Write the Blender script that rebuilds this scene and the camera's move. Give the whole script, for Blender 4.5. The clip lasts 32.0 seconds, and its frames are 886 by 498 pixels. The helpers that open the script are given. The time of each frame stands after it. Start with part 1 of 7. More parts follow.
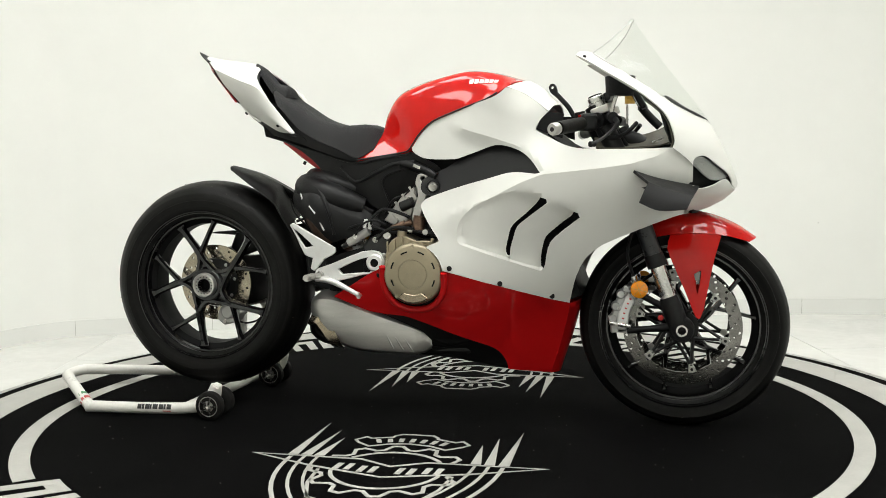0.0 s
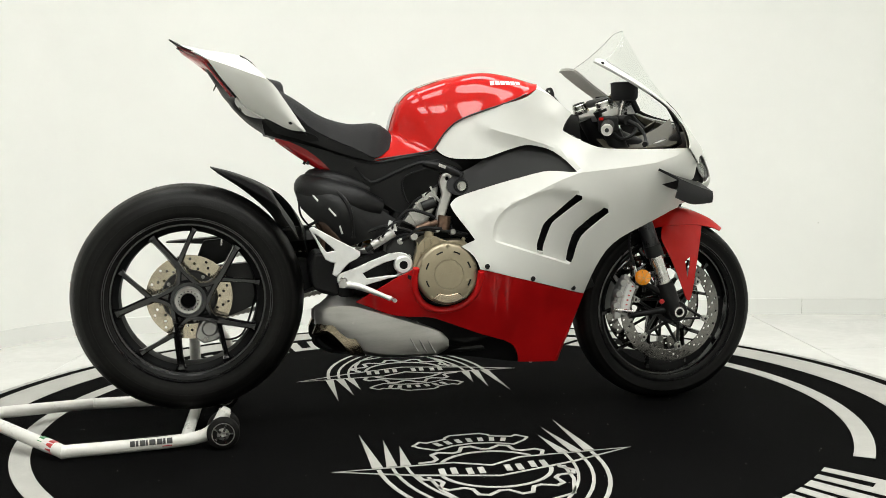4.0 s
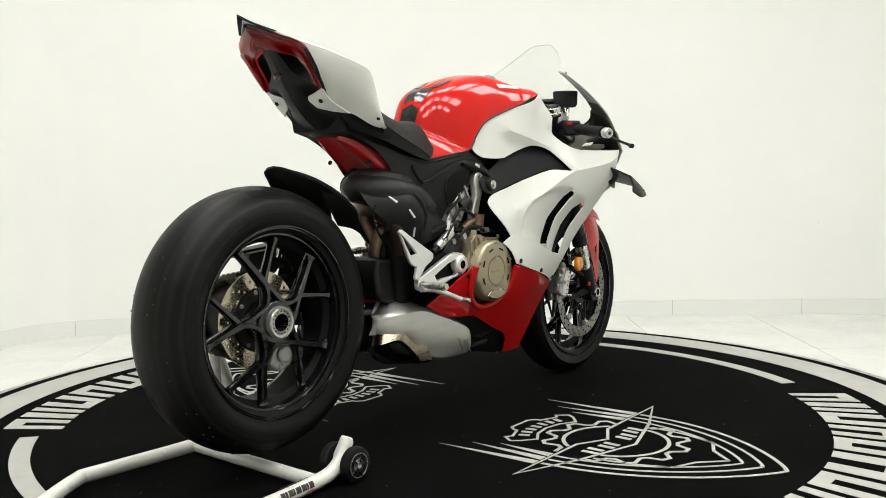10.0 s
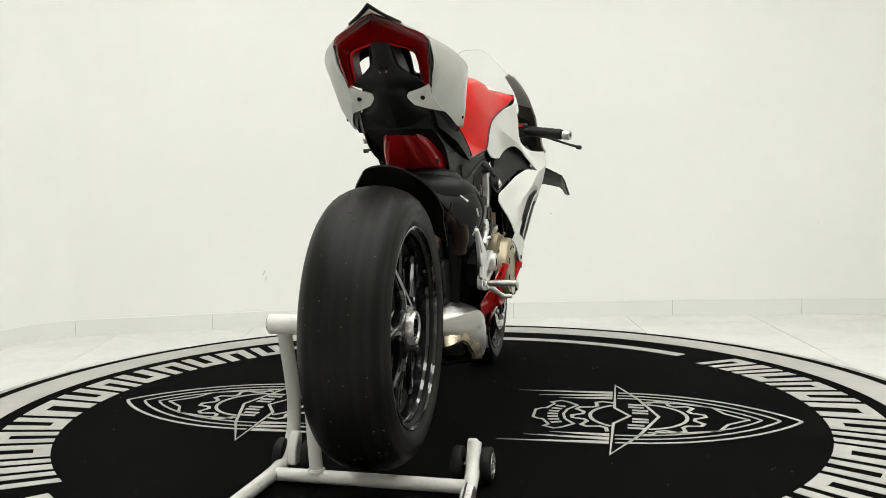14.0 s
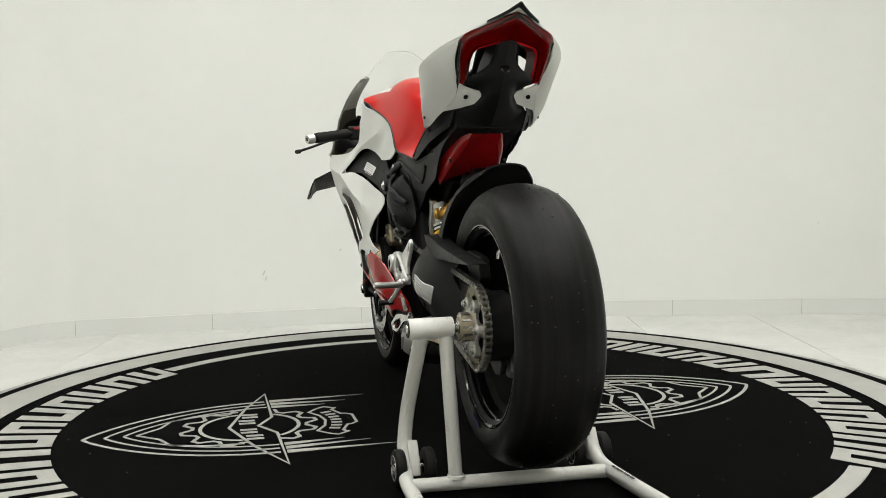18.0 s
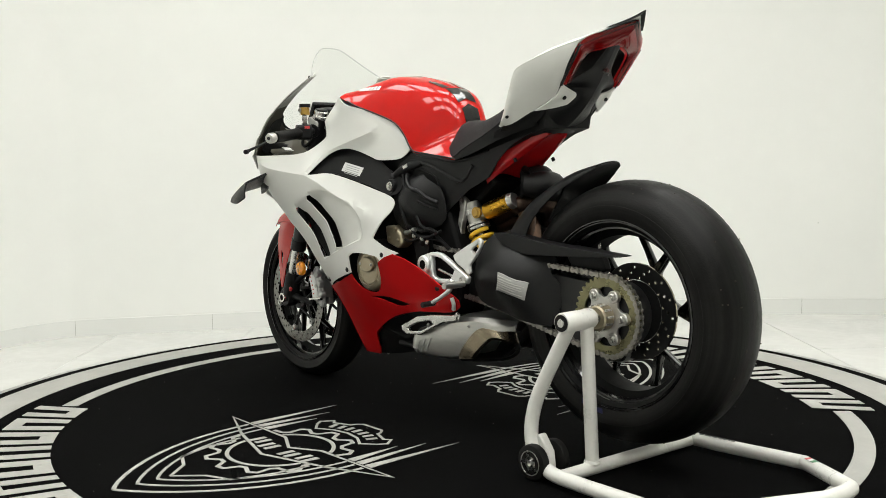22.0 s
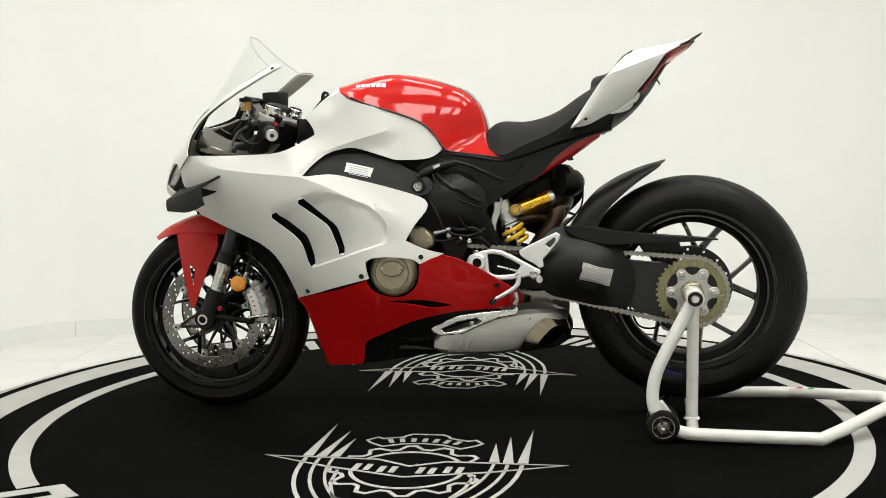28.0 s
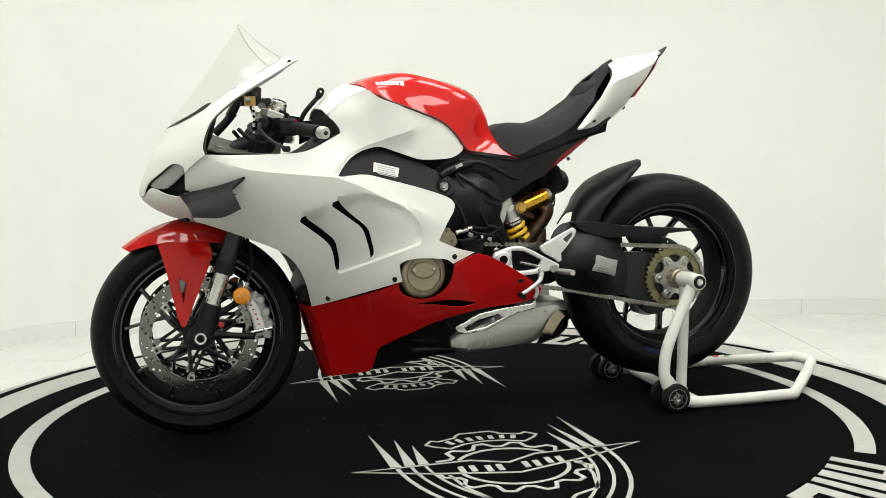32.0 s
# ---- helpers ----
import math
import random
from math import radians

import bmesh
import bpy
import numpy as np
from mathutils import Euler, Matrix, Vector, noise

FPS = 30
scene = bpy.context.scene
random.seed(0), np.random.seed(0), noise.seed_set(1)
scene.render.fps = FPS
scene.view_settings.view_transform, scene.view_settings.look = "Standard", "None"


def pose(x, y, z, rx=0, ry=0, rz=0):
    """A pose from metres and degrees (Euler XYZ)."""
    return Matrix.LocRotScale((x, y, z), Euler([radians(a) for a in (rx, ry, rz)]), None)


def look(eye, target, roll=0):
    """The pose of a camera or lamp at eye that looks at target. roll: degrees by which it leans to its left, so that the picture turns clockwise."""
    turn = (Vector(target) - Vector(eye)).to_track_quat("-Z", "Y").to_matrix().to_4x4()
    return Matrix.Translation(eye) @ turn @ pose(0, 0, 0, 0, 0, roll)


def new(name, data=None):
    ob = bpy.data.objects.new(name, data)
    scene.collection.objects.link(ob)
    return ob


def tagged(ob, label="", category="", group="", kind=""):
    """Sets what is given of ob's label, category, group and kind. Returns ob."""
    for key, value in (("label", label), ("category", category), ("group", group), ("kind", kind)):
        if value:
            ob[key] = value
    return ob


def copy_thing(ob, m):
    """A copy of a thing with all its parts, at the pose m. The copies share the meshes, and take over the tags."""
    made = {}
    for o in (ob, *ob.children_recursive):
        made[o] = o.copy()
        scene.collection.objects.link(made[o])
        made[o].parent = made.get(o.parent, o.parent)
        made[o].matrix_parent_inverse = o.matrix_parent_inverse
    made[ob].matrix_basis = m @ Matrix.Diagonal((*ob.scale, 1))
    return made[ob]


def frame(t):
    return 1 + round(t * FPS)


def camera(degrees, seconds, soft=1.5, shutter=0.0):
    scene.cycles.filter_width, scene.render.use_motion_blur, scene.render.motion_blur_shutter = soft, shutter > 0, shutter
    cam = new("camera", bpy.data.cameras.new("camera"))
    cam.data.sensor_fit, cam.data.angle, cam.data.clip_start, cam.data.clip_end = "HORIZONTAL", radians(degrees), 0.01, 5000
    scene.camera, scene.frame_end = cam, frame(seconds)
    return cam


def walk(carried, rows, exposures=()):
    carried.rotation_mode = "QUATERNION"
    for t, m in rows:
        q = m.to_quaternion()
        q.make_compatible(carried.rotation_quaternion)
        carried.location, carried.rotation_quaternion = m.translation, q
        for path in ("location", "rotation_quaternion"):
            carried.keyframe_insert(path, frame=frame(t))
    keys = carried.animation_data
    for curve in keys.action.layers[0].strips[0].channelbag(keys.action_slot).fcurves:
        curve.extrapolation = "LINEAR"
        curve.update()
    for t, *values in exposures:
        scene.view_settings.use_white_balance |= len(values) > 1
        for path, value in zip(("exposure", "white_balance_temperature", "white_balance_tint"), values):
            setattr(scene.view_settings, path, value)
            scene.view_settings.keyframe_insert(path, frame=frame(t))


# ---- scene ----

# ---- camera: a tripod shot of a slow turntable ----
EYE = Vector((0.0, -2.9936, 0.7823))
cam = camera(48.68, 32.0, soft=0.75)
VIEW = look(EYE, (0.01078, -0.00659, 0.50366), -0.906)
walk(cam, [(0.0, VIEW), (32.0, VIEW)],
     exposures=[(0.0, 0.05), (9.0, 0.08), (12.0, 0.10), (13.0, 0.05), (14.0, -0.05), (16.0, -0.21), (19.0, -0.26), (20.0, -0.25), (21.0, -0.11), (23.0, -0.03), (26.0, 0.03), (32.0, 0.02)])

# the turn of the plate, in degrees, every second
TURN = [-14.40, -7.89, -1.39, 5.17, 11.72, 18.26, 24.81, 31.44, 38.10, 44.87, 51.76,
        58.54, 65.12, 71.55, 77.98, 84.38, 90.76, 97.14, 103.75, 110.36, 116.99, 123.61,
        130.10, 136.59, 143.20, 149.82, 156.35, 162.89, 169.42, 176.01, 182.59, 189.16, 195.73]

# ---- light: a grid of ceiling panels in a white room ----
world = bpy.data.worlds.new("room_air")
world.use_nodes = True
world.node_tree.nodes["Background"].inputs[0].default_value = (0.9, 0.95, 1.0, 1)
world.node_tree.nodes["Background"].inputs[1].default_value = 0.05
scene.world = world
CEIL = 2.75
PANELS = [(x, y) for y in (-2.1, -0.85, 0.45) for x in (-1.38, -0.58, 0.22, 1.02, 1.82)]
for lx, ly in PANELS:
    lamp = bpy.data.lights.new("panel_light", "AREA")
    lamp.shape, lamp.size, lamp.size_y = "RECTANGLE", 0.58, 0.58
    lamp.energy = 4.8
    lamp.color = (0.985, 1.0, 0.965)
    lob = new("panel_light", lamp)
    lob.matrix_world = pose(lx, ly, CEIL - 0.035)


# ---- mesh tools ----
def smoothed(pts, per=4, closed=False, corner=48):
    """A polyline made round: Catmull-Rom between points, sharp where it turns by more than corner degrees."""
    P = [Vector(p) for p in pts]
    n = len(P)
    if n < 3 or per < 2:
        return P
    hard = []
    for i in range(n):
        if not closed and i in (0, n - 1):
            hard.append(True)
            continue
        a, b = P[i] - P[i - 1], P[(i + 1) % n] - P[i]
        hard.append(a.length < 1e-9 or b.length < 1e-9 or math.degrees(a.angle(b)) > corner)
    out = []
    for i in range(n if closed else n - 1):
        p1, p2 = P[i], P[(i + 1) % n]
        p0 = P[i - 1] if not hard[i] else p1 + (p1 - p2) * 0.5
        p3 = P[(i + 2) % n] if not hard[(i + 1) % n] else p2 + (p2 - p1) * 0.5
        for k in range(per):
            t = k / per
            out.append(0.5 * ((2 * p1) + (p2 - p0) * t + (2 * p0 - 5 * p1 + 4 * p2 - p3) * t * t
                              + (3 * p1 - p0 - 3 * p2 + p3) * t ** 3))
    if not closed:
        out.append(P[-1])
    return out


def field(rows, stiff=0.0):
    """A smooth height over the side view: thin plate through rows of (x, z, height)."""
    A = np.array(rows, float)
    n = len(A)
    d = np.linalg.norm(A[:, None, :2] - A[None, :, :2], axis=2)
    K = np.where(d > 0, d * d * np.log(np.maximum(d, 1e-9)), 0) + stiff * np.eye(n)
    Q = np.c_[np.ones(n), A[:, :2]]
    M = np.block([[K, Q], [Q.T, np.zeros((3, 3))]])
    w = np.linalg.solve(M, np.r_[A[:, 2], 0, 0, 0])

    def at(x, z):
        r = np.hypot(A[:, 0] - x, A[:, 1] - z)
        k = np.where(r > 0, r * r * np.log(np.maximum(r, 1e-9)), 0)
        return float(k @ w[:n] + w[n] + w[n + 1] * x + w[n + 2] * z)
    return at


def inside(p, poly):
    hit, n = False, len(poly)
    for i in range(n):
        a, b = poly[i], poly[i - 1]
        if (a[1] > p[1]) != (b[1] > p[1]) and p[0] < (b[0] - a[0]) * (p[1] - a[1]) / (b[1] - a[1]) + a[0]:
            hit = not hit
    return hit


def fill(outline, holes=(), step=0.0, creases=()):
    """Triangles of a flat outline with holes, with a net of inner points step apart."""
    from mathutils.geometry import delaunay_2d_cdt
    loops = [[Vector((p[0], p[1])) for p in outline]] + [[Vector((p[0], p[1])) for p in h] for h in holes]
    verts, edges = [], []
    for lp in loops:
        s = len(verts)
        verts += lp
        edges += [(s + i, s + (i + 1) % len(lp)) for i in range(len(lp))]
    for cr in creases:
        s = len(verts)
        verts += [Vector((p[0], p[1])) for p in cr]
        edges += [(s + i, s + i + 1) for i in range(len(cr) - 1)]
    if step:
        xs, zs = [p[0] for p in loops[0]], [p[1] for p in loops[0]]
        rim = np.array([(p[0], p[1]) for lp in loops + [list(c) for c in creases] for p in lp])
        j = 0
        z = min(zs)
        while z < max(zs):
            x = min(xs) + (step / 2 if j % 2 else 0)
            while x < max(xs):
                if inside((x, z), loops[0]) and not any(inside((x, z), h) for h in loops[1:]):
                    if np.min(np.hypot(rim[:, 0] - x, rim[:, 1] - z)) > step * 0.45:
                        verts.append(Vector((x, z)))
                x += step
            z += step * 0.87
            j += 1
    vs, _, fs, *_ = delaunay_2d_cdt(verts, edges, [], 0, 1e-6)
    keep = []
    for f in fs:
        c = (vs[f[0]] + vs[f[1]] + vs[f[2]]) / 3
        if inside(c, loops[0]) and not any(inside(c, h) for h in loops[1:]):
            keep.append(list(f))
    return [(v[0], v[1]) for v in vs], keep


def thicken(verts, faces, thick):
    """A sheet given a back and a rim, so that it has depth."""
    V = np.array([tuple(v) for v in verts], float)
    N = np.zeros_like(V)
    count = {}
    for f in faces:
        c = np.zeros(3)
        for i in range(1, len(f) - 1):
            c += np.cross(V[f[i]] - V[f[0]], V[f[i + 1]] - V[f[0]])
        for i in f:
            N[i] += c
        for i in range(len(f)):
            e = (f[i], f[(i + 1) % len(f)])
            count[e] = count.get(e, 0) + 1
    N /= np.maximum(np.linalg.norm(N, axis=1, keepdims=True), 1e-12)
    n = len(V)
    out = np.vstack([V, V - N * thick])
    fs = [list(f) for f in faces] + [[i + n for i in reversed(f)] for f in faces]
    for (a, b) in count:
        if (b, a) not in count:
            fs.append([a, a + n, b + n, b])
    return out.tolist(), fs


def shell(outline, height, side, thick=0.003, holes=(), step=0.02, per=3, corner=48, creases=()):
    """A body panel: an outline of the side view, bent out to height(x, z) on one side (-1 right, 1 left)."""
    rim = smoothed([(p[0], p[1], 0) for p in outline], per, True, corner)
    cuts = [smoothed([(p[0], p[1], 0) for p in h], per, True, corner) for h in holes]
    v2, fs = fill(rim, cuts, step, creases)
    V = [(x, side * max(height(x, z), 0.0), z) for x, z in v2]
    good = []
    for f in fs:
        a, b, c = (np.array(V[i]) for i in f)
        nrm = np.cross(b - a, c - a)
        good.append(f if nrm[1] * side > 0 else f[::-1])
    return thicken(V, good, thick)


def plate(outline, y0, y1, holes=(), per=1, corner=48):
    """A flat plate cut to an outline of the side view, from y0 to y1."""
    rim = smoothed([(p[0], p[1], 0) for p in outline], per, True, corner)
    cuts = [smoothed([(p[0], p[1], 0) for p in h], per, True, corner) for h in holes]
    v2, fs = fill(rim, cuts)
    n = len(v2)
    V = [(x, y0, z) for x, z in v2] + [(x, y1, z) for x, z in v2]
    count = {}
    tri = []
    for f in fs:
        a, b, c = (v2[i] for i in f)
        ccw = (b[0] - a[0]) * (c[1] - a[1]) - (b[1] - a[1]) * (c[0] - a[0]) > 0
        f = f if ccw else f[::-1]
        tri.append(f)
        for i in range(3):
            count[(f[i], f[(i + 1) % 3])] = 1
    F = [list(f) for f in tri] + [[i + n for i in reversed(f)] for f in tri]
    for a, b in count:
        if (b, a) not in count:
            F.append([a, a + n, b + n, b])
    if y1 < y0:
        F = [f[::-1] for f in F]
    return V, F


def patch(rows, nu=5, nv=5, thick=0.003, flip=False):
    """A smooth sheet through a net of points: rows of equal length."""
    R = [smoothed(r, nv, False, 200) for r in rows]
    cols = [smoothed([r[j] for r in R], nu, False, 200) for j in range(len(R[0]))]
    m, k = len(cols), len(cols[0])
    V = [tuple(cols[j][i]) for i in range(k) for j in range(m)]
    F = [[i * m + j, i * m + j + 1, (i + 1) * m + j + 1, (i + 1) * m + j] for i in range(k - 1) for j in range(m - 1)]
    if flip:
        F = [f[::-1] for f in F]
    return thicken(V, F, thick) if thick else (V, F)


def skin(rings, caps=True):
    """Rings of equal count joined into a closed body."""
    n = len(rings[0])
    V = [tuple(p) for r in rings for p in r]
    F = [[i * n + j, i * n + (j + 1) % n, (i + 1) * n + (j + 1) % n, (i + 1) * n + j]
         for i in range(len(rings) - 1) for j in range(n)]
    if caps:
        F += [list(range(n))[::-1], [(len(rings) - 1) * n + j for j in range(n)]]
    return V, F


def lathe(profile, n=48, at=(0, 0, 0), closed=False):
    """A body turned about the y axis through at: profile rows of (radius, y)."""
    V, m = [], len(profile)
    for k in range(n):
        a = 2 * math.pi * k / n
        V += [(at[0] + r * math.cos(a), at[1] + y, at[2] + r * math.sin(a)) for r, y in profile]
    F = []
    for k in range(n):
        k2 = (k + 1) % n
        for i in range(m if closed else m - 1):
            i2 = (i + 1) % m
            F.append([k * m + i, k * m + i2, k2 * m + i2, k2 * m + i])
    return V, F


def tube(path, r, n=10, per=1, closed=False, corner=200):
    """A round bar along a path; r may be a list, one for each point."""
    P = smoothed(path, per, closed, corner) if per > 1 else [Vector(p) for p in path]
    m = len(P)
    rad = r if isinstance(r, (list, tuple)) else [r] * m
    if len(rad) != m:
        rad = [rad[min(int(i / (m - 1) * (len(rad) - 1)), len(rad) - 2)] * (1 - (i / (m - 1) * (len(rad) - 1)) % 1)
               + rad[min(int(i / (m - 1) * (len(rad) - 1)) + 1, len(rad) - 1)] * ((i / (m - 1) * (len(rad) - 1)) % 1)
               for i in range(m)]
    rings, up = [], None
    for i in range(m):
        d = (P[(i + 1) % m] - P[i - 1]) if closed or 0 < i < m - 1 else (P[1] - P[0] if i == 0 else P[-1] - P[-2])
        d.normalize()
        if up is None:
            up = d.orthogonal().normalized()
        up = (up - d * up.dot(d)).normalized()
        side = d.cross(up)
        rings.append([P[i] + (up * math.cos(2 * math.pi * k / n) + side * math.sin(2 * math.pi * k / n)) * rad[i]
                      for k in range(n)])
    if closed:
        V, F = skin(rings + [rings[0]], False)
        return V, F
    return skin(rings)


def box(c, s, m=None):
    v = [Vector((x * s[0] / 2, y * s[1] / 2, z * s[2] / 2)) for x in (-1, 1) for y in (-1, 1) for z in (-1, 1)]
    v = [(m @ p if m else p) + Vector(c) for p in v]
    return [tuple(p) for p in v], [[0, 1, 3, 2], [4, 6, 7, 5], [0, 4, 5, 1], [2, 3, 7, 6], [0, 2, 6, 4], [1, 5, 7, 3]]


def cyl(a, b, r, n=16, r2=None):
    return tube([a, b], [r, r if r2 is None else r2], n)


def moved(geo, m):
    return [tuple(m @ Vector(v)) for v in geo[0]], geo[1]


def mirrored(geo):
    return [(x, -y, z) for x, y, z in geo[0]], [f[::-1] for f in geo[1]]


def join(*geos):
    V, F = [], []
    for g in geos:
        s = len(V)
        V += [tuple(v) for v in g[0]]
        F += [[i + s for i in f] for f in g[1]]
    return V, F


def mesh_of(name, geo, material, smooth=True, sharp=38):
    me = bpy.data.meshes.new(name)
    me.from_pydata([tuple(v) for v in geo[0]], [], geo[1])
    me.update()
    me.materials.append(material)
    if smooth:
        me.polygons.foreach_set("use_smooth", [True] * len(me.polygons))
        me.set_sharp_from_angle(angle=radians(sharp))
    return me


def part(name, geo, material, parent=None, label="", bevel=0.0, smooth=True, sharp=38, at=None):
    """One mesh object from (verts, faces), or from a ready mesh, under a thing or a part."""
    me = geo if isinstance(geo, bpy.types.Mesh) else mesh_of(name, geo, material, smooth, sharp)
    ob = new(name, me)
    if at is not None:
        ob.matrix_basis = at
    if parent:
        ob.parent = parent
    if bevel:
        bv = ob.modifiers.new("edge", "BEVEL")
        bv.width, bv.segments, bv.limit_method, bv.angle_limit = bevel, 2, "ANGLE", radians(40)
        bv.harden_normals = False
    if label:
        ob["label"] = label
    return ob


def bolt(c, r, d, side, hexed=True):
    """A bolt head at c that faces the side -1 or 1 along y."""
    prof = [(0.0, d * side), (r * 0.45, d * side), (r * 0.5, d * 0.55 * side), (r * 0.8, d * 0.7 * side), (r, d * 0.55 * side), (r, 0.0), (0.0, 0.0)]
    V, F = lathe(prof, 10, c)
    return V, [f[::-1] for f in F] if side > 0 else F


# ---- materials ----
def material(name, base, rough=0.5, metal=0.0, coat=0.0, vary=0.08, scale=25.0, grain=0.0, gscale=400.0,
             rvary=0.08, island=0.0, stretch=None, spec=0.5):
    """A surface with its colour and gloss varied at two scales and a fine relief."""
    m = bpy.data.materials.new(name)
    m.use_nodes = True
    nt = m.node_tree
    N, L = nt.nodes, nt.links
    b = N["Principled BSDF"]
    b.inputs["Metallic"].default_value = metal
    b.inputs["Coat Weight"].default_value = coat
    b.inputs["Coat Roughness"].default_value = 0.03
    b.inputs["Specular IOR Level"].default_value = spec
    co = N.new("ShaderNodeTexCoord")
    src = co.outputs["Object"]
    if stretch:
        mp = N.new("ShaderNodeMapping")
        mp.inputs["Scale"].default_value = stretch
        L.new(src, mp.inputs[0])
        src = mp.outputs[0]
    n1, n2 = N.new("ShaderNodeTexNoise"), N.new("ShaderNodeTexNoise")
    n1.inputs["Scale"].default_value, n1.inputs["Detail"].default_value = scale, 5
    n2.inputs["Scale"].default_value, n2.inputs["Detail"].default_value = scale * 9, 3
    L.new(src, n1.inputs["Vector"])
    L.new(src, n2.inputs["Vector"])
    mx = N.new("ShaderNodeMath")
    mx.operation = "MULTIPLY_ADD"
    L.new(n1.outputs[0], mx.inputs[0])
    mx.inputs[1].default_value = 0.65
    half = N.new("ShaderNodeMath")
    half.operation = "MULTIPLY"
    L.new(n2.outputs[0], half.inputs[0])
    half.inputs[1].default_value = 0.35
    L.new(half.outputs[0], mx.inputs[2])
    ramp = N.new("ShaderNodeValToRGB")
    e = ramp.color_ramp.elements
    e[0].position, e[1].position = 0.3, 0.7
    e[0].color = (*[c * (1 - vary) for c in base], 1)
    e[1].color = (*[min(c * (1 + vary), 1) for c in base], 1)
    L.new(mx.outputs[0], ramp.inputs[0])
    L.new(ramp.outputs[0], b.inputs["Base Color"])
    rr = N.new("ShaderNodeMapRange")
    rr.inputs[1].default_value, rr.inputs[2].default_value = 0.3, 0.7
    rr.inputs[3].default_value, rr.inputs[4].default_value = max(rough - rvary, 0.02), min(rough + rvary, 1)
    L.new(mx.outputs[0], rr.inputs[0])
    L.new(rr.outputs[0], b.inputs["Roughness"])
    if grain:
        n3 = N.new("ShaderNodeTexNoise")
        n3.inputs["Scale"].default_value, n3.inputs["Detail"].default_value = gscale, 2
        L.new(src, n3.inputs["Vector"])
        bp = N.new("ShaderNodeBump")
        bp.inputs["Strength"].default_value, bp.inputs["Distance"].default_value = grain, 0.001
        L.new(n3.outputs[0], bp.inputs["Height"])
        L.new(bp.outputs[0], b.inputs["Normal"])
    return m


M_WALL = material("wall_paint", (0.84, 0.845, 0.812), 0.75, vary=0.018, scale=1.2, grain=0.12, gscale=160)
M_CEIL = material("ceiling_paint", (0.86, 0.855, 0.82), 0.8, vary=0.02, scale=1.0)
M_TILE = material("floor_tile", (0.75, 0.75, 0.722), 0.16, vary=0.03, scale=3.0, rvary=0.06)
M_JOINT = material("tile_joint", (0.5, 0.49, 0.46), 0.8)
M_SKIRT = material("skirting_tile", (0.78, 0.785, 0.755), 0.5, vary=0.012, scale=3)
M_CARPET = material("carpet_black", (0.0027, 0.0027, 0.0027), 0.95, vary=0.6, scale=3, grain=0.9, gscale=700, spec=0.02)
M_PRINT = material("carpet_print", (0.41, 0.405, 0.378), 0.9, vary=0.07, scale=14, grain=0.6, gscale=700, spec=0.15)
M_RIM = material("worn_rim_metal", (0.34, 0.335, 0.315), 0.5, metal=0.2, vary=0.8, scale=5)
M_WHITE = material("white_paint", (0.635, 0.635, 0.60), 0.5, coat=0.03, vary=0.012, scale=6, rvary=0.04, spec=0.35)
M_RED = material("red_paint", (0.45, 0.006, 0.004), 0.5, coat=0.75, vary=0.04, scale=7, rvary=0.03, spec=0.02)
M_REDDARK = material("red_belly_paint", (0.50, 0.006, 0.007), 0.5, coat=0.55, vary=0.05, scale=7, rvary=0.03, spec=0.08)
M_REDCAST = material("dark_red_casting", (0.36, 0.005, 0.007), 0.4, coat=0.8, vary=0.08, scale=9, spec=0.1)
M_BLACK = material("black_plastic", (0.006, 0.006, 0.0062), 0.45, vary=0.15, scale=30, grain=0.25, gscale=900, spec=0.22)
M_BLACKMATT = material("matt_black_plastic", (0.006, 0.006, 0.0063), 0.46, vary=0.15, scale=30, grain=0.3, gscale=900, spec=0.28)
M_GLOSSBLACK = material("gloss_black_paint", (0.004, 0.004, 0.0045), 0.2, coat=0.9, vary=0.2, scale=40, spec=0.2)
M_SEAT = material("seat_cover", (0.009, 0.009, 0.0095), 0.68, vary=0.2, scale=40, grain=0.8, gscale=1400, spec=0.25)
M_RUBBER = material("tyre_rubber", (0.0080, 0.0076, 0.0070), 0.56, vary=0.55, scale=7, grain=0.4, gscale=260, rvary=0.16, spec=0.16)
M_CRUMB = material("rubber_crumb", (0.045, 0.036, 0.024), 0.8, vary=0.3, scale=60)
M_ALU = material("cast_aluminium", (0.50, 0.49, 0.47), 0.36, metal=0.9, vary=0.1, scale=40, grain=0.3, gscale=500)
M_SILVER = material("silver_paint", (0.70, 0.70, 0.69), 0.35, metal=0.6, vary=0.06, scale=40)
M_STEEL = material("bright_steel", (0.6, 0.59, 0.57), 0.25, metal=1.0, vary=0.1, scale=60)
M_DISC = material("brake_disc_steel", (0.17, 0.165, 0.155), 0.13, rvary=0.05, metal=1.0, vary=0.18, scale=40)
# rear disc steel, brighter and warmer than the front discs
M_REARDISC = material("warm_rear_disc_steel", (0.44, 0.39, 0.30), 0.14, rvary=0.06, metal=0.9, vary=0.16, scale=30)
M_DARK = material("dark_metal", (0.018, 0.018, 0.018), 0.42, metal=0.4, vary=0.2, scale=40)
# near-black for satin parts and hidden insides, whose shade is put into it
M_INNER = material("inner_black_with_shade", (0.004, 0.004, 0.004), 0.6, vary=0.2, scale=30, spec=0.15)
M_BRONZE = material("magnesium_engine_cover", (0.33, 0.285, 0.20), 0.40, metal=0.75, vary=0.08, scale=40, grain=0.25, gscale=700)
M_MUFF = material("brushed_muffler_steel", (0.47, 0.465, 0.445), 0.37, metal=0.95, vary=0.12, scale=9, grain=0.12, gscale=300, stretch=(1, 1, 8))
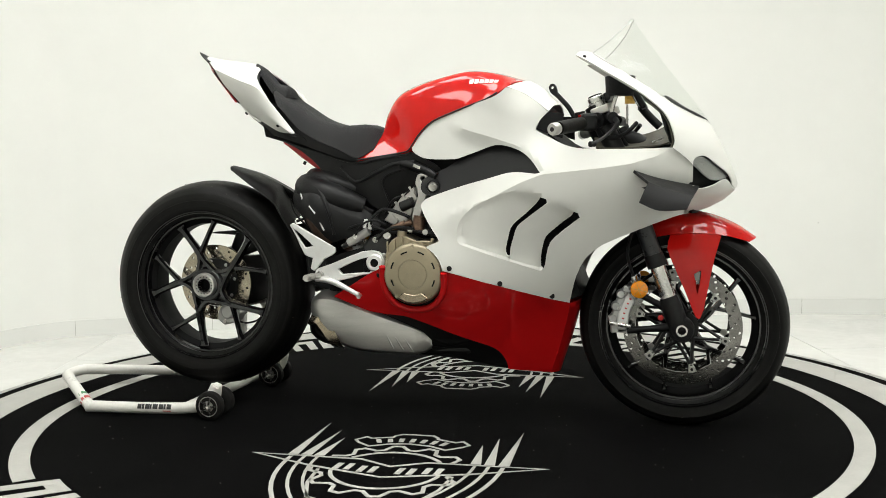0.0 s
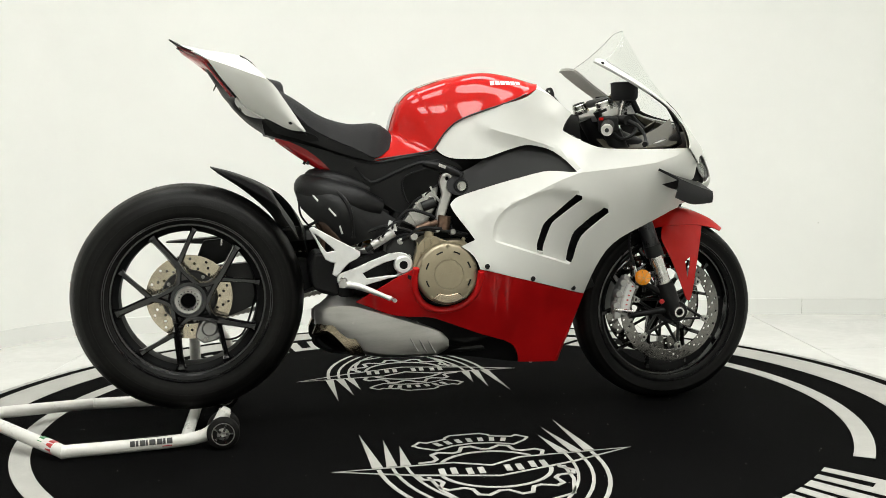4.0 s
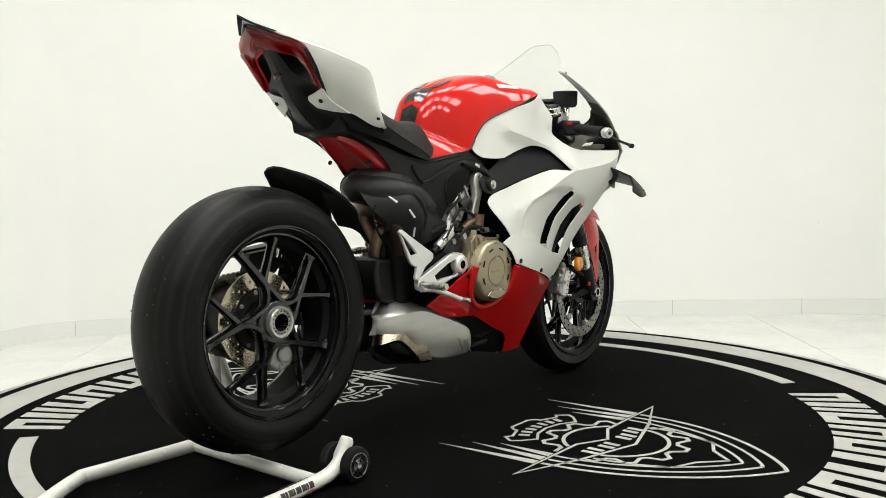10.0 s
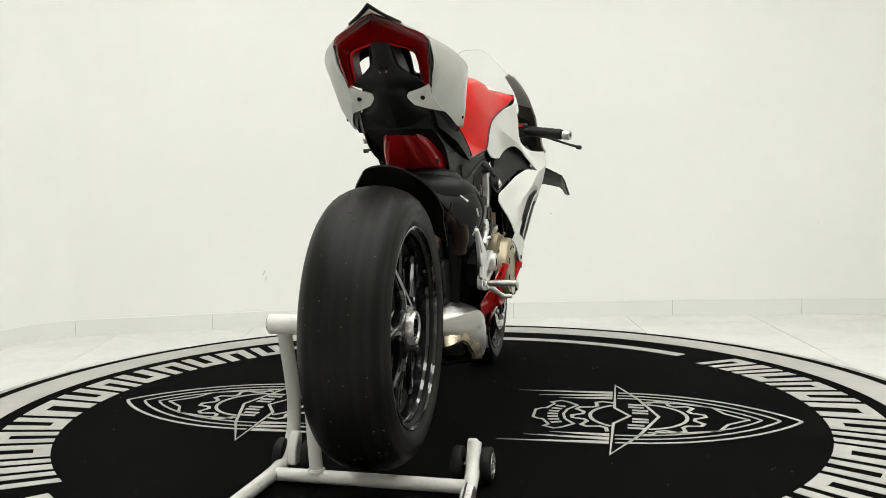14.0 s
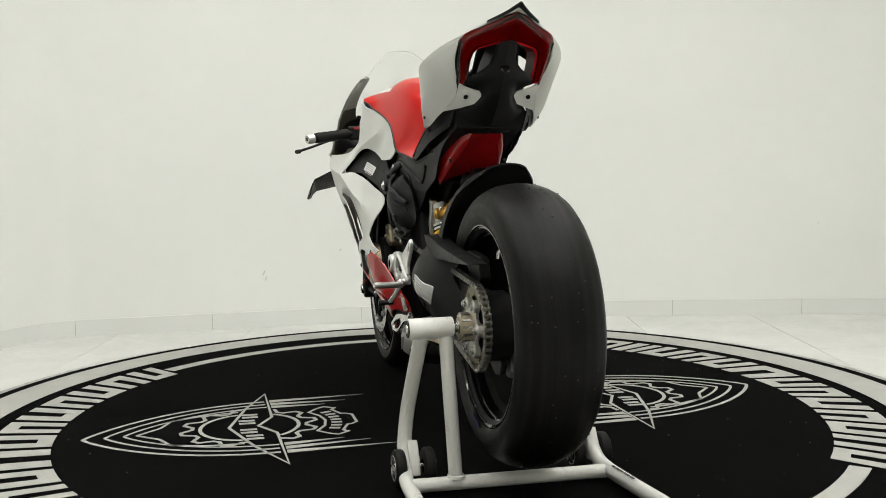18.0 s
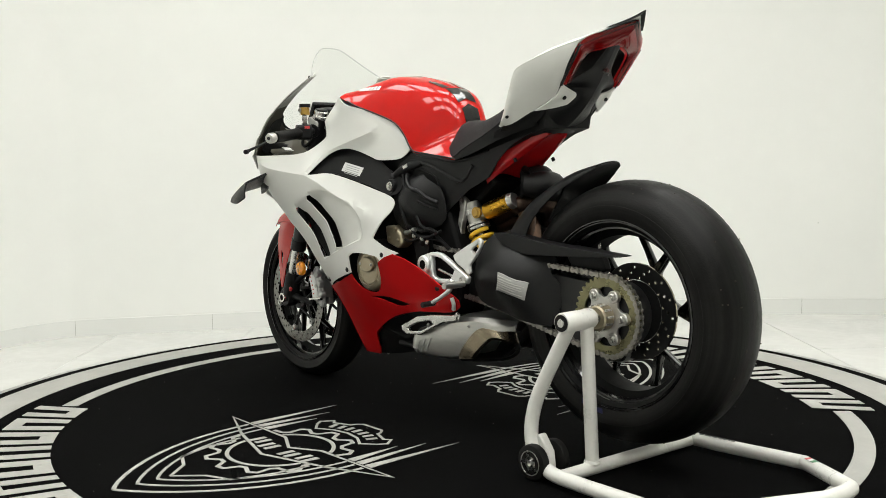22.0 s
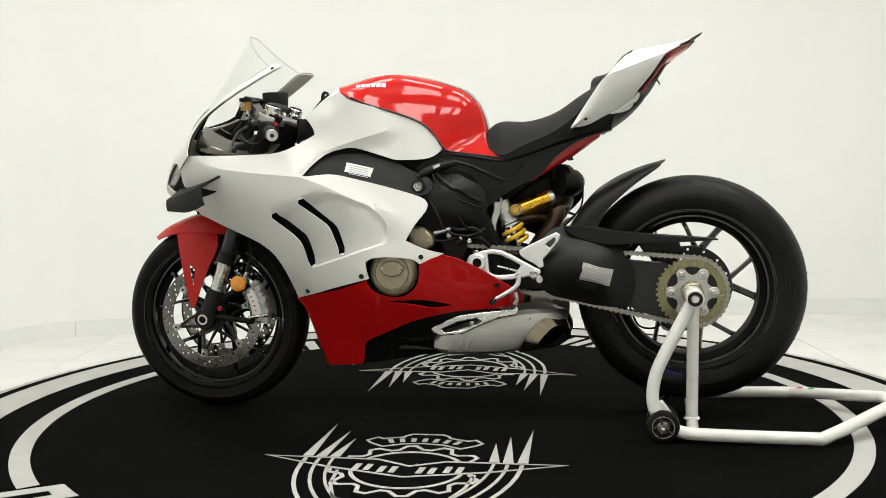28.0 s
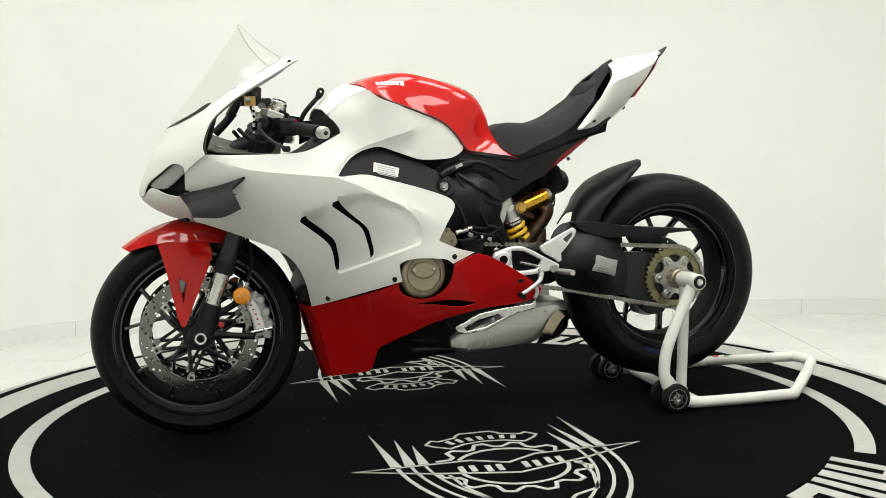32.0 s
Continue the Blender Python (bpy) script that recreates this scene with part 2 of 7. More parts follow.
M_TIP = material("bronzed_exhaust_tip", (0.32, 0.27, 0.20), 0.22, metal=1.0, vary=0.3, scale=14)
M_PIPE = material("heat_stained_pipe", (0.16, 0.10, 0.07), 0.4, metal=0.8, vary=0.5, scale=16)
M_BURNT = material("heat_darkened_pipe", (0.060, 0.036, 0.025), 0.42, metal=0.7, vary=0.6, scale=18)
M_GOLD = material("gold_anodised", (0.62, 0.33, 0.035), 0.28, metal=1.0, vary=0.02, scale=12, rvary=0.02)
M_YELLOW = material("yellow_spring", (0.75, 0.45, 0.02), 0.35, coat=0.4)
M_GREENGOLD = material("yellow_zinc_sprocket", (0.22, 0.205, 0.115), 0.3, metal=0.9, vary=0.12, scale=30)
M_CHAIN = material("chain_steel", (0.30, 0.285, 0.26), 0.36, metal=0.9, vary=0.25, scale=80)
M_STAND = material("white_stand_paint", (0.72, 0.71, 0.67), 0.32, coat=0.3, vary=0.06, scale=14)
M_OLIVE = material("olive_inner_panel", (0.06, 0.054, 0.036), 0.5, vary=0.15, scale=12)
M_GREYARM = material("grey_inner_cowl", (0.46, 0.46, 0.43), 0.5, vary=0.08, scale=14)
M_FORK = material("dark_anodised_fork", (0.035, 0.036, 0.038), 0.32, metal=0.6, vary=0.1, scale=30)
M_CALIPER = material("grey_caliper", (0.40, 0.40, 0.39), 0.38, metal=0.7, vary=0.1, scale=40)
M_LINT = material("grey_lint", (0.16, 0.155, 0.145), 0.9, vary=0.3, scale=60)
M_STICKER = material("white_sticker", (0.72, 0.72, 0.70), 0.4, vary=0.05, scale=60)
M_GREYSTICKER = material("silver_sticker", (0.42, 0.42, 0.41), 0.35, metal=0.3, vary=0.05, scale=60)
M_INK = material("print_ink", (0.03, 0.03, 0.03), 0.5)
M_GREEN = material("green_decal", (0.02, 0.2, 0.06), 0.4)
M_REDDECAL = material("red_decal", (0.45, 0.02, 0.02), 0.4)
M_BLUE = material("blue_tyre_mark", (0.012, 0.016, 0.075), 0.7, vary=0.3, scale=60)
M_BRASS = material("fluid_brass", (0.45, 0.27, 0.05), 0.3, metal=0.2)
M_BOLT = material("bolt_steel", (0.5, 0.49, 0.47), 0.3, metal=1.0)


def tyre_rubber(name, centre):
    """Rubber with rings of wear and scuffs round the axle at centre."""
    m = material(name, (0.0050, 0.0048, 0.0045), 0.44, vary=0.5, scale=7, grain=0.4, gscale=260, rvary=0.14, spec=0.13)
    N, L = m.node_tree.nodes, m.node_tree.links
    b = N["Principled BSDF"]
    co, off, flat, far, sep, com = (N.new("ShaderNodeTexCoord"), N.new("ShaderNodeVectorMath"), N.new("ShaderNodeVectorMath"),
                                    N.new("ShaderNodeVectorMath"), N.new("ShaderNodeSeparateXYZ"), N.new("ShaderNodeCombineXYZ"))
    off.operation, flat.operation, far.operation = "SUBTRACT", "MULTIPLY", "LENGTH"
    off.inputs[1].default_value = centre
    flat.inputs[1].default_value = (1, 0, 1)
    L.new(co.outputs["Object"], off.inputs[0])
    L.new(off.outputs[0], flat.inputs[0])
    L.new(flat.outputs[0], far.inputs[0])
    L.new(off.outputs[0], sep.inputs[0])
    L.new(far.outputs["Value"], com.inputs[0])
    L.new(sep.outputs[1], com.inputs[1])
    rings = N.new("ShaderNodeTexNoise")
    rings.inputs["Scale"].default_value, rings.inputs["Detail"].default_value = 70, 4
    L.new(com.outputs[0], rings.inputs["Vector"])
    band = N.new("ShaderNodeMapRange")
    band.inputs[1].default_value, band.inputs[2].default_value = 0.38, 0.68
    band.inputs[3].default_value, band.inputs[4].default_value = 0.55, 1.9
    L.new(rings.outputs[0], band.inputs[0])
    mul = N.new("ShaderNodeVectorMath")
    mul.operation = "SCALE"
    old = b.inputs["Base Color"].links[0].from_socket
    L.new(old, mul.inputs[0])
    L.new(band.outputs[0], mul.inputs["Scale"])
    L.new(mul.outputs[0], b.inputs["Base Color"])
    rough = b.inputs["Roughness"].links[0].from_socket
    add = N.new("ShaderNodeMath")
    add.operation = "MULTIPLY_ADD"
    L.new(rings.outputs[0], add.inputs[0])
    add.inputs[1].default_value = -0.3
    lift = N.new("ShaderNodeMath")
    lift.operation = "ADD"
    lift.inputs[1].default_value = 0.15
    L.new(rough, lift.inputs[0])
    L.new(lift.outputs[0], add.inputs[2])
    L.new(add.outputs[0], b.inputs["Roughness"])
    return m


def see_through(name, colour, rough=0.0, ior=1.45, alpha=None):
    m = bpy.data.materials.new(name)
    m.use_nodes = True
    b = m.node_tree.nodes["Principled BSDF"]
    b.inputs["Base Color"].default_value = (*colour, 1)
    b.inputs["Roughness"].default_value = rough
    b.inputs["IOR"].default_value = ior
    b.inputs["Transmission Weight"].default_value = 1.0
    if alpha is not None:
        b.inputs["Alpha"].default_value = alpha
    return m


def clear_sheet(name, tint, gloss=1.0):
    """Thin clear plastic: it lets all light through but for a faint tint and the gloss of its surface."""
    m = bpy.data.materials.new(name)
    m.use_nodes = True
    N, L = m.node_tree.nodes, m.node_tree.links
    N.remove(N["Principled BSDF"])
    t, g, x = N.new("ShaderNodeBsdfTransparent"), N.new("ShaderNodeBsdfGlossy"), N.new("ShaderNodeMixShader")
    t.inputs[0].default_value = (*tint, 1)
    g.inputs["Roughness"].default_value = 0.02
    x.inputs[0].default_value = 0.016 * gloss
    L.new(t.outputs[0], x.inputs[1])
    L.new(g.outputs[0], x.inputs[2])
    L.new(x.outputs[0], N["Material Output"].inputs[0])
    return m


M_SCREEN = clear_sheet("clear_screen", (0.985, 0.99, 0.985))
M_REDLENS = see_through("red_lens", (0.62, 0.02, 0.02), 0.05, 1.4)
M_LENS = clear_sheet("headlight_lens", (0.90, 0.91, 0.90), 11.0)
M_REFLECTOR = material("headlight_reflector", (0.25, 0.25, 0.24), 0.22, metal=0.0, vary=0.15, scale=60)
M_AMBER = material("amber_reflector", (0.90, 0.31, 0.010), 0.25, coat=1.0, vary=0.08, scale=90, grain=0.4, gscale=260)


def glowing(name, colour, power):
    m = bpy.data.materials.new(name)
    m.use_nodes = True
    b = m.node_tree.nodes["Principled BSDF"]
    b.inputs["Base Color"].default_value = (0.8, 0.8, 0.8, 1)
    b.inputs["Emission Color"].default_value = (*colour, 1)
    b.inputs["Emission Strength"].default_value = power
    return m


M_PANEL = glowing("led_panel", (1.0, 0.995, 0.955), 5.3)


# ---- the room ----
FLOOR_Z = -0.10


def thing(name, label, category, group="", kind=""):
    ob = new(name)
    return tagged(ob, label, category, group, kind)


def build_room():
    # floor slab with large tiles
    slab = part("floor", box((0.3, -1.2, FLOOR_Z - 0.06), (9.0, 9.5, 0.1)), M_JOINT)
    tagged(slab, "glossy white large-format floor tiles with thin grey joints", "floor", kind="structure")
    s = 0.67
    tile = mesh_of("tile", box((0, 0, 0), (s - 0.003, s - 0.003, 0.02)), M_TILE, False)
    for i in range(-8, 5):
        for j in range(-9, 3):
            part("tile", tile, M_TILE, slab, at=pose(1.355 + i * s, 1.01 + j * s, FLOOR_Z - 0.01))
    # walls: a gently cornered white studio
    foot = [(-3.9, -4.6), (-3.9, -1.2), (-3.3, -0.227), (-2.7, 0.745), (-2.3, 1.394), (-2.127, 1.674), (-2.03, 1.825), (-1.92, 1.94), (-1.76, 1.993), (-1.2, 2.107), (-0.428, 2.262), (0.685, 2.335), (1.8, 2.318),
            (2.417, 2.251), (3.6, 2.0), (4.1, 0.4), (4.1, -4.6)]
    names = ["wall_west"] + [""] * 14 + ["wall_east", "wall_south"]
    for k, nm in enumerate(names):
        a, b = Vector((*foot[k], 0)), Vector((*foot[(k + 1) % len(foot)], 0))
        d = (b - a).normalized()
        out = Vector((-d.y, d.x, 0))
        th = 0.12
        quad = [a, b, b + out * th, a + out * th]
        V = [(p.x, p.y, FLOOR_Z) for p in quad] + [(p.x, p.y, CEIL + 0.05) for p in quad]
        F = [[3, 2, 1, 0], [4, 5, 6, 7], [0, 1, 5, 4], [1, 2, 6, 5], [2, 3, 7, 6], [3, 0, 4, 7]]
        if nm:
            tagged(part(nm, (V, F), M_WALL, smooth=False), "plain white plastered studio wall", "wall", kind="structure")
    # the long curved wall behind the turntable, and its skirting
    line = smoothed([(*p, 0) for p in foot[1:16]], 4, False, 200)

    def band(off0, off1, z0, z1):
        rings = []
        for i, p in enumerate(line):
            d = (line[min(i + 1, len(line) - 1)] - line[max(i - 1, 0)]).normalized()
            o = Vector((-d.y, d.x, 0))
            q0, q1 = p + o * off0, p + o * off1
            rings.append([(q0.x, q0.y, z0), (q1.x, q1.y, z0), (q1.x, q1.y, z1), (q0.x, q0.y, z1)])
        return skin(rings)
    tagged(part("wall_north", band(0.0, 0.12, FLOOR_Z, CEIL + 0.05), M_WALL, sharp=50), "plain white plastered studio wall curving round, with faint scuffs", "wall", kind="structure")
    sk = part("baseboard", band(-0.011, 0.0, FLOOR_Z, FLOOR_Z + 0.085), M_SKIRT, sharp=50)
    tagged(sk, "pale glossy tile skirting along the wall foot", "baseboard", kind="structure")
    run = 0.0
    for i in range(1, len(line) - 1):
        run += (line[i] - line[i - 1]).length
        if run < 0.6:
            continue
        run = 0.0
        d = (line[i + 1] - line[i - 1]).normalized()
        c = line[i] + Vector((d.y, -d.x, 0)) * 0.0112
        part("joint", box((c.x, c.y, FLOOR_Z + 0.042), (0.0025, 0.0025, 0.083), Matrix.Rotation(math.atan2(d.y, d.x), 3, "Z")), M_JOINT, sk, smooth=False)
    top = part("ceiling", box((0.1, -1.1, CEIL + 0.1), (8.6, 7.6, 0.1)), M_CEIL, smooth=False)
    tagged(top, "flat white ceiling", "ceiling", kind="structure")
    # ceiling lights
    first = None
    for lx, ly in PANELS:
        if first is None:
            first = thing("ceiling_light", "square white panel light recessed flush in the ceiling", "ceiling light", "panel lights")
            part("frame", plate([(-0.31, -0.31), (0.31, -0.31), (0.31, 0.31), (-0.31, 0.31)], 0, 0.02,
                                [[(-0.29, -0.29), (0.29, -0.29), (0.29, 0.29), (-0.29, 0.29)]]), M_STAND, first, smooth=False,
                 at=pose(0, 0, 0, 90))
            part("diffuser", box((0, 0, 0.004), (0.578, 0.578, 0.006)), M_PANEL, first, smooth=False)
            first.matrix_basis = pose(lx, ly, CEIL)
        else:
            copy_thing(first, pose(lx, ly, CEIL))
    # wall scuffs
    scuffs = part("wall_marks", join(*[box((x, y, z), (0.004, 0.002, l), Matrix.Rotation(r, 3, "Y")) for x, y, z, l, r in
                                       [(-0.93, 2.154, 0.19, 0.03, 0.5), (-0.92, 2.157, 0.16, 0.02, 0.2), (2.05, 2.283, 0.40, 0.007, 0), (0.61, 2.324, 0.47, 0.012, 1.3),
                                        (-0.53, 2.234, 0.30, 0.012, 0.7)]]), M_JOINT, smooth=False)
    tagged(scuffs, "small grey scuff marks on the white wall", "scuff marks", kind="stuff")


build_room()


# ---- the turntable and its printed carpet ----
def ring(r0, r1, a0, a1, z, h=0.0012, n=None):
    """A flat arc from the angle a0 to a1, in degrees."""
    n = n or max(int(abs(a1 - a0) / 2), 2)
    V = []
    for k in range(n + 1):
        a = radians(a0 + (a1 - a0) * k / n)
        for r, zz in ((r0, z), (r1, z), (r1, z + h), (r0, z + h)):
            V.append((r * math.cos(a), r * math.sin(a), zz))
    F = []
    for k in range(n):
        for i in range(4):
            F.append([k * 4 + i, k * 4 + (i + 1) % 4, k * 4 + 4 + (i + 1) % 4, k * 4 + 4 + i])
    F += [[3, 2, 1, 0], [n * 4, n * 4 + 1, n * 4 + 2, n * 4 + 3]]
    return V, F


def decal(poly, z=0.0, h=0.0012, holes=()):
    """A flat printed shape lying on the carpet."""
    V, F = plate([(p[0], p[1]) for p in poly], 0, h, holes)
    return [(x, zz, z + y) for x, y, zz in V], [f[::-1] for f in F]


def stroke(pts, w, closed=False):
    """A printed line of the width w; w may be a list."""
    P = [Vector((p[0], p[1])) for p in pts]
    n = len(P)
    ws = w if isinstance(w, (list, tuple)) else [w] * n
    A, B = [], []
    for i in range(n):
        d1 = (P[i] - P[i - 1]) if (i or closed) else P[1] - P[0]
        d2 = (P[(i + 1) % n] - P[i]) if (i < n - 1 or closed) else d1
        d1, d2 = d1.normalized(), d2.normalized()
        t = (d1 + d2).normalized() if (d1 + d2).length > 1e-6 else d1
        nn = Vector((-t.y, t.x))
        k = ws[i] / 2 / max(nn.dot(Vector((-d1.y, d1.x))), 0.5)
        A.append(P[i] + nn * k)
        B.append(P[i] - nn * k)
    V = [(p.x, p.y, z) for z in (0.0, 0.0012) for p in A + B]
    F = []
    for i in range(n if closed else n - 1):
        j = (i + 1) % n
        a, b, c, d = i, j, n + j, n + i
        F += [[a + 2 * n, d + 2 * n, c + 2 * n, b + 2 * n], [a, b, c, d], [a, a + 2 * n, b + 2 * n, b], [d, c, c + 2 * n, d + 2 * n]]
    return V, F


turntable = thing("turntable", "round turntable covered with black carpet printed with white rings and emblems", "turntable")


def build_turntable():
    part("deck", moved(lathe([(0.0, 0.0), (1.50, 0.0), (1.545, -0.001), (1.55, -0.006), (1.55, -0.03), (0.0, -0.03)], 128), pose(0, 0, 0, 90)),
         M_CARPET, turntable, "black carpet, faintly marked")
    part("outer_ring", ring(1.367, 1.50, 0, 360, 0.0, n=144), M_PRINT, turntable, "broad white printed ring")
    for a0, a1 in ((-38.6, 44.1), (139.3, 225.2)):
        part("inner_arc", ring(1.185, 1.238, a0, a1, 0.0), M_PRINT, turntable, "white printed arc")
    # pale lint on the carpet
    bits = []
    for k in range(110):
        q, rr, n = random.uniform(0, 6.283), 1.15 * math.sqrt(random.random()), random.uniform(.0012, .0045)
        bits.append(box((rr * math.cos(q), rr * math.sin(q), .0006), (n, random.uniform(.0006, .0014), .0012), Matrix.Rotation(random.uniform(0, 3.14), 3, "Z")))
    tagged(part("lint", join(*bits), M_LINT, turntable, smooth=False), "tiny pale lint on the carpet", kind="stuff")
    # a brand strip as plain slanted blocks
    widths = [5.6, 5.8, 5.8, 5.6, 6.4, 5.4, 6.0, 8.4, 6.0, 5.4, 6.0, 1.6, 2.2, 5.0]
    total = sum(widths) + 13 * 1.05
    for start, span in ((223.8 + 3.3, 88.0), (45.6, 90.5)):
        a, flip = start, False
        k = span / total
        for wd in widths:
            a1 = a + wd * k
            lo, hi = 1.135, 1.312

            def bar(r0, r1, b0, b1):
                sh = lambda r: (r - 1.13) * -9
                pts = [(r0, b0 + (b1 - b0) * t / 4 + sh(r0)) for t in range(5)] + [(r1, b1 + (b0 - b1) * t / 4 + sh(r1)) for t in range(5)]
                return decal([(r * math.cos(radians(b)), r * math.sin(radians(b))) for r, b in pts])
            # a plain meander of slanted bars, joined by turns at the outer and the inner edge
            w = a1 - a
            bits = [bar(lo, hi, a + w * .02, a + w * .34), bar(lo, hi, a + w * .66, a + w * .98)] if wd > 3 else [bar(lo, hi, a, a1)]
            if wd > 3:
                flip = not flip
                bits.append(bar(lo, lo + .045, a + w * .341, a + w * .659) if flip else bar(hi - .045, hi, a + w * .341, a + w * .659))
            part("block", join(*bits), M_PRINT, turntable, "plain white printed block of a brand strip", smooth=False)
            a = a1 + 1.05 * k
    # two emblems, opposite one another
    for turn, ox, oy in ((0.8, 0.007, -0.525), (180.8, -0.017, 0.515)):
        place = pose(ox, oy, 0, 0, 0, turn)

        def put(nm, geo, lab=""):
            part(nm, moved(geo, place), M_PRINT, turntable, lab, smooth=False)
        # star band
        put("star", stroke([(0.393, 0), (0.21, -0.075), (0.0, -0.135), (-0.21, -0.075), (-0.393, 0), (-0.09, -0.003), (0, -0.05), (0.09, -0.003)], 0.009, True),
            "white outlined star-shaped band")
        # gear with an inner circle, broken by the band
        cx, cy, gear = 0.0, -0.075, []
        for k in range(48):
            a = 2 * math.pi * (k + 0.5) / 48
            r = 0.198 if k % 4 in (0, 1) else 0.166
            gear.append((cx + r * math.cos(a), cy + r * math.sin(a)))

        def clear(p):
            x, y = p
            return not (abs(x) < 0.39 and y < -0.004 + 0.0 * x and y > -0.135 * (1 - abs(x) / 0.393) - 0.004) or (abs(x) < 0.09 and y > -0.05 + abs(x) * 0.52)
        for loop, w in ((gear, 0.011), ([(cx + 0.143 * math.cos(2 * math.pi * k / 64), cy + 0.143 * math.sin(2 * math.pi * k / 64)) for k in range(64)], 0.011)):
            run = []
            n = len(loop)
            s0 = next(i for i in range(n) if not clear(loop[i]))
            for q in range(n + 1):
                p = loop[(s0 + q) % n]
                if clear(p) and q < n:
                    run.append(p)
                else:
                    if len(run) > 2:
                        put("gear_arc", stroke(run, w), "white gear-shaped line")
                    run = []
        # banner with plain bars
        top = [(r * math.sin(radians(b)), -0.075 + r * math.cos(radians(b))) for r, b in
               [(0.262, -34), (0.29, -34), (0.305, -27), (0.286, -25), (0.288, -13), (0.30, -12), (0.315, -8), (0.315, 8), (0.30, 12), (0.288, 13), (0.286, 25), (0.305, 27), (0.29, 34), (0.262, 34),
                (0.215, 30), (0.222, 15), (0.224, 0), (0.222, -15), (0.215, -30)]]
        put("banner", stroke(top, 0.008, True), "white outlined banner")
        for k in range(7):
            b = -21.5 + k * 7.1
            g = [(r * math.sin(radians(bb)), -0.075 + r * math.cos(radians(bb))) for r, bb in [(0.24, b - 1.7), (0.24, b + 1.7), (0.272, b + 1.5), (0.272, b - 1.5)]]
            put("banner_bar", decal(g), "plain white bar")
        for x in (-0.118, -0.05, 0.05, 0.118):
            yc = -0.062 - 0.028 * (1 - abs(x) / 0.15)
            for o in (-0.017, 0.013):
                put("band_bar", decal([(x + o - 0.008, yc - 0.024), (x + o + 0.008, yc - 0.024), (x + o + 0.012, yc + 0.024), (x + o - 0.004, yc + 0.024)]), "plain white bar")
        # wing strokes that close to a point
        for s in (-1, 1):
            for x0, x1, ytip, yend, w in ((0.290, 0.285, 0.315, -0.542, 0.011), (0.232, 0.248, 0.245, -0.482, 0.009), (0.198, 0.212, 0.175, -0.43, 0.008)):
                line = [(s * x1 * (1 - t ** 2.2) ** 0.85, yend * t) for t in [0.02, 0.1, 0.2, 0.3, 0.4, 0.5, 0.6, 0.7, 0.8, 0.88, 0.94, 0.98, 1.0]]
                put("wing_line", stroke(line, w), "white curved wing line")
                put("wing_spike", decal([(s * (x1 - 0.014), 0.006), (s * (x1 + 0.014), 0.006), (s * x0, ytip)]), "white tapering spike")
            put("wing_line", stroke([(s * 0.175, -0.10), (s * 0.165, -0.2), (s * 0.13, -0.30), (s * 0.06, -0.33), (0, -0.395)], 0.009), "white angular line")


build_turntable()
rim = part("floor_ring", moved(lathe([(1.556, -0.10), (1.556, -0.012), (1.560, -0.008), (1.592, -0.008), (1.597, -0.013), (1.597, -0.10)], 128), pose(0, 0, 0, 90)), M_RIM)
tagged(rim, "worn grey metal ring set in the floor round the turntable", "floor ring", kind="structure")


# ---- the single-sided paddock stand ----
stand = thing("paddock_stand", "white tubular single-sided rear paddock stand holding up the motorcycle", "paddock stand")


